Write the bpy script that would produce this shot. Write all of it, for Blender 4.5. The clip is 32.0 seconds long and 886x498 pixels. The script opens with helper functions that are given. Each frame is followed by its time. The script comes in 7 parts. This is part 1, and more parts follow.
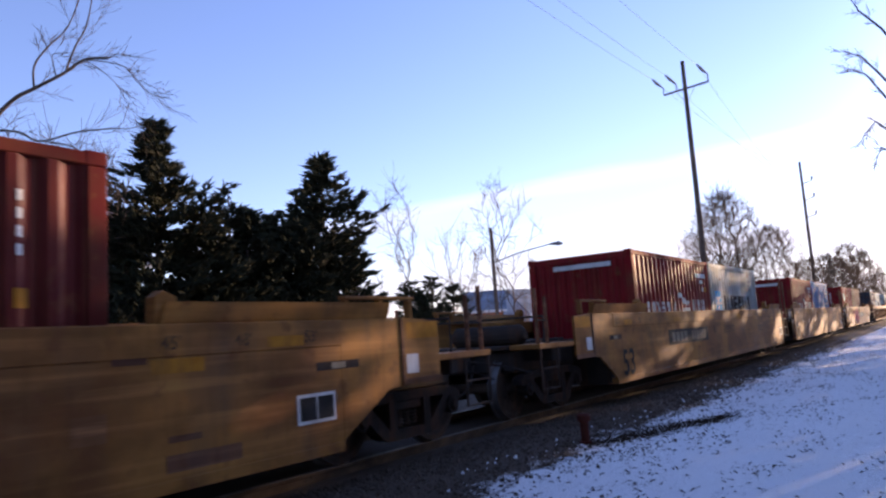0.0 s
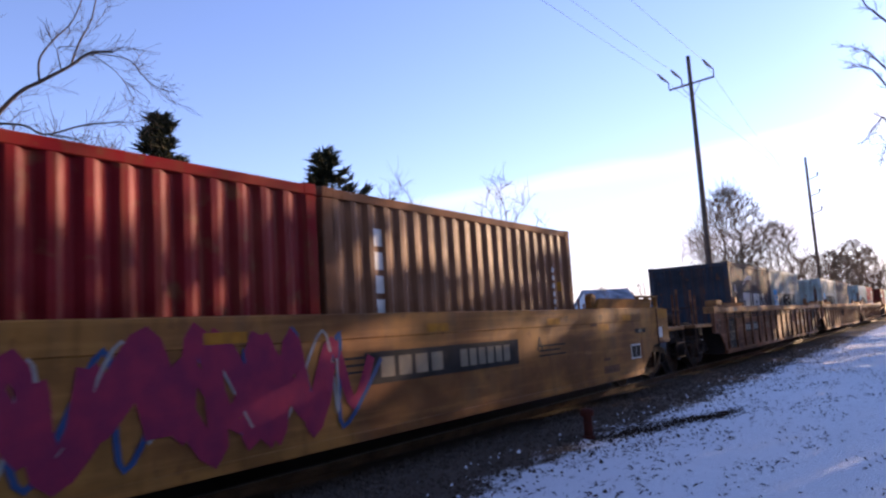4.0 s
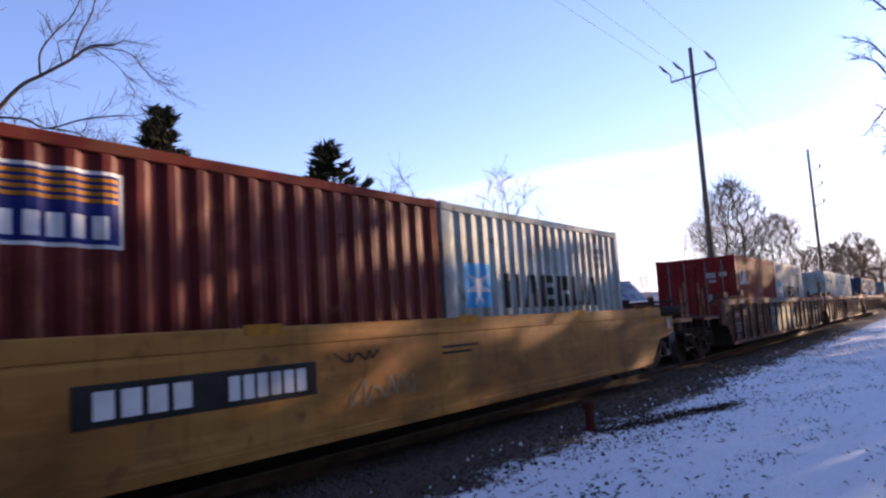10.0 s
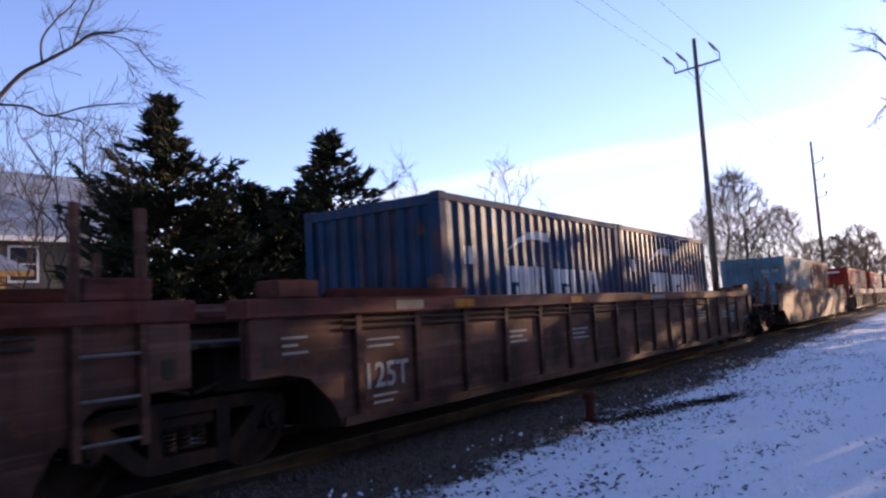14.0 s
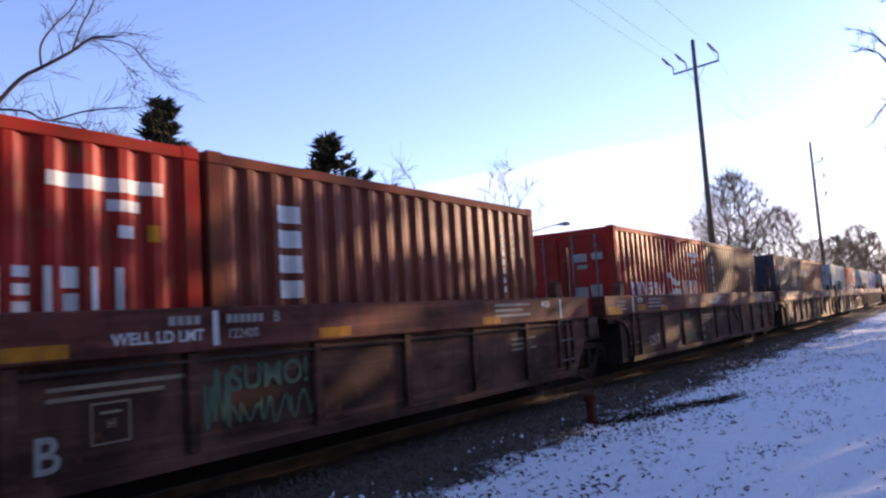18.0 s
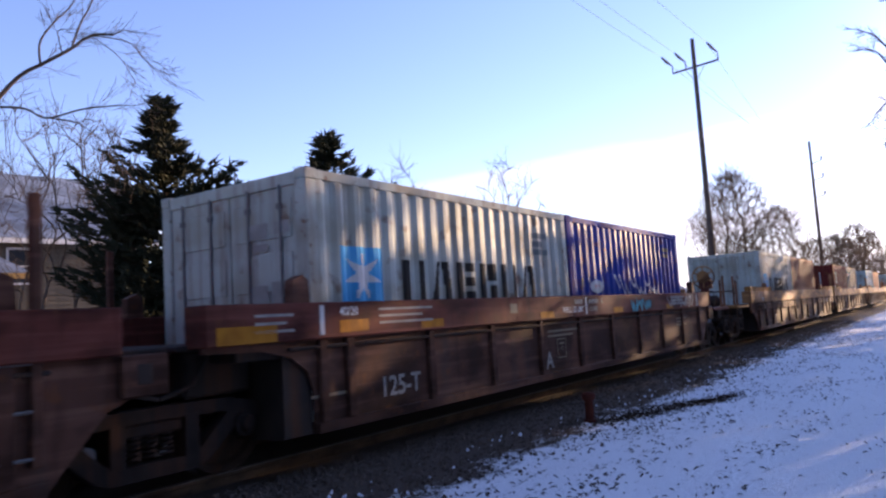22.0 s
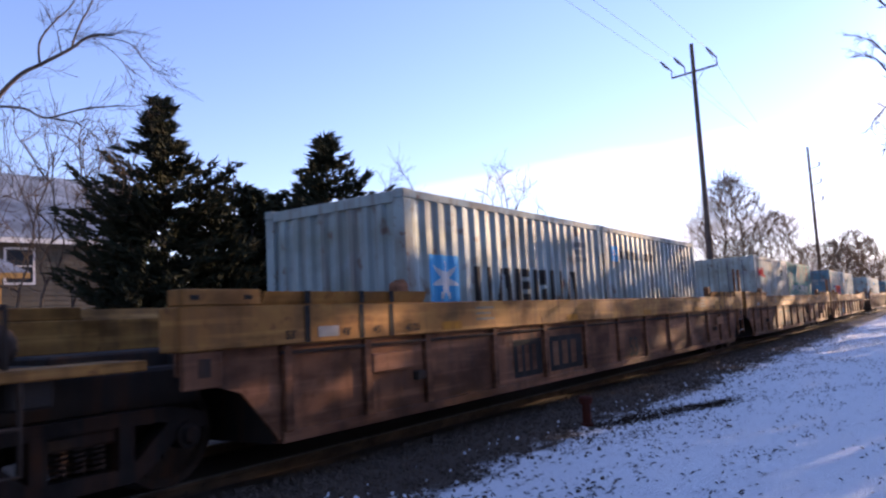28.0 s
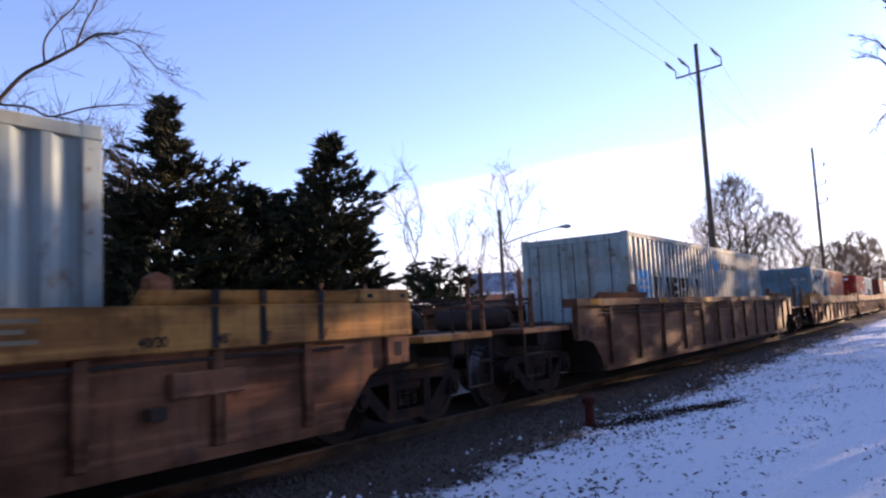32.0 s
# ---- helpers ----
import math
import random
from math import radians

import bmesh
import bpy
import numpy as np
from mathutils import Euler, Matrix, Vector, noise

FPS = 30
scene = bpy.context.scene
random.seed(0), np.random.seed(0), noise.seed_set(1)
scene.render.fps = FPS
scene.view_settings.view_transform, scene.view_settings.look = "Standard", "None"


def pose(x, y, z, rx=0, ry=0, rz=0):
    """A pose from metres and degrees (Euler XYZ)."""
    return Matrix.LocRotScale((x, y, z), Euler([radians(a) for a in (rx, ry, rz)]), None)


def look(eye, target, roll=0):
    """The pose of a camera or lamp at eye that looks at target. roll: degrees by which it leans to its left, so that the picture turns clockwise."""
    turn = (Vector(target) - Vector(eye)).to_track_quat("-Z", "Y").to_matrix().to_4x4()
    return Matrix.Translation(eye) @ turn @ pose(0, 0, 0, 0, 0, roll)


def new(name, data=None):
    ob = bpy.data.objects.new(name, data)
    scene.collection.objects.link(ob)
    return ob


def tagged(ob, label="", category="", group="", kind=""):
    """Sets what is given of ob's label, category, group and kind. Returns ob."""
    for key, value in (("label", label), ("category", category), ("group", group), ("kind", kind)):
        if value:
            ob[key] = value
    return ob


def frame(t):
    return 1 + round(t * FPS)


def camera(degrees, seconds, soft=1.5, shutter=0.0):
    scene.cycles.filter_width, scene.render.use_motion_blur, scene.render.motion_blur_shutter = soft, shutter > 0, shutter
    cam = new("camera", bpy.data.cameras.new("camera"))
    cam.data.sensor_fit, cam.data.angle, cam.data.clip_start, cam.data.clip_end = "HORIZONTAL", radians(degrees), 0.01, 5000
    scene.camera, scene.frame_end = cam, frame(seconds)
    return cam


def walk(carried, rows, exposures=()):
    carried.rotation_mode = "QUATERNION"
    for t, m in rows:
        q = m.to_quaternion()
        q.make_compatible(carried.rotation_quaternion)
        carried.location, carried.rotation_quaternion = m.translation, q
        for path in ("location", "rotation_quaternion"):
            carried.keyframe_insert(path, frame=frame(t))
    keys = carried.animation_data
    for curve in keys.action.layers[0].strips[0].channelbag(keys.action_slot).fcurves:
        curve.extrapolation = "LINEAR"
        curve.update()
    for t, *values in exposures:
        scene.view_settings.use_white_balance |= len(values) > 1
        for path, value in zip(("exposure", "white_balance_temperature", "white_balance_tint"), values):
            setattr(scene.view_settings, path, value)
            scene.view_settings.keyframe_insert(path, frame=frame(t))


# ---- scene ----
# The camera stands in the snow beside the track; it only turns a little in the hand.
cam = camera(62.96, 32.0, soft=2.4, shutter=0.08)
EYE = (0.0, -6.44, 1.31)


def view(yaw, pitch, roll):
    a, b = radians(yaw), radians(pitch)
    way = Vector((math.cos(b) * math.cos(a), math.cos(b) * math.sin(a), math.sin(b)))
    return look(EYE, Vector(EYE) + way, -roll)


walk(cam, [
    (0, view(34.06, 7.00, 3.84)), (0.5, view(34.18, 6.97, 3.44)), (1, view(34.27, 6.98, 3.48)), (1.5, view(34.28, 7.00, 3.71)),
    (2, view(34.36, 6.90, 3.66)), (2.5, view(34.34, 6.81, 3.56)), (3, view(34.44, 6.77, 3.53)), (3.5, view(34.44, 6.68, 3.55)),
    (5.5, view(34.36, 6.34, 3.56)), (6, view(34.29, 6.27, 3.43)), (6.5, view(34.25, 6.28, 3.43)), (7, view(34.26, 6.33, 3.61)),
    (7.5, view(34.23, 6.37, 3.65)), (8, view(34.20, 6.35, 3.79)), (8.5, view(34.23, 6.29, 3.80)), (9, view(34.37, 6.21, 3.80)),
    (9.5, view(34.44, 6.12, 3.83)), (10, view(34.58, 6.06, 3.68)), (10.5, view(34.65, 6.01, 3.69)), (11, view(34.67, 6.01, 3.76)),
    (11.5, view(34.72, 5.89, 3.73)), (12, view(34.79, 5.83, 3.49)), (12.5, view(34.83, 5.72, 3.44)), (13, view(34.77, 5.67, 3.43)),
    (13.5, view(34.76, 5.48, 3.51)), (14, view(34.74, 5.29, 3.31)), (14.5, view(34.80, 5.27, 3.47)), (16.5, view(34.68, 5.36, 3.32)),
    (17, view(34.66, 5.40, 3.59)), (17.5, view(34.65, 5.45, 3.72)), (18, view(34.73, 5.47, 3.62)), (18.5, view(34.76, 5.42, 3.42)),
    (19, view(34.70, 5.44, 3.48)), (19.5, view(34.64, 5.42, 3.58)), (20, view(34.69, 5.45, 3.54)), (20.5, view(34.71, 5.45, 3.38)),
    (21, view(34.79, 5.41, 3.36)), (21.5, view(34.75, 5.40, 3.42)), (22, view(34.66, 5.35, 3.50)), (22.5, view(34.60, 5.31, 3.32)),
    (23, view(34.57, 5.28, 3.32)), (23.5, view(34.50, 5.30, 3.43)), (24, view(34.41, 5.27, 3.35)), (24.5, view(34.46, 5.28, 3.46)),
    (25, view(34.45, 5.29, 3.10)), (25.5, view(34.55, 5.35, 2.91)), (27.5, view(34.52, 5.53, 2.79)), (28, view(34.51, 5.56, 3.11)),
    (28.5, view(34.53, 5.51, 3.05)), (29, view(34.62, 5.46, 2.92)), (29.5, view(34.68, 5.40, 2.87)), (30, view(34.72, 5.41, 2.96)),
    (30.5, view(34.71, 5.45, 2.96)), (31, view(34.71, 5.48, 3.12)), (31.5, view(34.73, 5.57, 2.95)), (32, view(34.77, 5.55, 2.89)),
], exposures=[(0.0, 1.15, 6300, 28), (14.5, 1.15, 6300, 28), (17.5, 1.28, 6300, 28), (32.0, 1.31, 6300, 28)])

# ---- world and sun ----
SUN_AZ, SUN_EL = -18.0, 9.5      # degrees from the track's line, and above the horizon
sun_way = Vector((math.cos(radians(SUN_EL)) * math.cos(radians(SUN_AZ)),
                  math.cos(radians(SUN_EL)) * math.sin(radians(SUN_AZ)), math.sin(radians(SUN_EL))))
sun = new("sun", bpy.data.lights.new("sun", "SUN"))
sun.data.energy, sun.data.angle, sun.data.color = 5.0, radians(0.55), (1.0, 0.73, 0.41)
sun.matrix_world = look((0, 0, 40), Vector((0, 0, 40)) - sun_way)

world = bpy.data.worlds.new("winter_sky")
scene.world = world
world.use_nodes = True
wn, wl = world.node_tree.nodes, world.node_tree.links
wn.clear()
w_out, w_bg = wn.new("ShaderNodeOutputWorld"), wn.new("ShaderNodeBackground")
w_sky = wn.new("ShaderNodeTexSky")
w_sky.sky_type, w_sky.sun_disc = "NISHITA", False
w_sky.sun_elevation, w_sky.sun_rotation = radians(SUN_EL), radians(90 - SUN_AZ)
w_sky.air_density, w_sky.dust_density, w_sky.ozone_density = 1.0, 0.08, 3.0
w_co = wn.new("ShaderNodeTexCoord")
w_sep = wn.new("ShaderNodeSeparateXYZ")
wl.new(w_co.outputs["Generated"], w_sep.inputs[0])
w_dot = wn.new("ShaderNodeVectorMath")
w_dot.operation = "DOT_PRODUCT"
w_dot.inputs[1].default_value = (math.cos(radians(-11)), math.sin(radians(-11)), 0.0)
wl.new(w_co.outputs["Generated"], w_dot.inputs[0])
w_map = wn.new("ShaderNodeMapping")
w_map.inputs["Scale"].default_value = (1.6, 1.6, 9.0)
wl.new(w_co.outputs["Generated"], w_map.inputs["Vector"])
w_noise = wn.new("ShaderNodeTexNoise")
w_noise.inputs["Scale"].default_value, w_noise.inputs["Detail"].default_value = 2.0, 7.0
wl.new(w_map.outputs[0], w_noise.inputs["Vector"])


def w_math(op, a, b):
    n = wn.new("ShaderNodeMath")
    n.operation = op
    for k, v in enumerate((a, b)):
        if isinstance(v, (int, float)):
            n.inputs[k].default_value = v
        else:
            wl.new(v, n.inputs[k])
    return n.outputs[0]


# a bank of thin cloud, low in the sky and higher towards the sun: a bright streak on its upper edge, thin below it, full near the horizon
edge = w_math("MULTIPLY_ADD", w_dot.outputs["Value"], 0.165)
edge.node.inputs[2].default_value = 0.080
gap = w_math("SUBTRACT", edge, w_sep.outputs["Z"])
gap = w_math("ADD", gap, w_math("MULTIPLY", w_math("SUBTRACT", w_noise.outputs[0], 0.5), 0.055))
w_ramp = wn.new("ShaderNodeValToRGB")
w_ramp.color_ramp.elements[0].position, w_ramp.color_ramp.elements[0].color = 0.0, (0.0, 0.0, 0.0, 1)
w_ramp.color_ramp.elements[1].position, w_ramp.color_ramp.elements[1].color = 0.016, (0.75, 0.75, 0.75, 1)
for place, value in ((0.030, 0.50), (0.050, 0.12), (0.072, 0.28), (0.115, 0.9)):
    w_ramp.color_ramp.elements.new(place).color = (value, value, value, 1)
wl.new(gap, w_ramp.inputs[0])
w_mix = wn.new("ShaderNodeMix")
w_mix.data_type = "RGBA"
w_map2 = wn.new("ShaderNodeMapping")
w_map2.inputs["Scale"].default_value = (1.1, 1.1, 16.0)
wl.new(w_co.outputs["Generated"], w_map2.inputs["Vector"])
w_thin = wn.new("ShaderNodeTexNoise")
w_thin.inputs["Scale"].default_value, w_thin.inputs["Detail"].default_value = 1.6, 5.0
wl.new(w_map2.outputs[0], w_thin.inputs["Vector"])
w_range = wn.new("ShaderNodeMapRange")
w_range.inputs["From Min"].default_value, w_range.inputs["From Max"].default_value = 0.36, 0.56
w_range.inputs["To Min"].default_value, w_range.inputs["To Max"].default_value = 0.45, 0.95
wl.new(w_thin.outputs[0], w_range.inputs["Value"])
w_fac = w_math("MULTIPLY", w_ramp.outputs[0], w_range.outputs[0])
wl.new(w_fac, w_mix.inputs["Factor"])
w_hue = wn.new("ShaderNodeMix")
w_hue.data_type, w_hue.blend_type = "RGBA", "MULTIPLY"
w_hue.inputs["Factor"].default_value = 1.0
w_hue.inputs["B"].default_value = (1.21, 1.005, 1.075, 1)
wl.new(w_sky.outputs[0], w_hue.inputs["A"])
wl.new(w_hue.outputs["Result"], w_mix.inputs["A"])
w_mix.inputs["B"].default_value = (3.35, 3.3, 3.45, 1)
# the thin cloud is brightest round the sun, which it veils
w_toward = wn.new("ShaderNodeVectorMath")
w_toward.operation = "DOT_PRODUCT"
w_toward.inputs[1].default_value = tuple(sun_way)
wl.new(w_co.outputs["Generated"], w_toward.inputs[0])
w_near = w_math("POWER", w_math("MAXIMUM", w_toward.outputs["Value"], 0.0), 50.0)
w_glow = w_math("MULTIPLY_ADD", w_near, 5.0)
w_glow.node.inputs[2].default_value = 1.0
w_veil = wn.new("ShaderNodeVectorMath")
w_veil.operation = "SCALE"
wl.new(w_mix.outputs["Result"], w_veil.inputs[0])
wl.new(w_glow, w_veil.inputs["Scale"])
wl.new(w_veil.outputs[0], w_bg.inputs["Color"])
w_bg.inputs["Strength"].default_value = 0.152
wl.new(w_bg.outputs[0], w_out.inputs[0])


# ---- materials ----
def mat(name, c1, c2, scale=2.5, rough=0.6, metal=0.0, bump=0.15, fine=60.0, streak=None, streak_amount=0.35,
        streak_scale=(6.0, 6.0, 0.5), specks=None, speck_amount=0.15, speck_scale=14.0, gloss=0.03, stain=None, stain_amount=0.6, stain_scale=0.8, scuff=0.0):
    """A worn surface: two tones at a large scale, streaks that run down, specks and a fine grain."""
    m = bpy.data.materials.new(name)
    m.use_nodes = True
    nt, n, l = m.node_tree, m.node_tree.nodes, m.node_tree.links
    bsdf = n["Principled BSDF"]
    co = n.new("ShaderNodeTexCoord")

    def tone(vector, sc, detail, lo, hi):
        t = n.new("ShaderNodeTexNoise")
        t.inputs["Scale"].default_value, t.inputs["Detail"].default_value = sc, detail
        l.new(vector, t.inputs["Vector"])
        r = n.new("ShaderNodeMapRange")
        r.inputs["From Min"].default_value, r.inputs["From Max"].default_value = lo, hi
        l.new(t.outputs[0], r.inputs["Value"])
        return r.outputs[0]

    def blend(fac, a, b):
        x = n.new("ShaderNodeMix")
        x.data_type = "RGBA"
        l.new(fac, x.inputs["Factor"])
        for v, key in ((a, "A"), (b, "B")):
            if isinstance(v, tuple):
                x.inputs[key].default_value = (*v, 1)
            else:
                l.new(v, x.inputs[key])
        return x.outputs["Result"]

    def times(v, k):
        x = n.new("ShaderNodeMath")
        x.operation = "MULTIPLY"
        l.new(v, x.inputs[0])
        x.inputs[1].default_value = k
        return x.outputs[0]

    big = tone(co.outputs["Object"], scale, 6, 0.35, 0.68)
    col = blend(big, c1, c2)
    if streak:
        mp = n.new("ShaderNodeMapping")
        mp.inputs["Scale"].default_value = streak_scale
        l.new(co.outputs["Object"], mp.inputs["Vector"])
        col = blend(times(tone(mp.outputs[0], 1.0, 5, 0.5, 0.75), streak_amount), col, streak)
    if stain:
        mp = n.new("ShaderNodeMapping")
        mp.inputs["Scale"].default_value = (1.0, 1.0, 1.5)
        l.new(co.outputs["Object"], mp.inputs["Vector"])
        col = blend(times(tone(mp.outputs[0], stain_scale, 8, 0.46, 0.64), stain_amount), col, stain)
    if scuff:
        for stretch, tint, lo, hi, k in (((0.35, 0.35, 9.0), tuple(min(1.0, v * 1.7 + 0.02) for v in c1), 0.52, 0.74, scuff), ((0.9, 0.9, 2.2), tuple(v * 0.30 for v in c2), 0.50, 0.66, scuff * 1.5),
                                         ((5.0, 5.0, 0.7), tuple(v * 0.4 for v in c2), 0.56, 0.72, scuff)):
            mp = n.new("ShaderNodeMapping")
            mp.inputs["Scale"].default_value = stretch
            l.new(co.outputs["Object"], mp.inputs["Vector"])
            col = blend(times(tone(mp.outputs[0], 1.4, 8, lo, hi), k), col, tint)
    if specks:
        col = blend(times(tone(co.outputs["Object"], speck_scale, 4, 0.6, 0.72), speck_amount), col, specks)
    l.new(col, bsdf.inputs["Base Color"])
    grain = n.new("ShaderNodeTexNoise")
    grain.inputs["Scale"].default_value, grain.inputs["Detail"].default_value = fine, 5.0
    l.new(co.outputs["Object"], grain.inputs["Vector"])
    if bump:
        b = n.new("ShaderNodeBump")
        b.inputs["Strength"].default_value, b.inputs["Distance"].default_value = bump, 0.01
        l.new(grain.outputs[0], b.inputs["Height"])
        l.new(b.outputs[0], bsdf.inputs["Normal"])
    r = n.new("ShaderNodeMapRange")
    r.inputs["To Min"].default_value, r.inputs["To Max"].default_value = max(0.05, rough - 0.12), min(1.0, rough + 0.15)
    l.new(grain.outputs[0], r.inputs["Value"])
    l.new(r.outputs[0], bsdf.inputs["Roughness"])
    bsdf.inputs["Metallic"].default_value = metal
    bsdf.inputs["Specular IOR Level"].default_value = gloss
    return m


RUST = (0.13, 0.05, 0.02)
GRIME = (0.05, 0.042, 0.035)


def box_paint(name, c, dark=0.7):
    return mat(name, c, tuple(v * dark for v in c), 1.6, 0.46, 0.0, 0.05, 30, RUST, 0.6, (9, 9, 0.35), RUST, 0.7, 4, gloss=0.07,
               stain=(c[0] * 0.62, c[1] * 0.55, c[2] * 0.46), stain_amount=0.65, stain_scale=1.1)


PAINT = {
    "grey": box_paint("container_grey_blue", (0.275, 0.345, 0.335), 0.80),
    "pale": box_paint("container_pale_grey", (0.400, 0.430, 0.375), 0.83),
    "red": box_paint("container_red", (0.288, 0.022, 0.016), 0.75),
    "crimson": box_paint("container_crimson", (0.184, 0.011, 0.013), 0.75),
    "maroon": box_paint("container_maroon", (0.111, 0.017, 0.015), 0.75),
    "brown": box_paint("container_red_brown", (0.166, 0.043, 0.028), 0.75),
    "dusk": box_paint("container_dusky_brown", (0.107, 0.037, 0.029), 0.75),
    "tan": box_paint("container_tan_brown", (0.200, 0.092, 0.048), 0.7),
    "orange": box_paint("container_orange_brown", (0.312, 0.090, 0.037), 0.75),
    "blue": box_paint("container_bright_blue", (0.025, 0.139, 0.327), 0.75),
    "navy": box_paint("container_navy", (0.014, 0.047, 0.095), 0.75),
    "slate": box_paint("container_slate_blue", (0.038, 0.048, 0.062), 0.75),
    "royal": box_paint("container_royal_blue", (0.015, 0.041, 0.246), 0.8),
    "teal": box_paint("container_teal", (0.038, 0.215, 0.190), 0.8),
    "sky": box_paint("container_sky_blue", (0.100, 0.195, 0.235), 0.75),
}
COLOURS = {}
for key in list(PAINT):
    tint = {"sky": (0.30, 0.17, 0.07), "grey": (0.15, 0.10, 0.055), "pale": (0.17, 0.12, 0.07)}.get(key, (0.10, 0.05, 0.025))
    COLOURS[key] = tuple(PAINT[key].node_tree.nodes["Mix"].inputs["A"].default_value)[:3]
    PAINT[key + "_frame"] = mat("worn_frame_of_" + PAINT[key].name, COLOURS[key], tuple(0.45 * a + 0.55 * b for a, b in zip(COLOURS[key], tint)), 2.2, 0.65, 0, 0.12, 30,
                                RUST, 0.6, (5, 5, 0.6), RUST, 0.8, 9)
STEEL = {
    "yellow": mat("railcar_yellow_paint", (0.302, 0.139, 0.031), (0.206, 0.086, 0.027), 0.9, 0.55, 0, 0.1, 25, GRIME, 0.55,
                  (2.5, 2.5, 0.5), RUST, 0.7, 5, stain=(0.131, 0.051, 0.017), stain_amount=0.9, gloss=0.05, scuff=0.3),
    "bright": mat("railcar_bright_yellow_paint", (0.330, 0.160, 0.036), (0.245, 0.110, 0.028), 0.9, 0.5, 0, 0.1, 25, GRIME, 0.3,
                  (2.5, 2.5, 0.5), RUST, 0.6, 6, stain=(0.200, 0.082, 0.022), stain_amount=0.6, gloss=0.05, scuff=0.3),
    "rusty": mat("railcar_rusty_paint", (0.171, 0.080, 0.040), (0.105, 0.047, 0.026), 1.1, 0.65, 0, 0.15, 25, GRIME, 0.6,
                 (2.5, 2.5, 0.5), RUST, 0.7, 5, stain=(0.062, 0.027, 0.016), stain_amount=0.8, gloss=0.05, scuff=0.5),
    "tan": mat("railcar_tan_chord", (0.360, 0.175, 0.064), (0.230, 0.108, 0.044), 1.2, 0.6, 0, 0.12, 25, GRIME, 0.55,
               (4, 4, 0.6), RUST, 0.7, 7, stain=(0.108, 0.043, 0.017), stain_amount=0.8, gloss=0.05, scuff=0.5),
    "mustard": mat("railcar_mustard_beam", (0.395, 0.190, 0.049), (0.270, 0.122, 0.036), 1.2, 0.6, 0, 0.12, 25, GRIME, 0.6,
                   (4, 4, 0.6), RUST, 0.7, 7, stain=(0.123, 0.047, 0.017), stain_amount=0.75, gloss=0.05, scuff=0.5),
    "brown": mat("railcar_brown_side", (0.245, 0.108, 0.054), (0.158, 0.070, 0.037), 1.3, 0.68, 0, 0.15, 25, GRIME, 0.7,
                 (4, 4, 0.5), RUST, 0.7, 7, stain=(0.054, 0.023, 0.013), stain_amount=0.85, gloss=0.05, scuff=0.5),
    "dark": mat("railcar_dark_brown_side", (0.120, 0.056, 0.036), (0.074, 0.036, 0.024), 1.3, 0.68, 0, 0.15, 25, GRIME, 0.7,
                (4, 4, 0.5), RUST, 0.6, 7, stain=(0.031, 0.016, 0.012), stain_amount=0.8, gloss=0.05, scuff=0.5),
    "oxide": mat("railcar_oxide_red_chord", (0.135, 0.040, 0.027), (0.088, 0.028, 0.020), 1.3, 0.62, 0, 0.12, 25, GRIME, 0.5,
                 (4, 4, 0.5), RUST, 0.6, 7, stain=(0.054, 0.019, 0.013), stain_amount=0.8, gloss=0.05, scuff=0.5),
    "black": mat("underframe_black_steel", (0.032, 0.027, 0.024), (0.050, 0.038, 0.030), 3, 0.7, 0, 0.3, 40, RUST, 0.4),
    "wheel": mat("worn_wheel_steel", (0.070, 0.048, 0.036), (0.038, 0.028, 0.022), 5, 0.6, 0.0, 0.1, 40, RUST, 0.5),
    "frame": mat("grimy_cast_side_frame", (0.034, 0.026, 0.022), (0.020, 0.016, 0.014), 5, 0.65, 0.0, 0.15, 40, RUST, 0.4),
    "tread": mat("worn_wheel_tread", (0.16, 0.15, 0.14), (0.10, 0.09, 0.085), 5, 0.4, 0.5, 0.05, 40, gloss=0.3),
}
WHITE = mat("white_marking_paint", (0.60, 0.60, 0.57), (0.45, 0.45, 0.42), 4, 0.6, 0, 0.05, 40, GRIME, 0.35)
INK = mat("black_marking_paint", (0.021, 0.019, 0.017), (0.036, 0.032, 0.028), 4, 0.6, 0, 0.05, 40)
STAR = mat("light_blue_marking_paint", (0.05, 0.30, 0.55), (0.08, 0.36, 0.58), 4, 0.55, 0, 0.05, 40, GRIME, 0.2)
FLAME = mat("orange_red_marking_paint", (0.55, 0.09, 0.035), (0.45, 0.07, 0.03), 4, 0.55, 0, 0.05, 40)
SIGNAL = mat("red_marking_paint", (0.60, 0.02, 0.03), (0.5, 0.02, 0.03), 4, 0.55, 0, 0.05, 40)
INDIGO = mat("indigo_marking_paint", (0.015, 0.02, 0.10), (0.02, 0.03, 0.13), 4, 0.55, 0, 0.05, 40)
FAINT = mat("faded_grey_marking_paint", (0.13, 0.15, 0.15), (0.18, 0.20, 0.19), 4, 0.6, 0, 0.05, 40, GRIME, 0.3)
REFLECT = mat("yellow_reflective_sheet", (0.40, 0.17, 0.018), (0.27, 0.11, 0.015), 6, 0.45, 0, 0.05, 40, GRIME, 0.55)
MURAL = mat("cream_spray_paint", (0.27, 0.245, 0.175), (0.19, 0.175, 0.13), 2.5, 0.65, 0, 0.05, 40, GRIME, 0.5)
CREAM = mat("faded_stencil_paint", (0.24, 0.20, 0.135), (0.17, 0.14, 0.10), 5, 0.65, 0, 0.05, 40)
CHALK = mat("pale_spray_paint", (0.30, 0.29, 0.26), (0.22, 0.21, 0.19), 5, 0.65, 0, 0.05, 40)
MOSS = mat("green_spray_paint", (0.075, 0.125, 0.08), (0.06, 0.095, 0.062), 5, 0.65, 0, 0.05, 40)
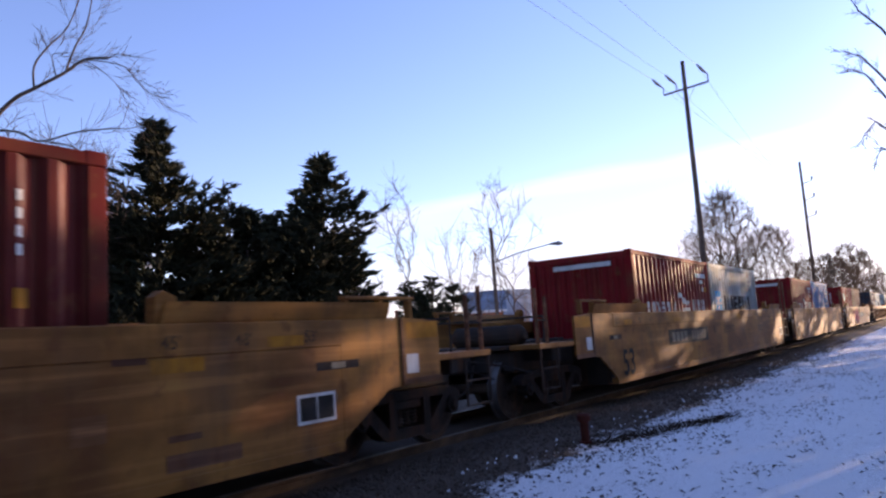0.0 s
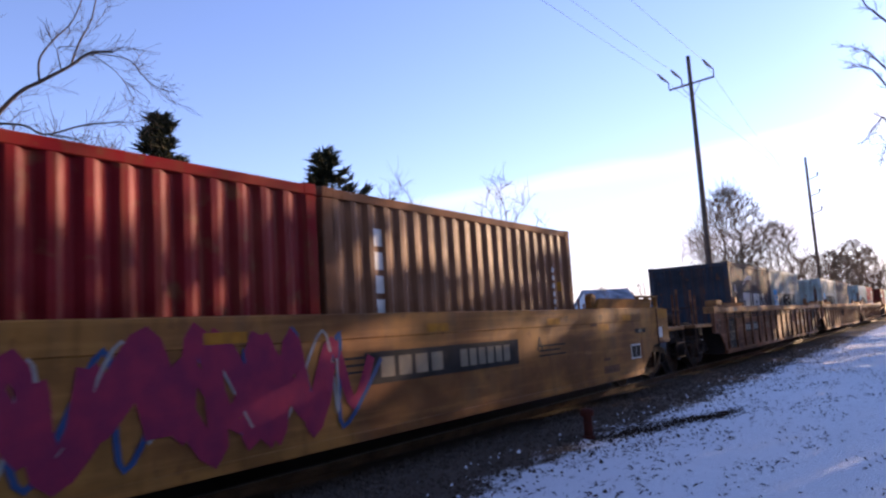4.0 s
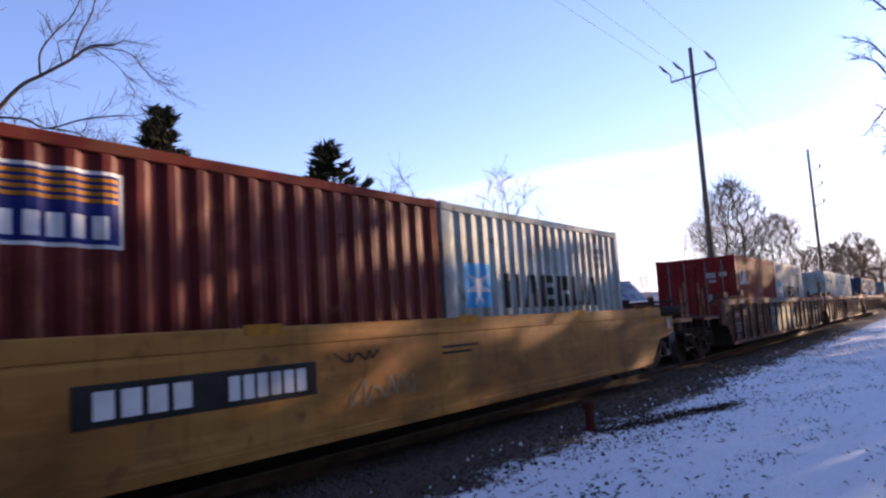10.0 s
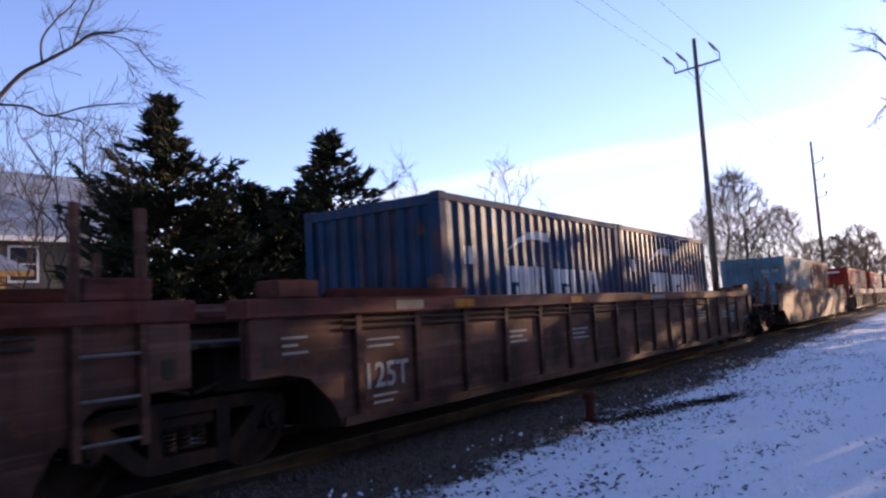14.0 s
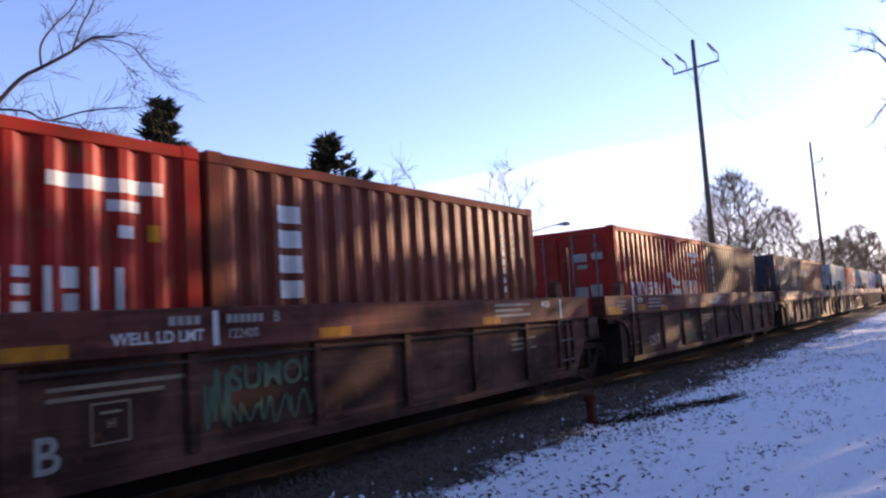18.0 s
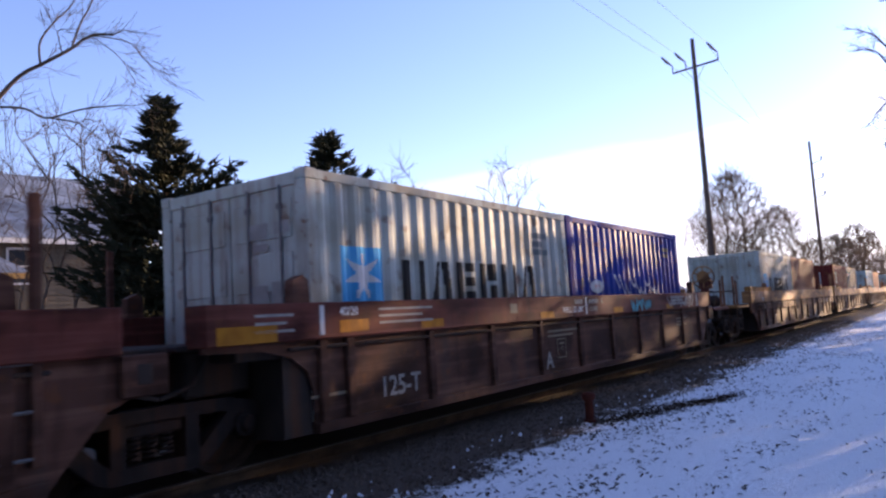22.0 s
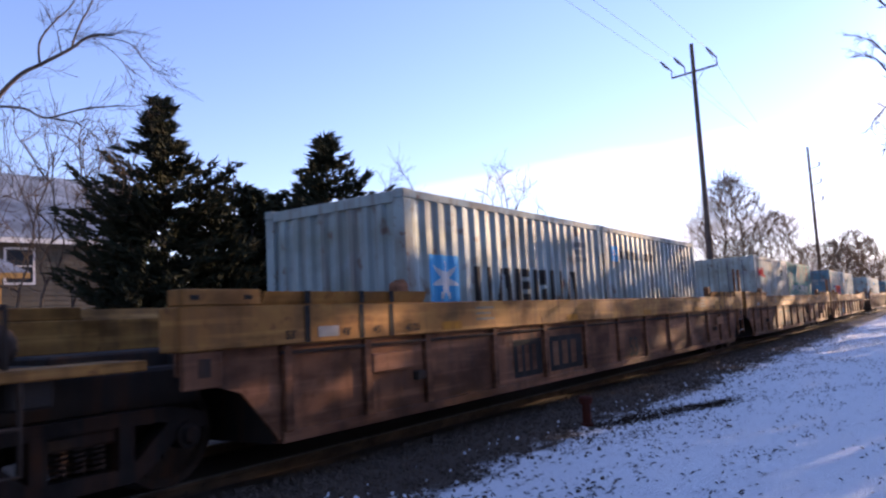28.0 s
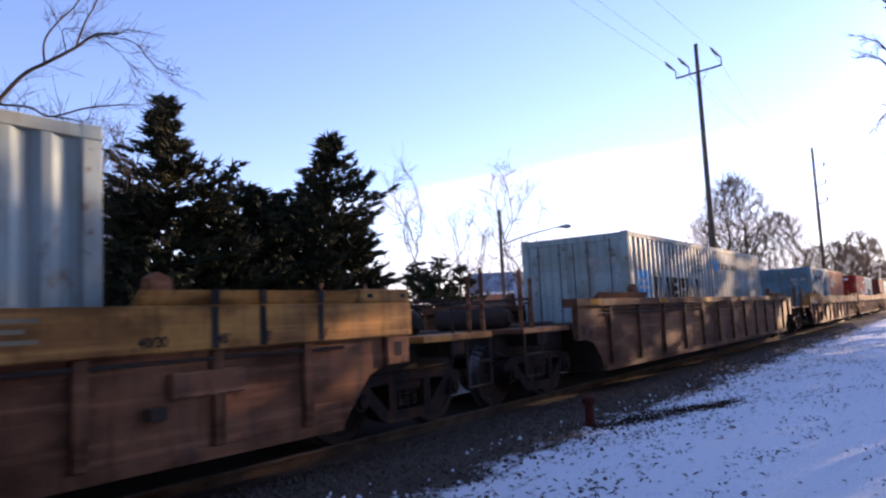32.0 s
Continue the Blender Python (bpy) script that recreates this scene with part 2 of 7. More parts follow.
AQUA = mat("aqua_spray_paint", (0.10, 0.34, 0.36), (0.08, 0.25, 0.28), 5, 0.65, 0, 0.05, 40)
PLUM = mat("crimson_spray_paint", (0.26, 0.03, 0.06), (0.18, 0.025, 0.06), 5, 0.65, 0, 0.05, 40)
COBALT = mat("blue_spray_paint", (0.035, 0.075, 0.17), (0.03, 0.055, 0.13), 5, 0.65, 0, 0.05, 40)
SAGE = mat("grey_green_spray_paint", (0.13, 0.155, 0.13), (0.09, 0.11, 0.095), 5, 0.65, 0, 0.05, 40)
CHROME = mat("galvanised_rod", (0.17, 0.165, 0.16), (0.11, 0.105, 0.10), 6, 0.5, 0.3, 0.05, 40)


# ---- mesh tools ----
class Shape:
    """Vertices and faces gathered from simple solids, made into one mesh."""

    def __init__(self):
        self.v, self.f = [], []

    def add(self, verts, faces):
        k = len(self.v)
        self.v += [tuple(p) for p in verts]
        self.f += [tuple(i + k for i in face) for face in faces]
        return self

    def box(self, x0, x1, y0, y1, z0, z1, c=0.0):
        """A block; c: the chamfer of its edges."""
        if c <= 0:
            p = [(x, y, z) for x in (x0, x1) for y in (y0, y1) for z in (z0, z1)]
            return self.add(p, [(0, 1, 3, 2), (4, 6, 7, 5), (0, 4, 5, 1), (2, 3, 7, 6), (0, 2, 6, 4), (1, 5, 7, 3)])
        lo, hi, p, at = (x0, y0, z0), (x1, y1, z1), [], {}
        for s in ((a, b, d) for a in (0, 1) for b in (0, 1) for d in (0, 1)):
            for axis in range(3):
                q = []
                for k in range(3):
                    edge_at = hi[k] if s[k] else lo[k]
                    q.append(edge_at if k == axis else edge_at + (-c if s[k] else c))
                at[s, axis] = len(p)
                p.append(q)
        faces = []
        for axis in range(3):
            i, j = [k for k in range(3) if k != axis]
            for side in (0, 1):
                ring = []
                for a, b in ((0, 0), (1, 0), (1, 1), (0, 1)):
                    s = [0, 0, 0]
                    s[axis], s[i], s[j] = side, a, b
                    ring.append(at[tuple(s), axis])
                faces.append(ring)
            for a in (0, 1):
                for b in (0, 1):
                    s, t = [0, 0, 0], [0, 0, 0]
                    s[i], s[j], t[i], t[j] = a, b, a, b
                    s[axis], t[axis] = 0, 1
                    faces.append((at[tuple(s), i], at[tuple(t), i], at[tuple(t), j], at[tuple(s), j]))
        for s in ((a, b, d) for a in (0, 1) for b in (0, 1) for d in (0, 1)):
            faces.append([at[s, k] for k in range(3)])
        return self.add(p, faces)

    def tube(self, points, radii, n=8, caps=True):
        """A round bar through points, tapered by radii."""
        pts = [Vector(p) for p in points]
        if isinstance(radii, (int, float)):
            radii = [radii] * len(pts)
        base, verts, faces = None, [], []
        for k, p in enumerate(pts):
            d = (pts[min(k + 1, len(pts) - 1)] - pts[max(k - 1, 0)]).normalized()
            if base is None:
                base = d.orthogonal().normalized()
            base = (base - d * base.dot(d))
            base = base.normalized() if base.length > 1e-6 else d.orthogonal().normalized()
            other = d.cross(base)
            for j in range(n):
                a = 2 * math.pi * j / n
                verts.append(p + (base * math.cos(a) + other * math.sin(a)) * radii[k])
        for k in range(len(pts) - 1):
            for j in range(n):
                a, b = k * n + j, k * n + (j + 1) % n
                faces.append((a, b, b + n, a + n))
        if caps:
            faces.append(tuple(reversed(range(n))))
            faces.append(tuple(range(len(verts) - n, len(verts))))
        return self.add(verts, faces)

    def plate(self, outline, y0, y1):
        """An outline in x and z, made thick along y."""
        n = len(outline)
        p = [(x, y0, z) for x, z in outline] + [(x, y1, z) for x, z in outline]
        return self.add(p, [tuple(range(n)), tuple(reversed(range(n, 2 * n)))]
                        + [(i, n + i, n + (i + 1) % n, (i + 1) % n) for i in range(n)])

    def lathe(self, profile, y, n=28):
        """A ring profile of (radius, dy) turned about the y axis through the origin."""
        m, verts, faces = len(profile), [], []
        for j in range(n):
            a = 2 * math.pi * j / n
            verts += [(r * math.cos(a), y + dy, r * math.sin(a)) for r, dy in profile]
        for j in range(n):
            for k in range(m - 1):
                a, b = j * m + k, ((j + 1) % n) * m + k
                faces.append((a, a + 1, b + 1, b))
        return self.add(verts, faces)

    def mesh(self, name, material, smooth=False):
        me = bpy.data.meshes.new(name)
        me.from_pydata(self.v, [], self.f)
        bm = bmesh.new()
        bm.from_mesh(me)
        bmesh.ops.recalc_face_normals(bm, faces=bm.faces)
        bm.to_mesh(me)
        bm.free()
        if smooth:
            me.polygons.foreach_set("use_smooth", [True] * len(me.polygons))
        me.materials.append(material)
        return me


def thing(name, m, label, category, group="", kind=""):
    ob = new(name)
    ob.empty_display_size = 0.2
    ob.matrix_basis = m
    return tagged(ob, label, category, group, kind)


def part(name, shape, material, parent, label="", at=None, smooth=False):
    me = shape if isinstance(shape, bpy.types.Mesh) else shape.mesh(name, material, smooth)
    ob = new(name, me)
    ob.parent = parent
    if at is not None:
        ob.matrix_basis = at
    return tagged(ob, label)


def solid(name, shape, material, label, category, kind="", m=None, smooth=False, group=""):
    ob = new(name, shape.mesh(name, material, smooth))
    if m is not None:
        ob.matrix_basis = m
    return tagged(ob, label, category, group, kind)


MADE = {}


def kept(key, make):
    """One mesh for all alike pieces."""
    if key not in MADE:
        MADE[key] = make()
    return MADE[key]


def spot(az, el, d):
    """A place seen from the camera's stand at an angle from the track, a height angle and a ground distance."""
    return Vector((EYE[0] + d * math.cos(radians(az)), EYE[1] + d * math.sin(radians(az)), EYE[2] + d * math.tan(radians(el))))


# ---- ground and track ----
def ground_height(x, y):
    bed = max(0.0, min(1.0, (2.5 - abs(y)) / 0.9))
    bump = noise.noise((x * 0.5, y * 0.5, 3.1)) * 0.035 + noise.noise((x * 1.9, y * 1.9, 7.7)) * 0.018
    rise = 0.0
    if y > 6:
        rise = min(0.25, (y - 6) * 0.03)
    return -0.215 + 0.10 * bed + bump * (1.0 if abs(y) > 1.6 else 0.4) + rise


def spread(lo, hi, near_lo, near_hi, step, grow):
    out = list(np.arange(near_lo, near_hi + step / 2, step))
    s, a = step, near_hi
    while a < hi:
        s *= grow
        a += s
        out.append(min(a, hi))
    s, a = step, near_lo
    while a > lo:
        s *= grow
        a -= s
        out.insert(0, max(a, lo))
    return out


def ground_material():
    m = bpy.data.materials.new("thin_snow_on_grass_and_ballast")
    m.use_nodes = True
    n, l = m.node_tree.nodes, m.node_tree.links
    bsdf = n["Principled BSDF"]
    co = n.new("ShaderNodeTexCoord")
    sep = n.new("ShaderNodeSeparateXYZ")
    l.new(co.outputs["Object"], sep.inputs[0])

    def mth(op, a, b=0.0, c=0.0):
        x = n.new("ShaderNodeMath")
        x.operation = op
        for k, v in enumerate((a, b, c)):
            if isinstance(v, (int, float)):
                x.inputs[k].default_value = v
            else:
                l.new(v, x.inputs[k])
        return x.outputs[0]

    def noise_of(scale, detail, stretch=None, rough=0.6):
        t = n.new("ShaderNodeTexNoise")
        t.inputs["Scale"].default_value, t.inputs["Detail"].default_value, t.inputs["Roughness"].default_value = scale, detail, rough
        if stretch:
            mp = n.new("ShaderNodeMapping")
            mp.inputs["Scale"].default_value = stretch
            l.new(co.outputs["Object"], mp.inputs["Vector"])
            l.new(mp.outputs[0], t.inputs["Vector"])
        else:
            l.new(co.outputs["Object"], t.inputs["Vector"])
        return t.outputs[0]

    def blend(f, a, b):
        x = n.new("ShaderNodeMix")
        x.data_type = "RGBA"
        l.new(f, x.inputs["Factor"])
        for v, key in ((a, "A"), (b, "B")):
            if isinstance(v, tuple):
                x.inputs[key].default_value = (*v, 1)
            else:
                l.new(v, x.inputs[key])
        return x.outputs["Result"]

    def step(v, lo, hi):
        r = n.new("ShaderNodeMapRange")
        r.inputs["From Min"].default_value, r.inputs["From Max"].default_value = lo, hi
        l.new(v, r.inputs["Value"])
        return r.outputs[0]

    patch, tuft, fine = noise_of(0.55, 5), noise_of(3.2, 7, (0.7, 1.6, 1), 0.7), noise_of(30, 5, (0.7, 1.3, 1), 0.7)
    # bare near the ballast, thin further on, whole snow far from the track
    # beyond the track it stays dark to y 9: grass plus painted-in shade
    away = mth("MAXIMUM", mth("MULTIPLY", sep.outputs["Y"], -1.0), mth("SUBTRACT", sep.outputs["Y"], 7.0))
    cover = mth("ADD", step(away, 1.85, 3.0), mth("MULTIPLY", mth("SUBTRACT", patch, 0.5), 0.9))
    cover = mth("ADD", cover, mth("MULTIPLY", mth("SUBTRACT", tuft, 0.5), 1.3))
    cover = mth("ADD", cover, mth("MULTIPLY", step(away, 2.6, 5.0), 0.22))
    cover = mth("ADD", cover, mth("MULTIPLY", mth("SUBTRACT", fine, 0.5), 0.95))
    snow_f = step(cover, 0.46, 0.66)
    # blades and leaves lie through the snow, thicker towards the track
    fleck = noise_of(7.0, 9, (0.55, 1.5, 1), 0.78)
    thin = mth("ADD", mth("MULTIPLY", step(away, 2.0, 7.0), 0.07), mth("MULTIPLY", patch, 0.05))
    snow_f = mth("MULTIPLY", snow_f, step(mth("ADD", mth("SUBTRACT", 0.575, fleck), thin), -0.005, 0.045))
    dirt = blend(tuft, (0.070, 0.051, 0.037), (0.125, 0.088, 0.062))
    dirt = blend(step(noise_of(60, 3), 0.45, 0.6), dirt, (0.080, 0.068, 0.058))
    snow = blend(patch, (0.95, 0.965, 0.975), (0.90, 0.93, 0.95))
    l.new(blend(snow_f, dirt, snow), bsdf.inputs["Base Color"])
    bsdf.inputs["Roughness"].default_value = 0.75
    bsdf.inputs["Specular IOR Level"].default_value = 0.1
    b = n.new("ShaderNodeBump")
    b.inputs["Strength"].default_value, b.inputs["Distance"].default_value = 0.8, 0.05
    l.new(mth("ADD", mth("MULTIPLY", snow_f, 0.6), mth("ADD", fine, mth("MULTIPLY", tuft, 1.2))), b.inputs["Height"])
    l.new(b.outputs[0], bsdf.inputs["Normal"])
    return m


GROUND = ground_material()
gx = spread(-900, 2600, -3, 34, 0.16, 1.12)
gy = spread(-1200, 1500, -9, 4, 0.13, 1.12)
verts = [(x, y, ground_height(x, y)) for x in gx for y in gy]
ny = len(gy)
faces = [(i * ny + j, (i + 1) * ny + j, (i + 1) * ny + j + 1, i * ny + j + 1) for i in range(len(gx) - 1) for j in range(ny - 1)]
solid("ground", Shape().add(verts, faces), GROUND, "snow-dusted ground with bare grass near the ballast", "ground", "structure", smooth=True)

RAIL = mat("rusty_rail_steel", (0.125, 0.084, 0.054), (0.060, 0.040, 0.027), 3, 0.7, 0.0, 0.25, 40, (0.04, 0.03, 0.022), 0.8, (2.0, 2.0, 6.0), (0.03, 0.024, 0.02), 0.7, 9)
HEAD = mat("polished_rail_head", (0.20, 0.18, 0.165), (0.13, 0.115, 0.10), 4, 0.45, 0.7, 0.03, 40)
TIE = mat("weathered_tie_wood", (0.045, 0.034, 0.025), (0.026, 0.020, 0.016), 4, 0.85, 0, 0.4, 30, (0.11, 0.09, 0.07), 0.3, (2, 20, 2))
STONE = mat("ballast_stone", (0.078, 0.060, 0.046), (0.130, 0.100, 0.080), 9, 0.85, 0, 0.3, 60)
SNOWBIT = mat("crusted_snow", (0.80, 0.83, 0.88), (0.70, 0.74, 0.80), 6, 0.7, 0, 0.2, 30)

track = thing("track", pose(0, 0, 0), "rusty rails on weathered wooden ties in dark ballast", "railway track", kind="structure")
RAIL_PROFILE = [(-0.07, -0.17), (0.07, -0.17), (0.07, -0.155), (0.012, -0.13), (0.012, -0.045), (0.036, -0.035), (0.036, -0.006), (-0.036, -0.006), (-0.036, -0.035),
                (-0.012, -0.045), (-0.012, -0.13), (-0.07, -0.155)]
for y in (-0.755, 0.755):
    n = len(RAIL_PROFILE)
    v = [(x, y + a, z) for x in (-250.0, 900.0) for a, z in RAIL_PROFILE]
    part("rail", Shape().add(v, [(i, (i + 1) % n, n + (i + 1) % n, n + i) for i in range(n)]), RAIL, track)
    part("rail_head", Shape().box(-250, 900, y - 0.034, y + 0.034, -0.005, 0.0), HEAD, track, "polished running surface")
tie_mesh = Shape().box(-0.115, 0.115, -1.30, 1.30, -0.32, -0.155, 0.012).mesh("tie", TIE)
rnd = random.Random(5)
for k in range(290):
    part("tie", tie_mesh, None, track, "", pose(-6 + k * 0.52 + rnd.uniform(-0.03, 0.03), rnd.uniform(-0.04, 0.04), rnd.uniform(-0.012, 0.01), 0, 0, rnd.uniform(-1.2, 1.2)))
far_ties = Shape()
for k in range(1100):
    x = 145 + k * 0.52
    far_ties.box(x - 0.115, x + 0.115, -1.3, 1.3, -0.32, -0.155)
tagged(part("far_ties", far_ties, TIE, track), kind="stuff")


def pebbles(count, seed, x_of, y_of, size, lift=0.0):
    rnd, s = random.Random(seed), Shape()
    unit = [(1, 0, 0), (-1, 0, 0), (0, 1, 0), (0, -1, 0), (0, 0, 1), (0, 0, -1)]
    tri = [(0, 2, 4), (2, 1, 4), (1, 3, 4), (3, 0, 4), (2, 0, 5), (1, 2, 5), (3, 1, 5), (0, 3, 5)]
    for _ in range(count):
        x, y = x_of(rnd), y_of(rnd)
        r = rnd.uniform(*size)
        q = Euler((rnd.uniform(0, 6), rnd.uniform(0, 6), rnd.uniform(0, 6))).to_matrix()
        at = Vector((x, y, ground_height(x, y) + r * 0.25 + lift))
        s.add([at + q @ Vector((p[0] * r * rnd.uniform(0.7, 1.3), p[1] * r * rnd.uniform(0.6, 1.1), p[2] * r * rnd.uniform(0.5, 0.9))) for p in unit], tri)
    return s


def near_x(rnd):
    return 2.0 + 40.0 * rnd.random() ** 1.7


solid("ballast", pebbles(11000, 11, near_x, lambda r: -1.05 - abs(r.gauss(0, 0.75)), (0.014, 0.034)), STONE,
      "dark grey crushed ballast stones along the track", "ballast", "stuff")
solid("snow_crumbs", pebbles(300, 12, near_x, lambda r: -1.9 - abs(r.gauss(0, 0.5)), (0.010, 0.035)), SNOWBIT,
      "crumbs of crusted snow among the stones", "snow", "stuff")

LITTER = mat("dead_grass_and_leaves", (0.034, 0.023, 0.016), (0.07, 0.048, 0.032), 8, 0.85, 0, 0.1, 40)
rnd, litter = random.Random(21), Shape()
clumps = [(near_x(rnd), -2.0 - abs(rnd.gauss(0, 1.9)), 1) for _ in range(430)] + [(9.5 + 0.12 * k, -2.5 - 0.045 * k, 9) for k in range(22)]
for cx, cy, thick in clumps:
    for _ in range(thick * rnd.randint(3, 17)):
        x, y = cx + rnd.gauss(0, 0.38), cy + rnd.gauss(0, 0.16 if thick == 1 else 0.09)
        if y > -2.15:
            continue
        a, ln, w, z = rnd.uniform(0, 6.28), rnd.uniform(0.02, 0.075), rnd.uniform(0.003, 0.011), ground_height(x, y)
        d, e, up = Vector((math.cos(a), math.sin(a), 0)), Vector((-math.sin(a), math.cos(a), 0)), rnd.uniform(0.002, 0.022)
        p = Vector((x, y, z + 0.004))
        litter.add([p - e * w, p + e * w, p + d * ln + e * w * 0.4 + Vector((0, 0, up)), p + d * ln - e * w * 0.4 + Vector((0, 0, up)), p + d * ln * 0.5 + Vector((0, 0, up + 0.005))],
                   [(0, 1, 4), (1, 2, 4), (2, 3, 4), (3, 0, 4), (0, 1, 2, 3)])
solid("grass_litter", litter, LITTER, "dead grass and leaves poking through thin snow", "grass", "stuff")

# the red marker post by the ballast, with a lump of snow beside the bank
POST = mat("red_painted_post", (0.085, 0.022, 0.015), (0.055, 0.018, 0.013), 9, 0.55, 0, 0.1, 40, GRIME, 0.3)
marker = thing("marker_post", pose(9.16, -2.33, ground_height(9.16, -2.33) - 0.01), "short red iron marker post standing in thin snow", "marker post")
part("pipe", Shape().tube([(0, 0, -0.1), (0, 0, 0.33)], 0.058, 16), POST, marker, smooth=False)
part("cap", Shape().tube([(0, 0, 0.30), (0, 0, 0.31), (0, 0, 0.375), (0, 0, 0.395)], [0.085, 0.092, 0.092, 0.06], 16), POST, marker, "red cap, slightly wider")
part("collar", Shape().tube([(0, 0, -0.05), (0, 0, 0.04)], 0.085, 16), POST, marker)


def curve_through(pts, n=5):
    """A smooth line through the given places."""
    out = []
    for i in range(len(pts) - 1):
        p0, p1, p2, p3 = pts[max(i - 1, 0)], pts[i], pts[i + 1], pts[min(i + 2, len(pts) - 1)]
        for j in range(n):
            t = j / n
            out.append(0.5 * (2 * p1 + (p2 - p0) * t + (2 * p0 - 5 * p1 + 4 * p2 - p3) * t * t + (3 * p1 - p0 - 3 * p2 + p3) * t ** 3))
    return out + [pts[-1]]


# ---- containers ----
LONG, WIDE, TALL = 6.058, 1.219, 2.591
CREST, DEPTH, PITCH, RIBS = 1.207, 0.036, 0.2859, 20
WAVE = []
for k in range(RIBS):
    x0 = 0.17 + k * PITCH
    WAVE += [(x0, 0.0), (x0 + 0.072, 0.0), (x0 + 0.143, DEPTH), (x0 + 0.214, DEPTH)]
WAVE.append((0.17 + RIBS * PITCH, 0.0))


def wave_at(x):
    for (a, da), (b, db) in zip(WAVE, WAVE[1:]):
        if a <= x <= b:
            return da + (db - da) * (x - a) / (b - a)
    return 0.0


def corrugated(points, z0, z1, turn):
    """A sheet bent along points of (run, depth), 6 mm thick; turn makes a place of run, depth and height."""
    s, n = Shape(), len(points)
    v = [turn(r, d + t, z) for t in (0.0, 0.006) for z in (z0, z1) for r, d in points]
    f = []
    for i in range(n - 1):
        f += [(i, i + 1, n + i + 1, n + i), (2 * n + i, 3 * n + i, 3 * n + i + 1, 2 * n + i + 1)]
    return s.add(v, f)


def paintwork(rects):
    """Paint on the near side, which follows the corrugation."""
    s = Shape()
    for x0, x1, z0, z1 in rects:
        cuts = [x0] + [x for x, _ in WAVE if x0 + 0.004 < x < x1 - 0.004] + [x1]
        v = [(x, -CREST + wave_at(x) - 0.004, z) for x in cuts for z in (z0, z1)]
        s.add(v, [(2 * i, 2 * i + 2, 2 * i + 3, 2 * i + 1) for i in range(len(cuts) - 1)])
    return s


def scan(poly, step=0.02):
    """A flat outline cut into narrow upright strips."""
    out, lo, hi = [], min(p[0] for p in poly), max(p[0] for p in poly)
    n = max(1, int((hi - lo) / step))
    for i in range(n):
        a, b = lo + (hi - lo) * i / n, lo + (hi - lo) * (i + 1) / n
        m, zs = (a + b) / 2, []
        for (px, pz), (qx, qz) in zip(poly, poly[1:] + poly[:1]):
            if (px > m) != (qx > m):
                zs.append(pz + (qz - pz) * (m - px) / (qx - px))
        zs.sort()
        out += [(a, b, zs[k], zs[k + 1]) for k in range(0, len(zs) - 1, 2)]
    return out


def bars(x0, x1, z0, z1, n, gap=0.34):
    w = (x1 - x0) / n
    return [(x0 + i * w, x0 + (i + 1 - gap) * w, z0, z1) for i in range(n)]


def strokes(x0, x1, z0, z1, n, gap=0.22, turn=0, fat=0.26):
    """A row of plain painted blocks: pairs of uprights, wedges, and uprights beside pads."""
    out, w = [], (x1 - x0) / n
    for i in range(n):
        a, b = x0 + i * w, x0 + (i + 1 - gap) * w
        d, h = (b - a) * fat, z1 - z0
        kind, m = (i + turn) % 4, (a + b) / 2
        if kind == 0:
            out += [(a, a + d * 1.1, z0, z1), (b - d * 1.1, b, z0, z1)]
        elif kind == 1:
            out += scan([(a, z0), (a + d * 1.2, z0), (m, z1), (m - d * 0.9, z1)]) + scan([(b - d * 1.2, z0), (b, z0), (m + d * 1.1, z1), (m + d * 0.25, z1)])
        elif kind == 2:
            out += [(a, a + d * 1.1, z0, z1)] + [(m, b, z, z + h * 0.24) for z in (z0, z0 + h * 0.38, z1 - h * 0.24)]
        else:
            out += [(a, a + d * 1.1, z0, z1), (m, b, z0 + h * 0.52, z1), (m + d * 0.4, b, z0, z0 + h * 0.40)]
    return out


def pieces(rects):
    """Strips that touch are one piece of paint."""
    out = []
    for r in rects:
        for group in out:
            if any(abs(r[0] - q[1]) < 1e-6 and r[2] < q[3] and q[2] < r[3] or (abs(r[0] - q[0]) < 1e-6 and r[1] - r[0] < 0.03) for q in group[-4:]):
                group.append(r)
                break
        else:
            out.append([r])
    return out


def ring_poly(cx, cz, rx, rz, n=20):
    return [(cx + rx * math.cos(2 * math.pi * k / n), cz + rz * math.sin(2 * math.pi * k / n)) for k in range(n)]


def star_poly(cx, cz, r, n=7, inner=0.34):
    return [(cx + (r if k % 2 == 0 else r * inner) * math.sin(math.pi * k / n),
             cz + (r if k % 2 == 0 else r * inner) * math.cos(math.pi * k / n)) for k in range(2 * n)]


def band(points, width):
    """A stroke of changing width along points."""
    up = [(x, z + w * width / 2) for x, z, w in points]
    return up + [(x, z - w * width / 2) for x, z, w in reversed(points)]


def plates(x, z, mat_, rows=3):
    return [(mat_, [(x, x + 0.42 - 0.09 * (k % 2), z - 0.13 * k, z - 0.13 * k + 0.085) for k in range(rows)])]


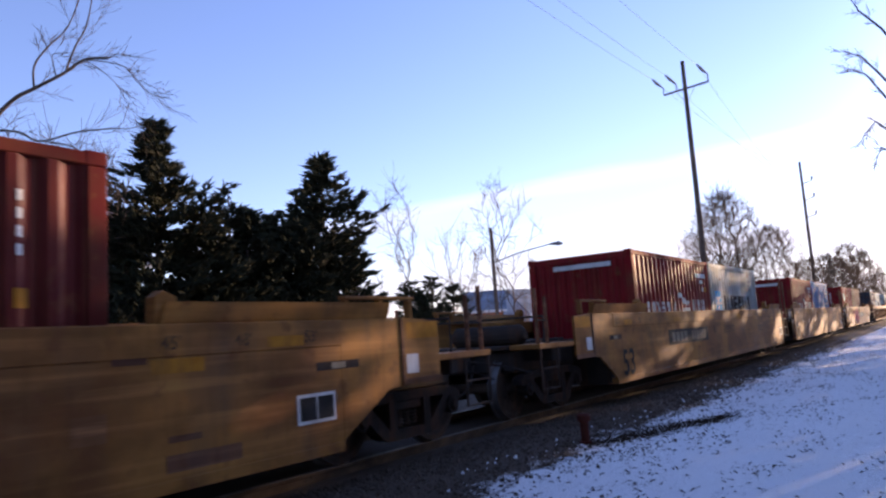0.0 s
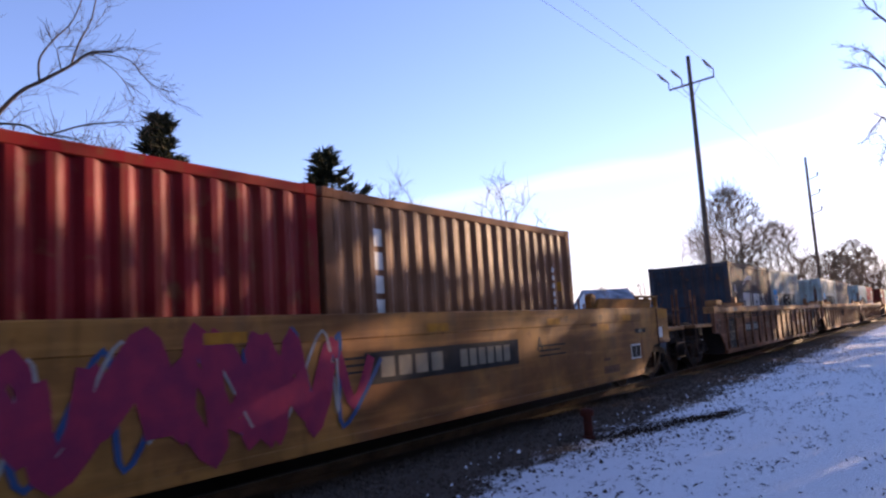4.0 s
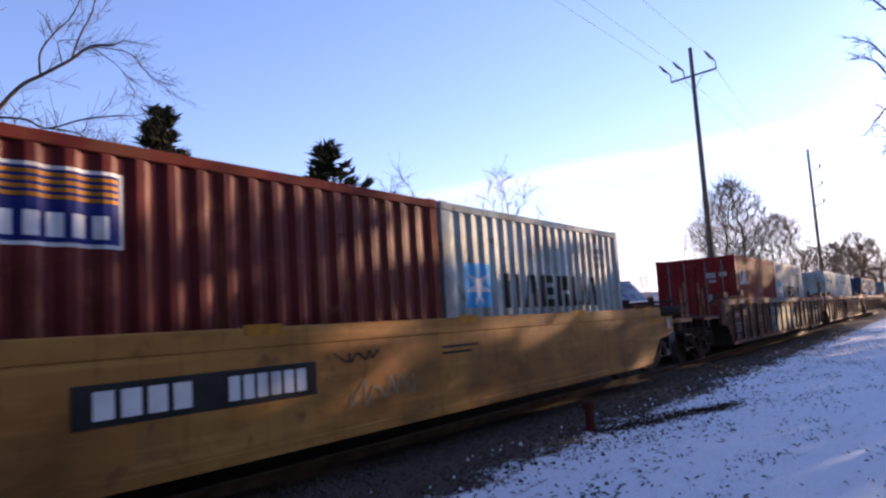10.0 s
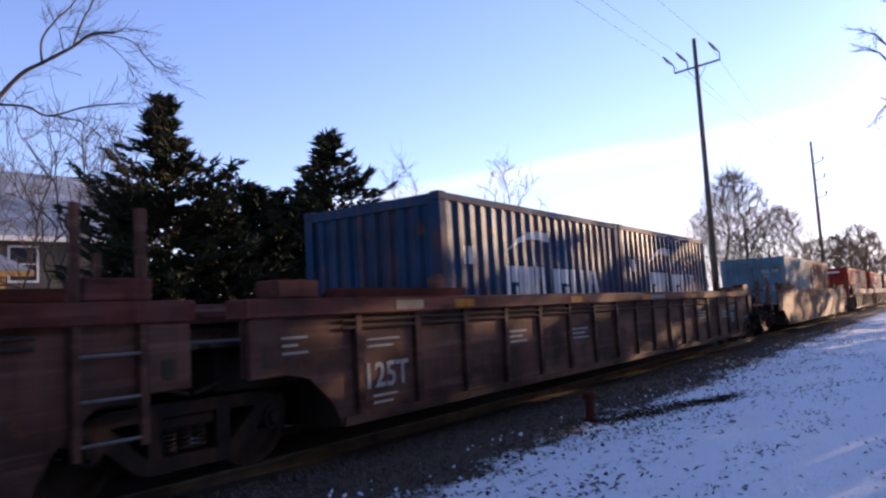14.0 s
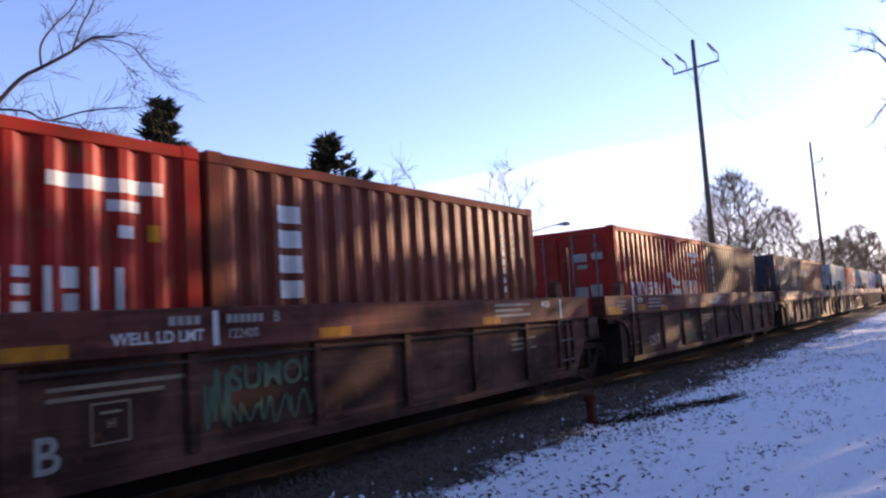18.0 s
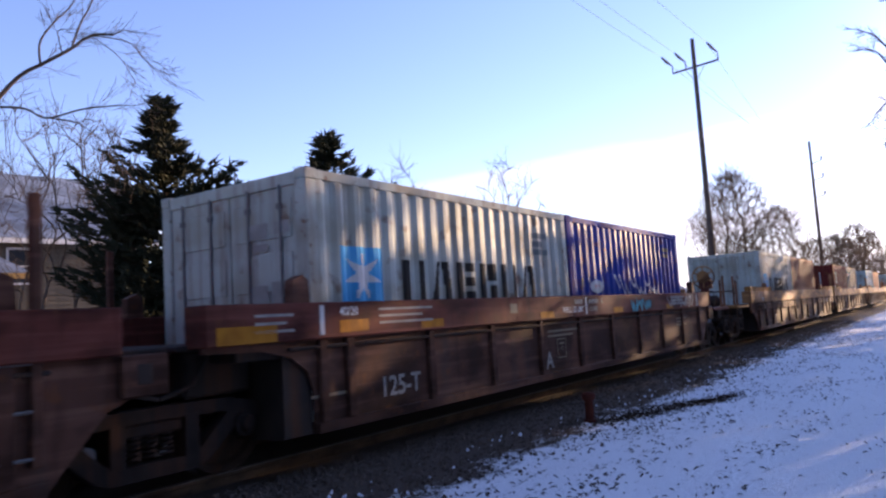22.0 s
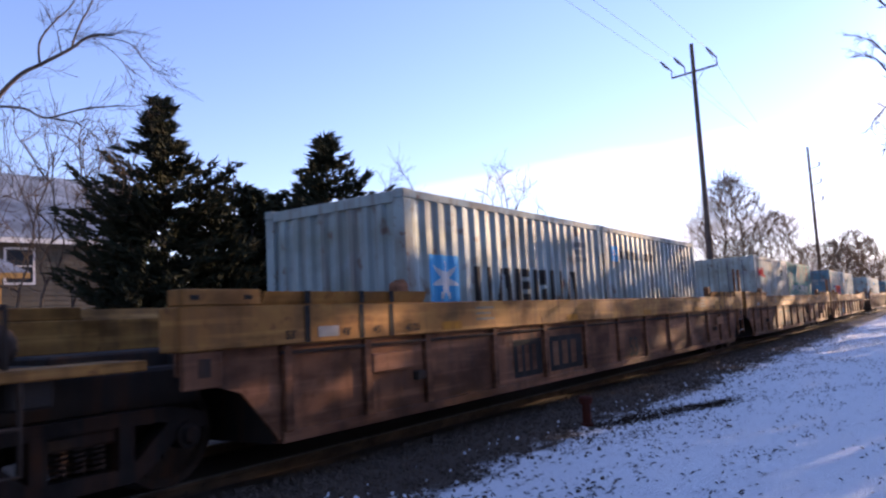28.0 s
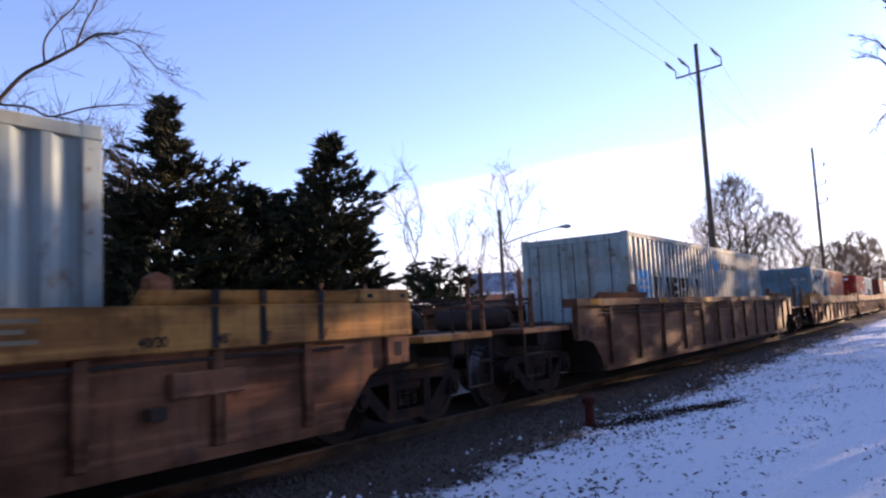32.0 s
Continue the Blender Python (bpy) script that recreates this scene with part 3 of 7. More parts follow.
def livery(style):
    """Marks in a container's colours: (material, strips) on its near side."""
    code = plates(4.9, 2.12, FAINT)
    if style == "star":
        return [(STAR, [(0.48, 1.20, 1.20, 1.80)]), (INK, strokes(1.55, 5.0, 1.18, 1.68, 6))] + code
    if style == "line":
        return [(STAR, [(0.42, 0.74, 1.93, 2.23)]), (INK, strokes(0.84, 2.10, 1.99, 2.15, 6) + strokes(2.20, 2.88, 1.99, 2.15, 4))] + code
    if style == "loop":
        sail = band([(3.06, 1.66, 0.5), (3.30, 1.64, 1.0), (3.55, 1.50, 1.3), (3.80, 1.44, 1.0), (4.05, 1.50, 0.3)], 0.12)
        hull = ring_poly(3.72, 1.22, 0.40, 0.12)
        line_ = band([(3.06, 1.64, 0.5), (3.12, 1.50, 0.5), (3.22, 1.30, 0.5), (3.30, 1.15, 0.5)], 0.09)
        return [(WHITE, strokes(0.75, 3.0, 1.20, 1.47, 7, 0.3, 3, 0.22) + scan(sail) + scan(hull) + scan(line_) + strokes(4.38, 5.42, 1.20, 1.53, 3, 0.25, 2, 0.2)
                 + [(4.75, 5.70, 2.12, 2.23), (5.22, 5.50, 1.97, 2.06), (5.30, 5.44, 1.76, 1.86)]), (REFLECT, [(5.56, 5.66, 1.74, 1.88)])]
    if style == "arc":
        arch = band([(1.75, 1.89, 0.15), (2.0, 2.02, 0.5), (2.35, 2.13, 0.9), (2.7, 2.16, 1.15), (3.05, 2.14, 1.2)], 0.12)
        return [(WHITE, strokes(1.62, 2.95, 1.15, 1.66, 3, 0.08, 3, 0.36) + strokes(3.22, 5.08, 1.15, 1.64, 3, 0.10, 3, 0.32) + scan(arch)
                 + [(0.55, 0.62, 1.66, 1.9), (0.68, 0.75, 1.66, 1.9)])] + [(CREAM, [(5.18, 5.22, 1.5, 2.1), (5.34, 5.38, 1.6, 2.1)])]
    if style == "stack":
        return [(WHITE, [(0.80, 1.10, 1.27 + 0.245 * k, 1.27 + 0.245 * k + 0.17) for k in range(4)]
                 + [(5.05, 5.10, 1.3 + 0.13 * k, 1.38 + 0.13 * k) for k in range(7)] + [(5.38, 5.43, 1.75 + 0.13 * k, 1.83 + 0.13 * k) for k in range(4)]),
                (REFLECT, [(5.36, 5.48, 1.38, 1.52)])]
    if style == "slim":
        return [(WHITE, [(0.82, 0.98, 1.2 + 0.27 * k, 1.2 + 0.27 * k + 0.2) for k in range(4)] + [(5.3, 5.35, 1.2 + 0.13 * k, 1.28 + 0.13 * k) for k in range(6)]),
                (REFLECT, [(5.5, 5.6, 1.55, 1.7)])]
    if style == "word":
        return [(FLAME, [(0.60, 0.86, 2.02, 2.19)]), (WHITE, strokes(1.0, 1.93, 2.04, 2.18, 5, 0.2, 2) + [(4.9, 4.95, 1.5, 2.2), (5.1, 5.15, 1.3, 2.2)])] + plates(4.5, 2.1, CREAM)
    if style == "dot":
        return [(STAR, scan(ring_poly(0.83, 1.97, 0.17, 0.16))), (WHITE, [(5.2, 5.25, 1.4, 2.1)])]
    if style == "mono":
        return [(WHITE, [(0.60, 0.72, 1.7, 2.12), (0.60, 0.88, 2.06, 2.15), (0.60, 0.88, 1.67, 1.75), (1.36, 1.47, 1.67, 2.14)]
                 + scan([(0.86, 1.67), (1.08, 2.14), (1.30, 2.14), (1.30, 1.67), (1.2, 1.67), (1.2, 1.95), (0.97, 1.67)]))]
    if style == "flag":
        return [(WHITE, [(0.57, 1.78, 1.73, 2.33)]), (INDIGO, []), (REFLECT, [])]
    if style == "words":
        return [(WHITE, strokes(0.90, 2.33, 1.15, 1.62, 5, 0.25, 3) + strokes(2.64, 4.93, 1.15, 1.62, 8, 0.25, 2))] + plates(4.9, 2.12, CREAM)
    if style == "pair":
        return [(INDIGO, [(1.36, 2.40, 1.15, 1.72)]), (FLAME, [(2.402, 4.70, 1.15, 1.71)])] + plates(4.5, 2.18, WHITE, 2)
    if style == "rings":
        return [(SIGNAL, [(0.88, 1.04, 1.90, 2.02), (1.36, 1.62, 1.86, 1.95), (1.36, 1.44, 1.86, 2.2)]
                 + [r for c in (0.62, 0.93, 1.22) for r in scan(ring_poly(c, 2.03, 0.15, 0.17)) if abs((r[0] + r[1]) / 2 - c) > 0.07
                    or True])] + plates(4.7, 2.1, INK, 2)
    if style == "script":
        out = ring_poly(1.15, 1.42, 0.36, 0.34)
        wave = [(2.0 + 2.5 * k / 60, 1.38 + 0.16 * math.sin(k * 0.95) * (1 - k / 110) + 0.10 * math.sin(k * 0.31), 0.6) for k in range(61)]
        return [(WHITE, [r for r in scan(out) if r[3] - r[2] < 0.30] + scan(ring_poly(1.15, 1.36, 0.24, 0.13)) + scan(band(wave, 0.10))),
                (FLAME, [(1.02, 1.28, 1.33, 1.40)]), (CREAM, [(0.45, 0.55, 1.35, 1.5)])] + plates(5.0, 2.15, CREAM, 2)
    if style == "code":
        return [(WHITE, bars(4.95, 5.32, 2.13, 2.22, 4, 0.3) + bars(4.95, 5.62, 1.95, 2.04, 7, 0.3) + bars(4.95, 5.28, 1.77, 1.86, 4, 0.3) + [(5.22, 5.36, 1.38, 1.54)]), (REFLECT, [(5.5, 5.6, 1.38, 1.52)])]
    return [(WHITE, [(5.1, 5.15, 1.5 + 0.12 * k, 1.58 + 0.12 * k) for k in range(5)])]


def overlay(style):
    """Second layers of paint, over the first."""
    if style == "star":
        return [(WHITE, scan(star_poly(0.84, 1.48, 0.31, 7, 0.36), 0.03))]
    if style == "line":
        return [(WHITE, scan(star_poly(0.58, 2.08, 0.13, 7, 0.4), 0.02))]
    if style == "flag":
        return [(INDIGO, [(0.60, 1.75, 1.76, 2.30)]), ]
    if style == "pair":
        return [(WHITE, strokes(1.42, 2.34, 1.24, 1.60, 3, 0.15, 3)), (INDIGO, strokes(2.55, 4.60, 1.20, 1.56, 8, 0.25))]
    return []


def container_shapes():
    s = {}
    s["side_panel"] = corrugated(WAVE, 0.14, 2.48, lambda r, d, z: (r, -CREST + d, z))
    end = [(-1.10 + k * 0.2444 + dx, d) for k in range(9) for dx, d in ((0, 0.0), (0.07, 0.0), (0.12, 0.04), (0.19, 0.04))] + [(1.10, 0.0)]
    s["end_panel"] = corrugated(end, 0.14, 2.45, lambda r, d, z: (0.02 + d, r, z))
    s["roof_panel"] = Shape().add([(x, y, 2.57 + (0.012 if (k // 2) % 2 else 0)) for k, x in enumerate(np.linspace(0.1, 5.958, 44)) for y in (-1.17, 1.17)],
                                  [(2 * i, 2 * i + 2, 2 * i + 3, 2 * i + 1) for i in range(43)])
    s["top_rail"] = Shape().box(0.17, 5.888, -WIDE + 0.004, -WIDE + 0.066, 2.475, 2.578, 0.008)
    s["bottom_rail"] = Shape().box(0.17, 5.888, -WIDE + 0.004, -WIDE + 0.06, 0.012, 0.15, 0.008)
    s["corner_post"] = Shape().box(0.004, 0.165, -WIDE + 0.004, -WIDE + 0.17, 0.118, TALL - 0.118, 0.012)
    s["corner_casting"] = Shape().box(0.0, 0.178, -WIDE, -WIDE + 0.162, 0.0, 0.118, 0.012).box(0.055, 0.125, -WIDE - 0.002, -WIDE + 0.01, 0.035, 0.085)
    s["end_header"] = Shape().box(0.01, 0.11, -1.06, 1.06, 2.43, 2.57, 0.008)
    s["end_sill"] = Shape().box(0.01, 0.11, -1.06, 1.06, 0.02, 0.15, 0.008)
    s["floor_pan"] = Shape().box(0.1, 5.958, -1.15, 1.15, 0.10, 0.16)
    leaf = Shape().box(0.03, 0.07, -1.05, -0.012, 0.15, 2.43, 0.006)
    for z in (0.45, 1.0, 1.55, 2.1):
        leaf.box(0.018, 0.03, -0.98, -0.08, z - 0.2, z + 0.2, 0.005)
    s["door_leaf"] = leaf
    s["lock_rod"] = Shape().tube([(0.0, 0, 0.12), (0.0, 0, 2.46)], 0.017, 8).box(-0.012, 0.03, -0.03, 0.03, 1.0, 1.06).box(-0.02, 0.03, -0.035, 0.035, 0.3, 0.36) \
        .box(-0.02, 0.03, -0.035, 0.035, 2.2, 2.26)
    return s


BOX_SHAPES = container_shapes()
MIRROR_Y, TURNED = Matrix.Diagonal((1, -1, 1, 1)), Matrix.Translation((LONG, 0, 0)) @ Matrix.Diagonal((-1, 1, 1, 1))


def box_mesh(piece, paint, flip=""):
    """A container's piece in its colour, at one of the four corners."""
    def make():
        src = BOX_SHAPES[piece]
        m = Matrix.Identity(4)
        if "y" in flip:
            m = MIRROR_Y @ m
        if "x" in flip:
            m = TURNED @ m
        if "z" in flip:
            m = Matrix.Translation((0, 0, TALL)) @ Matrix.Diagonal((1, 1, -1, 1)) @ m
        out = Shape()
        out.add([m @ Vector(p) for p in src.v], src.f)
        return out.mesh(piece, PAINT[paint] if paint in PAINT else CHROME)
    return kept((piece, paint, flip), make)


WORDS = {
    "grey": "pale grey-blue", "pale": "pale grey", "red": "bright red", "crimson": "deep red", "maroon": "maroon", "brown": "red-brown",
    "dusk": "dusky brown", "tan": "tan-brown", "orange": "orange-brown", "blue": "bright blue", "navy": "navy blue", "slate": "dark slate-blue",
    "royal": "royal blue", "teal": "teal green", "sky": "dull sky-blue",
}
MARKS = {
    "star": "white star and black bars", "line": "a row of small dark bars", "loop": "white bars and a white sail", "arc": "large white bars and an arch",
    "stack": "white blocks in a column", "slim": "a thin white column", "word": "a short white and orange mark", "dot": "one round blue mark",
    "mono": "white angular marks", "flag": "a blue and yellow flag", "words": "two rows of white bars", "pair": "a blue and an orange panel",
    "rings": "red round marks", "script": "a white scribble and disc", "code": "white stencil bars", "plain": "faint white marks",
}


def container(x, paint, style, doors):
    ob = thing("shipping_container", pose(x, 0, 0.33),
               f"{WORDS[paint]} corrugated container with {MARKS[style]}", "container", "containers on the train")
    for flip in ("", "y"):
        part("side_panel", box_mesh("side_panel", paint, flip), None, ob)
        part("top_rail", box_mesh("top_rail", paint + "_frame", flip), None, ob)
        part("bottom_rail", box_mesh("bottom_rail", paint, flip), None, ob)
    for flip in ("", "x", "y", "xy"):
        part("corner_post", box_mesh("corner_post", paint + "_frame", flip), None, ob)
        part("corner_casting", box_mesh("corner_casting", paint + "_frame", flip), None, ob)
        part("corner_casting", box_mesh("corner_casting", paint + "_frame", flip + "z"), None, ob)
    part("roof_panel", box_mesh("roof_panel", paint), None, ob)
    part("floor_pan", box_mesh("floor_pan", paint), None, ob)
    for flip in ("", "x"):
        part("end_header", box_mesh("end_header", paint, flip), None, ob)
        part("end_sill", box_mesh("end_sill", paint, flip), None, ob)
    here, there = ("", "x") if doors else ("x", "")
    part("end_panel", box_mesh("end_panel", paint, there), None, ob)
    for flip in ("", "y"):
        leaf = part("door_leaf", box_mesh("door_leaf", paint, here + flip), None, ob)
        if doors:
            for y in (-0.82, -0.32):
                rod = part("lock_rod", box_mesh("lock_rod", "chrome"), None, leaf, "galvanised door rod",
                           pose(-0.005 + 0.018, y if flip == "" else -y, 0))
    if doors:
        for k, (y0, y1, z0, z1) in enumerate(((-0.95, -0.72, 1.95, 2.08), (-0.62, -0.30, 1.92, 2.08), (-0.62, -0.4, 1.78, 1.86), (-0.9, -0.66, 1.22, 1.45), (-0.6, -0.34, 1.2, 1.42))):
            part("door_marking", kept(("door_marking", k), lambda: Shape().add([(0.010, y0, z0), (0.010, y1, z0), (0.010, y1, z1), (0.010, y0, z1)], [(0, 1, 2, 3)]).mesh("door_marking", CHALK)),
                 None, ob, "pale stencilled panel")
    elif style in ("loop", "mono", "flag", "stack"):
        if style == "loop":
            spots = [(-0.75, 0.6, 2.28, 2.38)]
        else:
            spots = [(-0.55, -0.48, 1.25 + 0.14 * k, 1.35 + 0.14 * k) for k in range(7)]
        for k, (y0, y1, z0, z1) in enumerate(spots):
            part("end_marking", kept(("end_marking", style == "loop", k), lambda: Shape().add([(0.010, y0, z0), (0.010, y1, z0), (0.010, y1, z1), (0.010, y0, z1)], [(0, 1, 2, 3)]).mesh("end_marking", WHITE)),
                 None, ob, "white stencilled bar")
    for layer, groups in enumerate((livery(style), overlay(style))):
        for k, (m, rects) in enumerate(groups):
            for i, piece in enumerate(pieces(rects)):
                part("marking", kept(("mark", style, layer, k, i), lambda: paintwork(piece).mesh("marking", m)), None, ob, "", pose(0, -0.004 * layer, 0))
    if style == "flag":
        for k, r in enumerate(bars(0.66, 1.70, 1.80, 1.98, 6)):
            part("marking", kept(("flag_bar", k), lambda: paintwork([r]).mesh("marking", WHITE)), None, ob, "", pose(0, -0.008, 0))
        for k in range(4):
            part("stripe", kept(("flag_stripe", k), lambda: paintwork([(0.72, 1.74, 2.08 + 0.055 * k, 2.11 + 0.055 * k)]).mesh("stripe", REFLECT)),
                 None, ob, "yellow stripe", pose(0, -0.008, 0))
    return ob


# ---- rail cars ----
WHEEL_R = 0.465


def wheelset_mesh():
    s = Shape()
    for side in (-1, 1):
        prof = [(0.10, 0.05), (0.12, 0.02), (0.36, 0.0), (0.40, 0.045), (WHEEL_R, 0.045), (WHEEL_R, -0.06), (WHEEL_R + 0.03, -0.075), (WHEEL_R + 0.03, -0.095), (0.40, -0.095),
                (0.36, -0.03), (0.12, -0.04), (0.10, -0.09)]
        s.lathe([(r, d * side) for r, d in prof], 0.74 * side)
        for k in range(5):
            a = 2 * math.pi * k / 5
            s.box(0.2 * math.cos(a) - 0.02, 0.2 * math.cos(a) + 0.02, (0.755 if side > 0 else -0.775), (0.775 if side > 0 else -0.755),
                  0.2 * math.sin(a) - 0.02, 0.2 * math.sin(a) + 0.02)
    s.tube([(0, -1.02, 0), (0, 1.02, 0)], 0.085, 14)
    me = s.mesh("wheelset", STEEL["wheel"])
    me.materials.append(STEEL["tread"])
    for face in me.polygons:
        if min(math.hypot(me.vertices[i].co.x, me.vertices[i].co.z) for i in face.vertices) > WHEEL_R - 0.01:
            face.material_index = 1
    return me


def side_frame_mesh():
    s = Shape()
    for m in (-1, 1):
        s.plate([(m * x, z) for x, z in ((0.0, 0.72), (0.70, 0.72), (1.0, 0.66), (1.09, 0.60), (1.09, 0.52), (0.98, 0.50), (0.80, 0.54), (0.68, 0.60), (0.0, 0.62))], -0.09, 0.09)
        s.plate([(m * x, z) for x, z in ((0.0, 0.17), (0.40, 0.17), (0.52, 0.22), (0.86, 0.52), (0.72, 0.60), (0.44, 0.34), (0.34, 0.29), (0.0, 0.29))], -0.09, 0.09)
        s.plate([(m * x, z) for x, z in ((0.27, 0.28), (0.40, 0.30), (0.40, 0.63), (0.27, 0.63))], -0.10, 0.10)
        x = m * 0.89
        s.tube([(x, -0.12, 0.465), (x, 0.06, 0.465)], 0.115, 16)
        s.tube([(x, -0.16, 0.465), (x, -0.12, 0.465)], [0.06, 0.085], 16)
        s.box(x - 0.16, x + 0.16, -0.08, 0.08, 0.50, 0.60, 0.02)
    s.box(-0.27, 0.27, -0.07, 0.07, 0.50, 0.61, 0.02)
    return s.mesh("side_frame", STEEL["frame"])


def spring_mesh():
    pts = [(0.05 * math.cos(k * 0.785), 0.05 * math.sin(k * 0.785), 0.31 + 0.20 * k / 40) for k in range(41)]
    return Shape().tube(pts, 0.013, 5).mesh("spring", STEEL["wheel"])


def truck(car, x):
    body = kept("bolster", lambda: Shape().box(-0.22, 0.22, -0.98, 0.98, 0.40, 0.66, 0.03).box(-0.16, 0.16, -0.35, 0.35, 0.66, 0.86, 0.03)
                .tube([(0, 0, 0.80), (0, 0, 0.92)], 0.2, 16).mesh("truck", STEEL["black"]))
    ob = part("truck", body, None, car, "grimy black cast truck", pose(x, 0, 0))
    for y in (-1.0, 1.0):
        part("side_frame", kept("side_frame", side_frame_mesh), None, ob, "", pose(0, y, 0, 0, 0, 0 if y < 0 else 180))
        for sx in (-0.15, 0.0, 0.15) if y < 0 else (0.0,):
            part("spring", kept("spring", spring_mesh), None, ob, "", pose(sx, y, 0))
    for dx in (-0.89, 0.89):
        w = part("wheelset", kept("wheelset", wheelset_mesh), None, ob, "worn steel wheels on an axle", pose(dx, 0, WHEEL_R))
        WHEELS.setdefault(dx, []).append(w)
    return ob


WHEELS = {}


def lettering(text, size, x, y, z, material, parent, name="lettering"):
    """Words in the built-in font, on a face that looks to the camera's side."""
    def make():
        cu = bpy.data.curves.new("letters", "FONT")
        cu.body, cu.size, cu.extrude, cu.offset = text, 1.0, 0.0, 0.018
        tmp = new("letters", cu)
        me = bpy.data.meshes.new_from_object(tmp.evaluated_get(bpy.context.evaluated_depsgraph_get()))
        bpy.data.objects.remove(tmp)
        me.materials.clear()
        me.materials.append(material)
        return me
    ob = part(name, kept(("text", text, material.name), make), None, parent, "", pose(x, y, z, 90, 0, 0))
    ob.scale = (size, size, size)
    return ob


def flat(rects, y):
    s = Shape()
    for x0, x1, z0, z1 in rects:
        s.add([(x0, y, z0), (x1, y, z0), (x1, y, z1), (x0, y, z1)], [(0, 1, 2, 3)])
    return s


def scribble(seed, x0, x1, z0, z1, y, width=0.035, turns=9):
    """A sprayed line that wanders to and fro."""
    rnd, pts = random.Random(seed), []
    for k in range(turns * 2 + 1):
        pts.append((x0 + (x1 - x0) * (k / (turns * 2)) + rnd.uniform(-0.5, 0.5) * (x1 - x0) / turns,
                    (z0 + rnd.uniform(0, 0.3) * (z1 - z0)) if k % 2 else (z1 - rnd.uniform(0, 0.35) * (z1 - z0))))
    fine = []
    for i in range(len(pts) - 1):
        p0, p1, p2, p3 = pts[max(i - 1, 0)], pts[i], pts[i + 1], pts[min(i + 2, len(pts) - 1)]
        for j in range(6):
            t = j / 6
            fine.append(tuple(0.5 * (2 * p1[c] + (p2[c] - p0[c]) * t + (2 * p0[c] - 5 * p1[c] + 4 * p2[c] - p3[c]) * t * t
                                     + (3 * p1[c] - p0[c] - 3 * p2[c] + p3[c]) * t ** 3) for c in (0, 1)))
    s, v = Shape(), []
    for i, (x, z) in enumerate(fine):
        a, b = fine[max(i - 1, 0)], fine[min(i + 1, len(fine) - 1)]
        d = Vector((b[0] - a[0], b[1] - a[1]))
        d = Vector((-d.y, d.x)).normalized() * width / 2 if d.length > 1e-6 else Vector((0, width / 2))
        v += [(x + d.x, y - 0.00002 * i, z + d.y), (x - d.x, y - 0.00002 * i, z - d.y)]
    return s.add(v, [(2 * i, 2 * i + 1, 2 * i + 3, 2 * i + 2) for i in range(len(fine) - 1)])


# well half-length, chord half-length, chord bottom, chord top, rib spacing, wall face, steel of wall and chord, truck at a joint and at a coupler, coupler
KINDS = {
    "smooth53": (8.30, 8.32, 1.30, 1.56, 0.0, 1.545, "yellow", "yellow", 9.80, 9.95, 11.7),
    "rusty53": (8.30, 8.32, 1.30, 1.56, 0.0, 1.545, "rusty", "rusty", 9.80, 9.95, 11.7),
    "ribbed53": (8.30, 9.52, 1.38, 1.55, 1.03, 1.475, "brown", "tan", 9.76, 9.90, 11.7),
    "dark53": (8.30, 9.52, 1.38, 1.55, 1.03, 1.475, "dark", "oxide", 9.76, 9.90, 11.7),
    "plain53": (8.30, 9.45, 1.40, 1.54, 1.45, 1.475, "rusty", "rusty", 9.75, 9.95, 11.7),
    "deep53": (8.38, 9.45, 1.16, 1.52, 1.45, 1.475, "brown", "mustard", 9.75, 9.95, 11.7),
    "deep40": (6.68, 7.60, 1.17, 1.52, 1.45, 1.475, "dark", "oxide", 7.75, 8.15, 9.75),
    "smooth40": (6.16, 7.28, 1.22, 1.40, 0.0, 1.545, "bright", "bright", 7.7, 7.75, 10.05),
}
RIB_AT = {
    "plain53": [-7.98 + 1.45 * k for k in range(12)],
    "ribbed53": [0.85 + 0.99 * k for k in range(-9, 8)],
    "dark53": [0.85 + 0.99 * k for k in range(-9, 8)],
    "deep53": [-8.3, -7.2, -6.15] + [-4.65 + 1.463 * k for k in range(7)] + [5.75, 6.9, 7.9],
    "deep40": [-6.24] + [-0.38 + 1.37 * k for k in range(-4, 5)] + [6.4],
}
SHEETS = {"deep40": (-4.5, -1.6, 1.2, 4.1), "deep53": (-5.7, -2.3, 1.2, 4.7), "ribbed53": (-6.15, -2.9, 0.35, 3.6, 6.85), "dark53": (-6.15, -2.9, 0.35, 3.6, 6.85)}
CAR_LABEL = {
    "smooth53": "smooth-sided yellow well car with dusty streaked paint on the rails",
    "rusty53": "smooth-sided rusty brown well car with sprayed scribbles",
    "ribbed53": "brown ribbed well car with a tan top beam on the rails",
    "dark53": "dark brown ribbed well car with a narrow top beam",
    "plain53": "rusty orange-brown well car with widely spaced ribs",
    "deep53": "brown ribbed well car with a deep mustard top beam",
    "deep40": "short dark brown well car with a deep red-brown beam",
    "smooth40": "short bright yellow well car with kinked smooth sides",
}


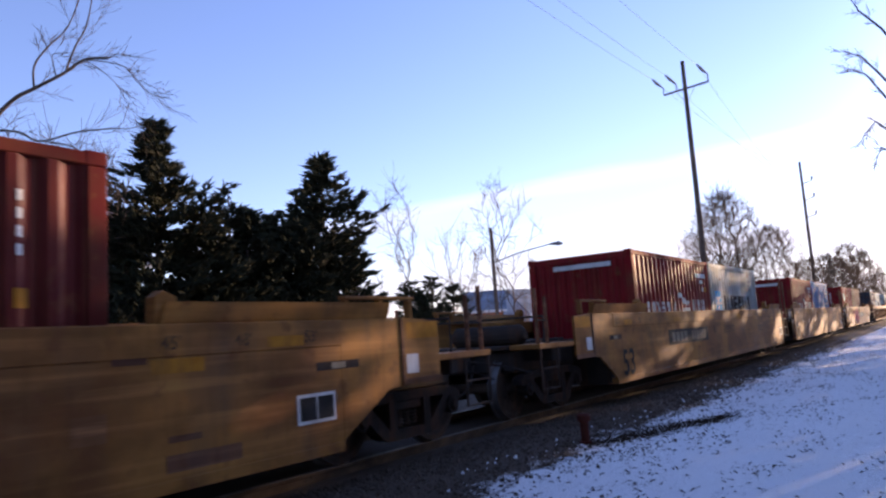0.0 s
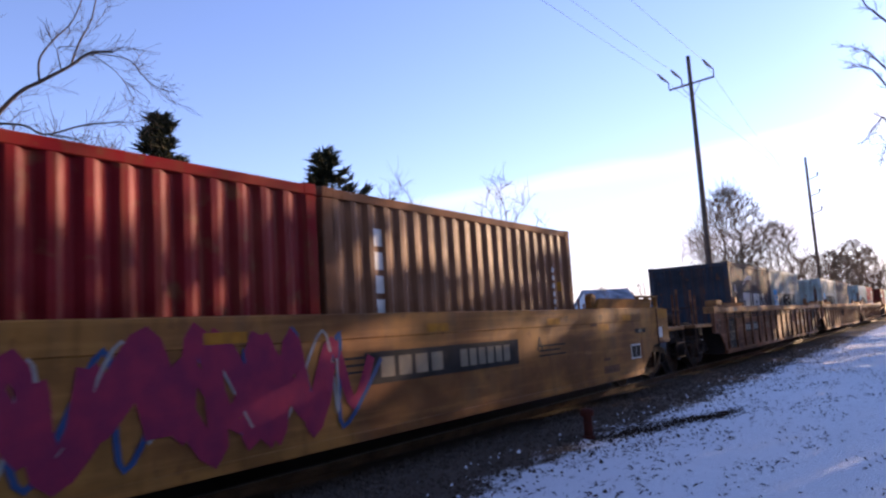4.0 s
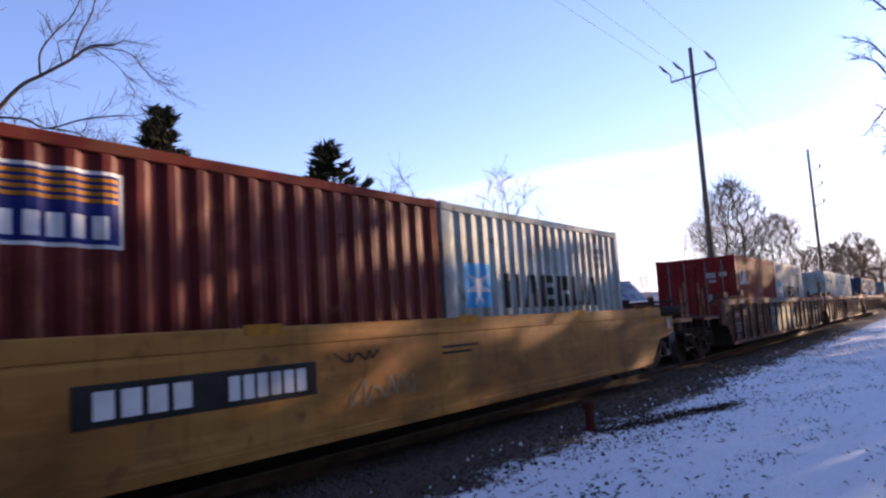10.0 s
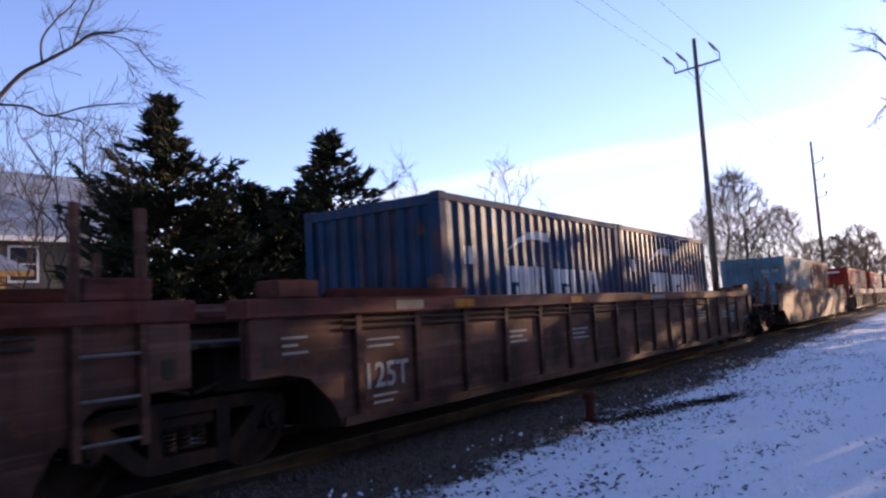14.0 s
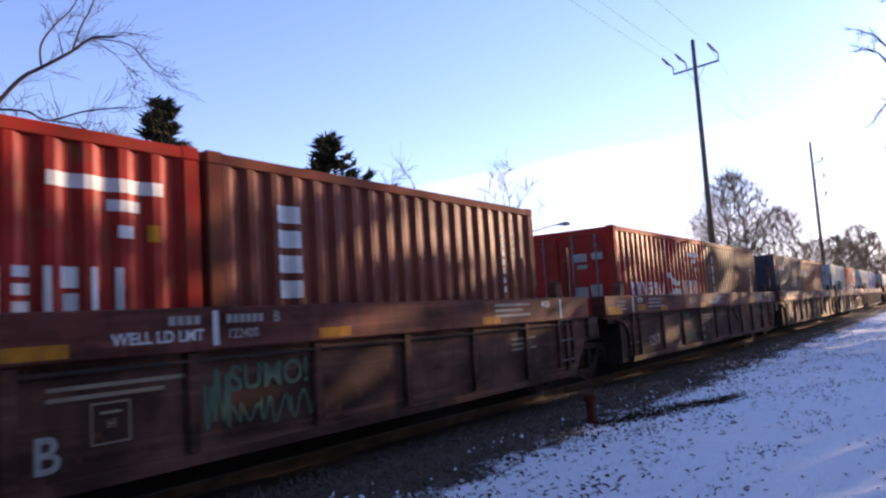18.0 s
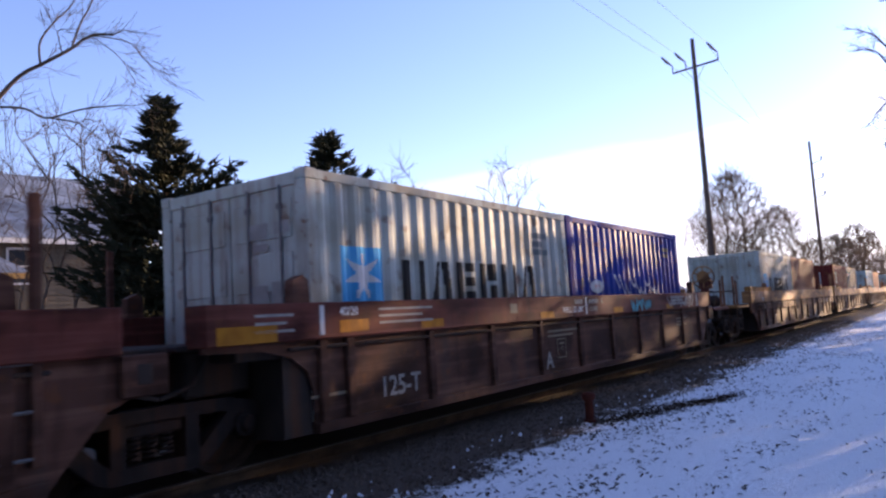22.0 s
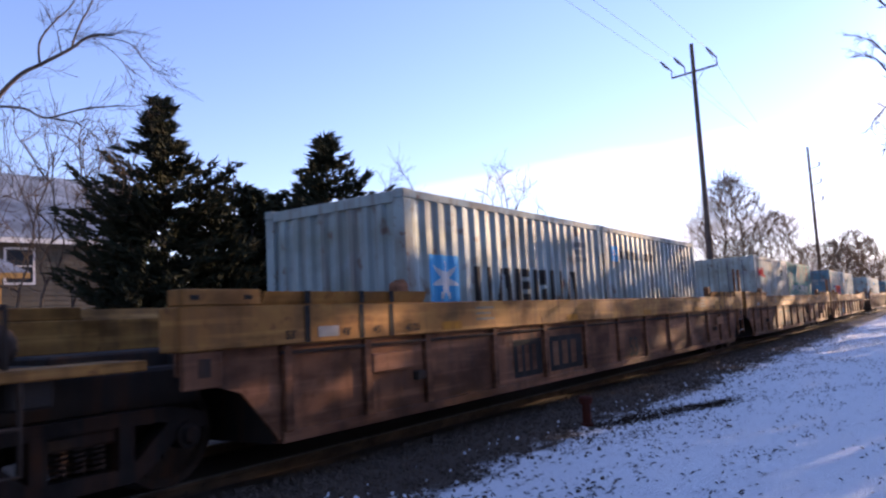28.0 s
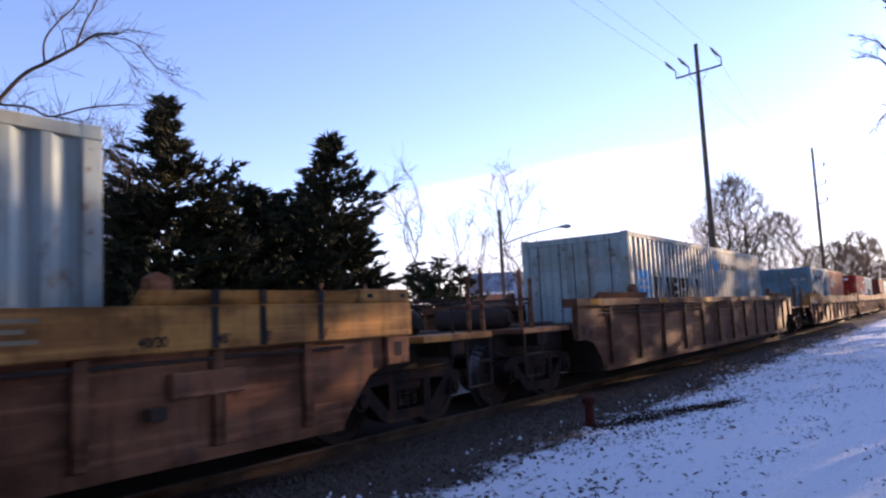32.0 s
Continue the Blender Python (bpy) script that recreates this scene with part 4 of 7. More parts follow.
def well_car(x, kind, front, rear, brake=False):
    """One unit; front and rear: 'joint' (shared truck, carried by the unit behind it) or 'coupled'."""
    hw, hc, zc, zt, pitch, wall, steel, beam, tj, tc, coup = KINDS[kind]
    car = thing("well_car", pose(x, 0, 0), CAR_LABEL[kind], "rail car", "cars of the train")
    S, B, K = STEEL[steel], STEEL[beam], STEEL["black"]
    smooth = pitch == 0
    z0, zm = 0.32, 0.86
    for side in (-1, 1):
        y0, y1 = sorted((side * wall, side * (wall - 0.03)))
        arch = min(hc, hw + 1.0)
        if kind == "smooth40":
            outline = [(-6.52, z0), (6.52, z0), (7.12, 0.77), (8.02, 0.86), (8.02, 1.22), (7.30, zc), (-7.30, zc), (-8.02, 1.22), (-8.02, 0.86), (-7.12, 0.77)]
        elif smooth:
            outline = [(-hw, z0), (hw, z0), (hw, zc), (-hw, zc)]
        elif kind == "deep40":
            # the front end is cut out round the wheels
            outline = [(-6.33, z0), (hw, z0), (hw + 0.42, 0.78), (hc - 0.02, 0.98), (hc - 0.02, zc), (-hc + 0.02, zc), (-hc + 0.02, 1.12), (-6.95, 1.10), (-6.62, 1.02), (-6.42, 0.88), (-6.35, 0.70)]
        elif kind.startswith("deep"):
            outline = [(-hw, z0), (hw, z0), (hw + 0.42, 0.78), (hc - 0.02, 0.98), (hc - 0.02, zc), (-hc + 0.02, zc), (-hc + 0.02, 0.98), (-hw - 0.42, 0.78)]
        else:
            outline = [(-hw, z0), (hw, z0), (hw + 0.14, 0.55), (hw + 0.42, 0.80), (hw + 0.8, 0.88), (hc - 0.02, 0.88), (hc - 0.02, zc),
                       (-hc + 0.02, zc), (-hc + 0.02, 0.88), (-hw - 0.8, 0.88), (-hw - 0.42, 0.80), (-hw - 0.14, 0.55)]
        part("side_wall", kept(("wall", kind, side), lambda: Shape().plate(outline, y0, y1).mesh("side_wall", S)), None, car)
        yb = sorted((side * 1.553, side * 1.28))
        part("top_beam", kept(("beam", kind, side), lambda: Shape().box(-hc, 7.18 if kind == "deep40" else hc, yb[0], yb[1], zc, zt, 0.012).mesh("top_beam", B)), None, car)
        ys = sorted((side * (1.553 if smooth else wall + 0.03), side * 1.33))
        part("bottom_sill", kept(("sill", kind, side), lambda: Shape().box(-6.32 if kind == "deep40" else -hw + 0.01, hw - 0.01, ys[0], ys[1], z0 - 0.03, z0 + 0.07, 0.008)
                                 .mesh("bottom_sill", S)), None, car)
        if pitch:
            yr = sorted((side * 1.528, side * (wall - 0.005)))
            rib = kept(("rib", kind, side), lambda: Shape().box(-0.055, 0.055, yr[0], yr[1], z0 + 0.07, zc, 0.012).mesh("side_rib", S))
            for rx in RIB_AT[kind]:
                part("side_rib", rib, None, car, "", pose(rx, 0, 0))
            for dz in (0.06, 0.13) if zc > 1.2 else (0.07,):
                part("air_pipe", kept(("pipe", kind, side, dz), lambda: Shape().tube([(-hw, side * (wall + 0.035), zc - dz), (hw, side * (wall + 0.035), zc - dz)], 0.018, 6)
                                      .mesh("air_pipe", K)), None, car, "thin steel pipe under the beam")
        # guard plates that guide the boxes in
        g1, g0, top = (hw, hw - 1.95, 1.73) if smooth else (hw + 0.2, hw - 2.2, 1.64)
        if kind == "smooth40":
            g1, g0, top = 7.28, 5.9, 1.44
        for e in (-1, 1):
            if kind != "deep40":
                far = g1 + 0.8 if smooth and kind != "smooth40" and (front, rear)[e > 0] == "coupled" else g1
                xs = sorted((e * g0, e * far))
                part("guide_plate", kept(("guide", kind, side, e, far), lambda: Shape().add(
                    [(xs[0], side * 1.50, zt), (xs[1], side * 1.50, zt), (xs[1], side * 1.40, zt), (xs[0], side * 1.40, zt),
                     (xs[0], side * 1.56, top), (xs[1], side * 1.56, top), (xs[1], side * 1.53, top), (xs[0], side * 1.53, top)],
                    [(0, 1, 2, 3), (4, 5, 6, 7), (0, 1, 5, 4), (1, 2, 6, 5), (2, 3, 7, 6), (3, 0, 4, 7)]).mesh("guide_plate", B)), None, car)
                if kind == "deep53":
                    part("end_block", kept(("endblock", kind, side, e), lambda: Shape().box(*sorted((e * 8.62, e * 9.42)), *sorted((side * 1.55, side * 1.36)), zt + 0.004, 1.66, 0.01)
                                           .mesh("end_block", B)), None, car)
            if kind == "smooth40":
                continue
            xg = 6.34 if kind != "deep40" else 6.30
            part("corner_guide", kept(("cg", kind, side, e), lambda: Shape().plate(
                [(e * xg, zt), (e * (xg + 0.22), zt), (e * (xg + 0.20), zt + 0.22), (e * (xg + 0.08), zt + 0.27), (e * (xg + 0.01), zt + 0.22)],
                *sorted((side * 1.30, side * 1.42))).mesh("corner_guide", S)), None, car)
        if kind in ("ribbed53", "dark53"):
            for e in (-1, 1):
                part("end_riser", kept(("riser", kind, side, e), lambda: Shape().box(*sorted((e * 8.62, e * 9.15)), *sorted((side * 1.54, side * 1.25)), zt + 0.003, zt + 0.17, 0.012)
                                       .mesh("end_riser", B)), None, car)
        if pitch:
            for e in (-1, 1) if kind != "deep40" else (1,):
                part("end_plate", kept(("endplate", kind, side, e), lambda: Shape().box(*sorted((e * (hc - 0.42), e * (hc - 0.04))), *sorted((side * wall, side * 1.535)), 0.86, zc - 0.002, 0.012)
                                       .mesh("end_plate", S)), None, car)
                part("jack_hole", kept(("jackhole", kind, side, e), lambda: Shape().box(*sorted((e * (hc - 0.30), e * (hc - 0.18))), *sorted((side * 1.53, side * 1.539)), 0.95, 1.10, 0.003)
                                       .mesh("jack_hole", K)), None, car, "dark oval lifting hole")
    if kind == "deep40":
        for side in (-1, 1):
            part("arch_liner", kept(("liner", side), lambda: Shape().box(-6.69, -6.34, *sorted((side * 1.40, side * 1.43)), 0.30, 1.16).mesh("arch_liner", K)), None, car, "black plate inside the wheel cut-out")
    part("well_floor", kept(("floor", kind), lambda: Shape().box(-hw, hw, -1.35, 1.35, 0.28, 0.326).mesh("well_floor", K)), None, car)
    for e, link in ((-1, front), (1, rear)):
        part("end_bulkhead", kept(("bulk", kind, e), lambda: Shape().box(*sorted((e * (hw - 0.06), e * hw)), -1.42, 1.42, 0.3, 1.12).mesh("end_bulkhead", K)), None, car)
        reach = tc if link == "coupled" else tj - 0.25
        deck = kept(("deck", kind, e, link), lambda: Shape().box(*sorted((e * (hw - 0.02), e * reach)), -0.55, 0.55, 0.92, 1.18, 0.02)
                    .box(*sorted((e * (hw - 0.02), e * (hw + 0.5))), -1.40, 1.40, 1.02, 1.14, 0.015).mesh("end_platform", K))
        part("end_platform", deck, None, car)
        if smooth and kind != "smooth40" and link == "coupled":
            for side in (-1, 1):
                part("end_wall", kept(("endwall", kind, e, side), lambda: Shape().plate(
                    [(e * (hw + 0.003), 0.40), (e * 9.02, 0.81), (e * 9.98, 0.87), (e * 9.98, 1.52), (e * 9.35, 1.56), (e * (hw + 0.003), 1.555)], *sorted((side * 1.51, side * 1.547))).mesh("end_wall", S)), None, car)
                part("end_frame", kept(("endframe", kind, e, side), lambda: Shape().box(*sorted((e * 9.25, e * 9.30)), *sorted((side * 1.545, side * 1.565)), 0.83, 1.55, 0.006)
                                       .box(*sorted((e * 9.302, e * 10.0)), *sorted((side * 1.545, side * 1.56)), 0.83, 0.90, 0.005).mesh("end_frame", STEEL["rusty"])), None, car)
                for x0 in (8.44, 8.98, 9.50):
                    part("lashing_bracket", kept(("bracket", kind, e, side, x0), lambda: Shape().box(*sorted((e * x0, e * (x0 + 0.07))), *sorted((side * 1.50, side * 1.42)), 1.557, 1.76, 0.01)
                                                 .mesh("lashing_bracket", S)), None, car)
                part("lashing_rail", kept(("lashrail", kind, e, side), lambda: Shape().box(*sorted((e * 8.42, e * 9.60)), *sorted((side * 1.51, side * 1.42)), 1.762, 1.80, 0.008)
                                          .mesh("lashing_rail", S)), None, car)
        elif smooth and kind != "smooth40":
            for side in (-1, 1):
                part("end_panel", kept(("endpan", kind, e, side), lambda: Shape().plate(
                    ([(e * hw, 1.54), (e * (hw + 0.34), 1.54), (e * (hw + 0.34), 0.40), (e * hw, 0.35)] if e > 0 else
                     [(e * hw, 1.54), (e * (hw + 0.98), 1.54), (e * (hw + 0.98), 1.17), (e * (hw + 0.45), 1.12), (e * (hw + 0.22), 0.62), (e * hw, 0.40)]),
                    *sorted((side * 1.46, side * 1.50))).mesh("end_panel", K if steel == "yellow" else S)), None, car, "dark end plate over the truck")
        if link == "coupled":
            part("draft_sill", kept(("draft", kind, e), lambda: Shape().box(*sorted((e * tc, e * (coup - 0.55))), -0.26, 0.26, 0.72, 1.05, 0.02)
                                    .box(*sorted((e * (coup - 1.35), e * (coup - 1.05))), -1.45, 1.45, 0.86, 1.12, 0.02).mesh("draft_sill", K)), None, car)
            part("coupler", kept(("coup", kind, e), lambda: Shape().box(*sorted((e * (coup - 0.55), e * (coup - 0.12))), -0.09, 0.09, 0.77, 0.95, 0.02)
                                 .box(*sorted((e * (coup - 0.16), e * (coup + 0.10))), -0.17, 0.11, 0.72, 1.0, 0.04).mesh("coupler", K)), None, car, "cast steel knuckle coupler")
            hose = [(e * (coup - 0.5), -0.35, 0.85), (e * (coup - 0.35), -0.37, 0.6), (e * (coup - 0.15), -0.36, 0.45), (e * (coup + 0.0), -0.34, 0.42)]
            part("air_hose", kept(("hose", kind, e), lambda: Shape().tube(hose, 0.022, 6).mesh("air_hose", K)), None, car)
            end_gear(car, e, coup, 1.0 if kind == "smooth40" else 1.5, beam)
            part("end_handrail", kept(("rail", kind, e), lambda: Shape().tube([(e * (coup - 1.1), -1.3, 1.12), (e * (coup - 1.1), -1.3, 1.55), (e * (coup - 1.1), 1.3, 1.55),
                                                                                 (e * (coup - 1.1), 1.3, 1.12)], 0.02, 6).mesh("end_handrail", K)), None, car)
        else:
            at, wide, tall, low = {"smooth53": (9.20, 0.71, 2.6, 2.6), "rusty53": (9.20, 0.71, 2.4, 2.4), "deep53": (9.15, 0.55, 2.3, 2.3), "deep40": (6.35, 0.49, 2.3, 1.46)}.get(kind, (8.83, 0.51, 2.25, 2.25))
            ladder(car, e * at, -e, wide, tall, low, "steel ladder with tall posts beside the joint", {"smooth53": "rusty", "deep53": "brown"}.get(kind, "dark"))
            part("crossover", kept(("crossover", kind, e), lambda: Shape().box(*sorted((e * (hw + 0.1), e * (tj - 0.05))), -1.32, 1.32, 1.15, 1.20, 0.01)
                                   .box(*sorted((e * (hw + 0.05), e * (tj - 0.3))), -1.05, 1.05, 0.74, 1.148, 0.03).mesh("crossover", K)), None, car, "black end deck over the shared truck")
            part("hoses", kept(("endhoses", kind, e), lambda: Shape().tube([(e * (tj - 0.5), -1.1, 1.1), (e * (tj - 0.3), -1.15, 0.86), (e * (tj - 0.02), -1.12, 0.78)], 0.02, 6)
                               .mesh("hose", K)), None, car, "hanging air hose")
    truck(car, -tj if front == "joint" else -tc)
    if rear == "coupled":
        truck(car, tc)
    if brake:
        brake_wheel(car, coup - 1.55, -1.2, 1.93)
        part("brake_stand", kept("brakestand", lambda: Shape().box(-0.06, 0.06, -0.1, 0.1, 1.1, 1.95, 0.02).box(0.0, 0.22, -0.16, 0.16, 1.62, 1.92, 0.03)
                                 .mesh("brake_stand", STEEL["oxide"])), None, car, "", pose(coup - 1.50, -1.2, 0))
    # yellow reflective sheets along the side
    zr = zc + 0.03 if not smooth else 1.33
    sheet = kept("reflector", lambda: flat([(-0.22, 0.22, 0.0, 0.095)], -1.557).mesh("reflector", REFLECT))
    for px in SHEETS.get(kind, np.linspace(-hc + 0.75, hc - 0.75, 6 if hw > 7 else 5)):
        part("reflector", sheet, None, car, "", pose(px, 0, zr))
    return car


def ladder(car, x, side, wide, tall, low, label, steel="brown"):
    """Two flat posts with rungs between."""
    h = wide / 2
    ob = part("ladder", kept(("upright", tall, steel), lambda: Shape().box(-0.035, 0.035, -0.03, 0.03, 0.50, tall, 0.008).mesh("ladder", STEEL[steel])), None, car, label,
              pose(x + (h if x > 0 else -h), side * 1.50, 0))
    back = -wide if x > 0 else wide
    part("post", kept(("upright", low, steel, 2), lambda: Shape().box(-0.03, 0.03, -0.03, 0.03, 0.46, low, 0.008).mesh("post", STEEL[steel])), None, ob, "", pose(back, 0, 0))
    part("stay", kept(("stay", wide, steel), lambda: Shape().box(*sorted((0, back)), 0.03, 0.06, 1.38, 1.44, 0.006).mesh("stay", STEEL[steel])), None, ob)
    rung = kept(("rung", back), lambda: Shape().tube([(0, 0, 0), (back, 0, 0)], 0.013, 6).mesh("rung", CHROME))
    for z in (0.56, 0.86, 1.17):
        part("rung", rung, None, ob, "", pose(0, -0.015, z))
    return ob


def end_gear(car, e, coup, length, beam):
    """Platform, steps, posts and brake gear over the draft sill at a coupled end."""
    K = STEEL["black"]
    a, b = coup - 0.5, coup - 0.5 - length
    part("underframe_box", kept(("endmass", e, coup, length), lambda: Shape().box(*sorted((e * (a - 0.15), e * (b - 0.9))), -0.95, 0.95, 0.70, 1.04, 0.03).mesh("underframe_box", K)), None, car)
    part("crossover", kept(("cross", e, coup, length), lambda: Shape().box(*sorted((e * a, e * (b + 0.3))), -0.97, 0.97, 1.06, 1.12, 0.01).mesh("crossover", K)), None, car, "black end deck")
    for side in (-1, 1):
        ys = sorted((side * 1.52, side * 1.0))
        part("step_platform", kept(("steps", e, side, coup, length, beam), lambda: Shape().box(*sorted((e * a, e * b)), *ys, 1.05, 1.13, 0.01).mesh("step_platform", STEEL["tan" if beam == "bright" else beam])), None, car)
        part("stirrup", kept(("stirrup", e, side, coup), lambda: Shape().tube([(e * (a - 0.05), side * 1.5, 1.06), (e * (a - 0.05), side * 1.5, 0.46), (e * (a - 0.6), side * 1.5, 0.46), (e * (a - 0.6), side * 1.5, 1.06)], 0.018, 6)
                             .tube([(e * (a - 0.05), side * 1.5, 0.76), (e * (a - 0.6), side * 1.5, 0.76)], 0.016, 6).mesh("stirrup", STEEL["wheel"])), None, car, "bent rod steps")
        for x0, top in ((a - 0.1, 1.96), (a - 0.42, 1.84)):
            part("end_post", kept(("endpost", e, side, x0, top), lambda: Shape().tube([(e * x0, side * 1.44, 1.13), (e * x0, side * 1.44, top)], 0.03, 8).mesh("end_post", STEEL["brown"])), None, car)
        part("grab_rail", kept(("grab", e, side, a), lambda: Shape().tube([(e * (a - 0.1), side * 1.44, 1.48), (e * (a - 0.42), side * 1.44, 1.48)], 0.014, 6).mesh("grab_rail", K)), None, car)
    part("air_reservoir", kept(("tank", e, coup), lambda: Shape().tube([(e * (a - 0.75), -0.9, 1.28), (e * (a - 0.75), -0.8, 1.28), (e * (a - 0.75), 0.4, 1.28), (e * (a - 0.75), 0.5, 1.28)], [0.08, 0.17, 0.17, 0.08], 14)
                               .mesh("air_reservoir", K)), None, car, "black air tank across the deck")
    part("uncoupling_lever", kept(("lever", e, coup), lambda: Shape().tube([(e * (coup - 0.35), -1.45, 0.72), (e * (coup - 0.3), -1.1, 0.82), (e * (coup - 0.25), -0.1, 0.98)], 0.015, 6)
                                  .mesh("uncoupling_lever", K)), None, car)


def brake_wheel(car, x, y, z):
    ring = [(0.0, 0.28 * math.cos(2 * math.pi * k / 24), 0.28 * math.sin(2 * math.pi * k / 24)) for k in range(25)]
    ob = part("brake_wheel", kept("brakewheel", lambda: Shape().tube(ring, 0.018, 6, False).mesh("brake_wheel", STEEL["tan"])), None, car, "spoked hand brake wheel", pose(x, y, z))
    part("hub", kept("brakehub", lambda: Shape().tube([(-0.03, 0, 0), (0.02, 0, 0)], [0.17, 0.15], 10).mesh("hub", STEEL["tan"])), None, ob)
    for k in range(6):
        part("spoke", kept("brakespoke", lambda: Shape().tube([(0, 0, 0.1), (0, 0, 0.28)], 0.02, 5).mesh("spoke", STEEL["tan"])), None, ob, "", pose(0, 0, 0, 60 * k, 0, 0))


# ---- the train: each unit's first container face at the start, its kind, its links, its two boxes ----
SPEED = 13.664
J, C = "joint", "coupled"
CONSIST = [
    (-28.5, "smooth53", C, J, ("red", "loop", False), ("grey", "star", False)),
    (-9.06, "smooth53", J, C, ("brown", "stack", False), ("maroon", "stack", False)),
    (14.75, "smooth53", C, J, ("crimson", "loop", False), ("grey", "star", False)),
    (34.23, "smooth53", J, J, ("crimson", "loop", False), ("blue", "code", False)),
    (53.97, "smooth53", J, C, ("crimson", "mono", False), ("tan", "slim", False)),
    (77.26, "ribbed53", C, J, ("slate", "arc", False), ("grey", "star", False)),
    (96.82, "ribbed53", J, J, ("grey", "star", False), ("slate", "slim", False)),
    (116.32, "ribbed53", J, C, ("grey", "star", False), ("red", "loop", False)),
    (138.08, "smooth40", C, C, ("maroon", "flag", False), ("grey", "star", False)),
    (159.78, "dark53", C, J, ("crimson", "mono", True), ("pale", "star", False)),
    (179.26, "dark53", J, J, ("grey", "line", True), ("grey", "line", False)),
    (198.79, "dark53", J, C, ("navy", "arc", False), ("navy", "arc", False)),
    (222.32, "rusty53", C, C, ("sky", "line", True), ("brown", "stack", False)),
    (243.80, "deep40", C, J, ("red", "loop", False), ("brown", "stack", False)),
    (259.30, "deep40", J, J, ("red", "loop", True), ("dusk", "slim", False)),
    (274.85, "deep40", J, J, ("slate", "word", False), ("brown", "dot", False)),
    (290.30, "deep40", J, J, ("grey", "star", False), ("red", "loop", False)),
    (305.78, "deep40", J, C, ("pale", "star", True), ("royal", "script", False)),
    (327.15, "deep53", C, J, ("pale", "star", False), ("brown", "plain", False)),
    (346.60, "deep53", J, J, ("maroon", "stack", False), ("slate", "word", False)),
    (366.20, "deep53", J, C, ("grey", "line", True), ("orange", "plain", False)),
    (389.40, "deep53", C, J, ("grey", "star", False), ("grey", "line", False)),
    (408.75, "deep53", J, J, ("pale", "rings", True), ("teal", "words", False)),
    (428.07, "deep53", J, C, ("sky", "pair", True), ("grey", "line", False)),
    (451.30, "plain53", C, C, ("grey", "star", True), ("grey", "line", False)),
    (474.70, "deep53", C, J, ("sky", "line", True), ("crimson", "mono", False)),
    (494.20, "deep53", J, J, ("red", "loop", False), ("grey", "star", False)),
    (513.70, "deep53", J, C, ("brown", "stack", False), ("pale", "line", False)),
    (537.10, "smooth53", C, J, ("grey", "star", False), ("maroon", "stack", False)),
    (556.60, "smooth53", J, C, ("navy", "arc", False), ("red", "loop", False)),
]
MID = LONG + 0.076 / 2
TRAIN = []
CARS = []
for s0, kind, front, rear, one, two in CONSIST:
    car = well_car(s0 + MID, kind, front, rear, len(CARS) in (17, 20))
    CARS.append(car)
    TRAIN += [(car, s0 + MID, 0.0), (container(s0, *one), s0, 0.33), (container(s0 + LONG + 0.076, *two), s0 + LONG + 0.076, 0.33)]


# ---- marks on the cars' sides; x is measured from the first box's face ----
def wall_of(kind):
    return -1.481 if KINDS[kind][4] else -1.551


def mark(car, kind, material, x0, x1, z0, z1, n=1, gap=0.25, on_beam=False, lift=0.0):
    y = (-1.558 if on_beam else wall_of(kind) - 0.001) - lift
    for k, r in enumerate(bars(x0 - MID, x1 - MID, z0, z1, n, gap if n > 1 else 0.0)):
        part("marking", flat([r], y), material, car)


def words(car, kind, text, size, x, z, material, on_beam=False, lift=0.002):
    lettering(text, size, x - MID, (-1.558 if on_beam else wall_of(kind)) - lift, z, material, car)


def tag(car, kind, material, seed, x0, x1, z0, z1, width=0.035, turns=7, on_beam=False):
    y = (-1.559 if on_beam else wall_of(kind)) - 0.003
    part("graffiti", scribble(seed, x0 - MID, x1 - MID, z0, z1, y, width, turns), material, car, "sprayed scribble")


def stencil(car, kind, material, x, z, rows=3, w=0.6, h=0.024, on_beam=False):
    for k in range(rows):
        mark(car, kind, material, x, x + w * (1 - 0.2 * (k % 2)), z - 0.07 * k, z - 0.07 * k + h, 1, 0.2, on_beam)


def lobe(car, material, u, z, ru, rz, lift, line=0.0):
    """A sprayed oval on a ribbed wall, filled or as an outline."""
    n, y, s = 22, -1.481 - lift, Shape()
    ring = [(u - MID + ru * math.cos(6.2832 * k / n) * (1 + 0.07 * math.sin(3.1 * k)), z + rz * math.sin(6.2832 * k / n) * (1 + 0.06 * math.cos(2.3 * k))) for k in range(n)]
    if line:
        inner = [(u - MID + (a - u + MID) * (1 - line / ru), z + (b - z) * (1 - line / rz)) for a, b in ring]
        s.add([(a, y, b) for a, b in ring + inner], [(k, (k + 1) % n, n + (k + 1) % n, n + k) for k in range(n)])
    else:
        s.add([(a, y, b) for a, b in ring], [tuple(range(n))])
    part("graffiti", s, material, car, "sprayed round shape")


def stroke(car, material, pts, width=0.028, lift=0.004):
    """A sprayed line of straight runs on a ribbed wall."""
    for (a, b), (c, d) in zip(pts, pts[1:]):
        side = Vector((b - d, c - a)).normalized() * width / 2
        y = -1.481 - lift
        s = Shape().add([(a - MID + side.x, y, b + side.y), (a - MID - side.x, y, b - side.y), (c - MID - side.x, y, d - side.y), (c - MID + side.x, y, d + side.y)], [(0, 1, 2, 3)])
        part("graffiti", s, material, car, "sprayed line")


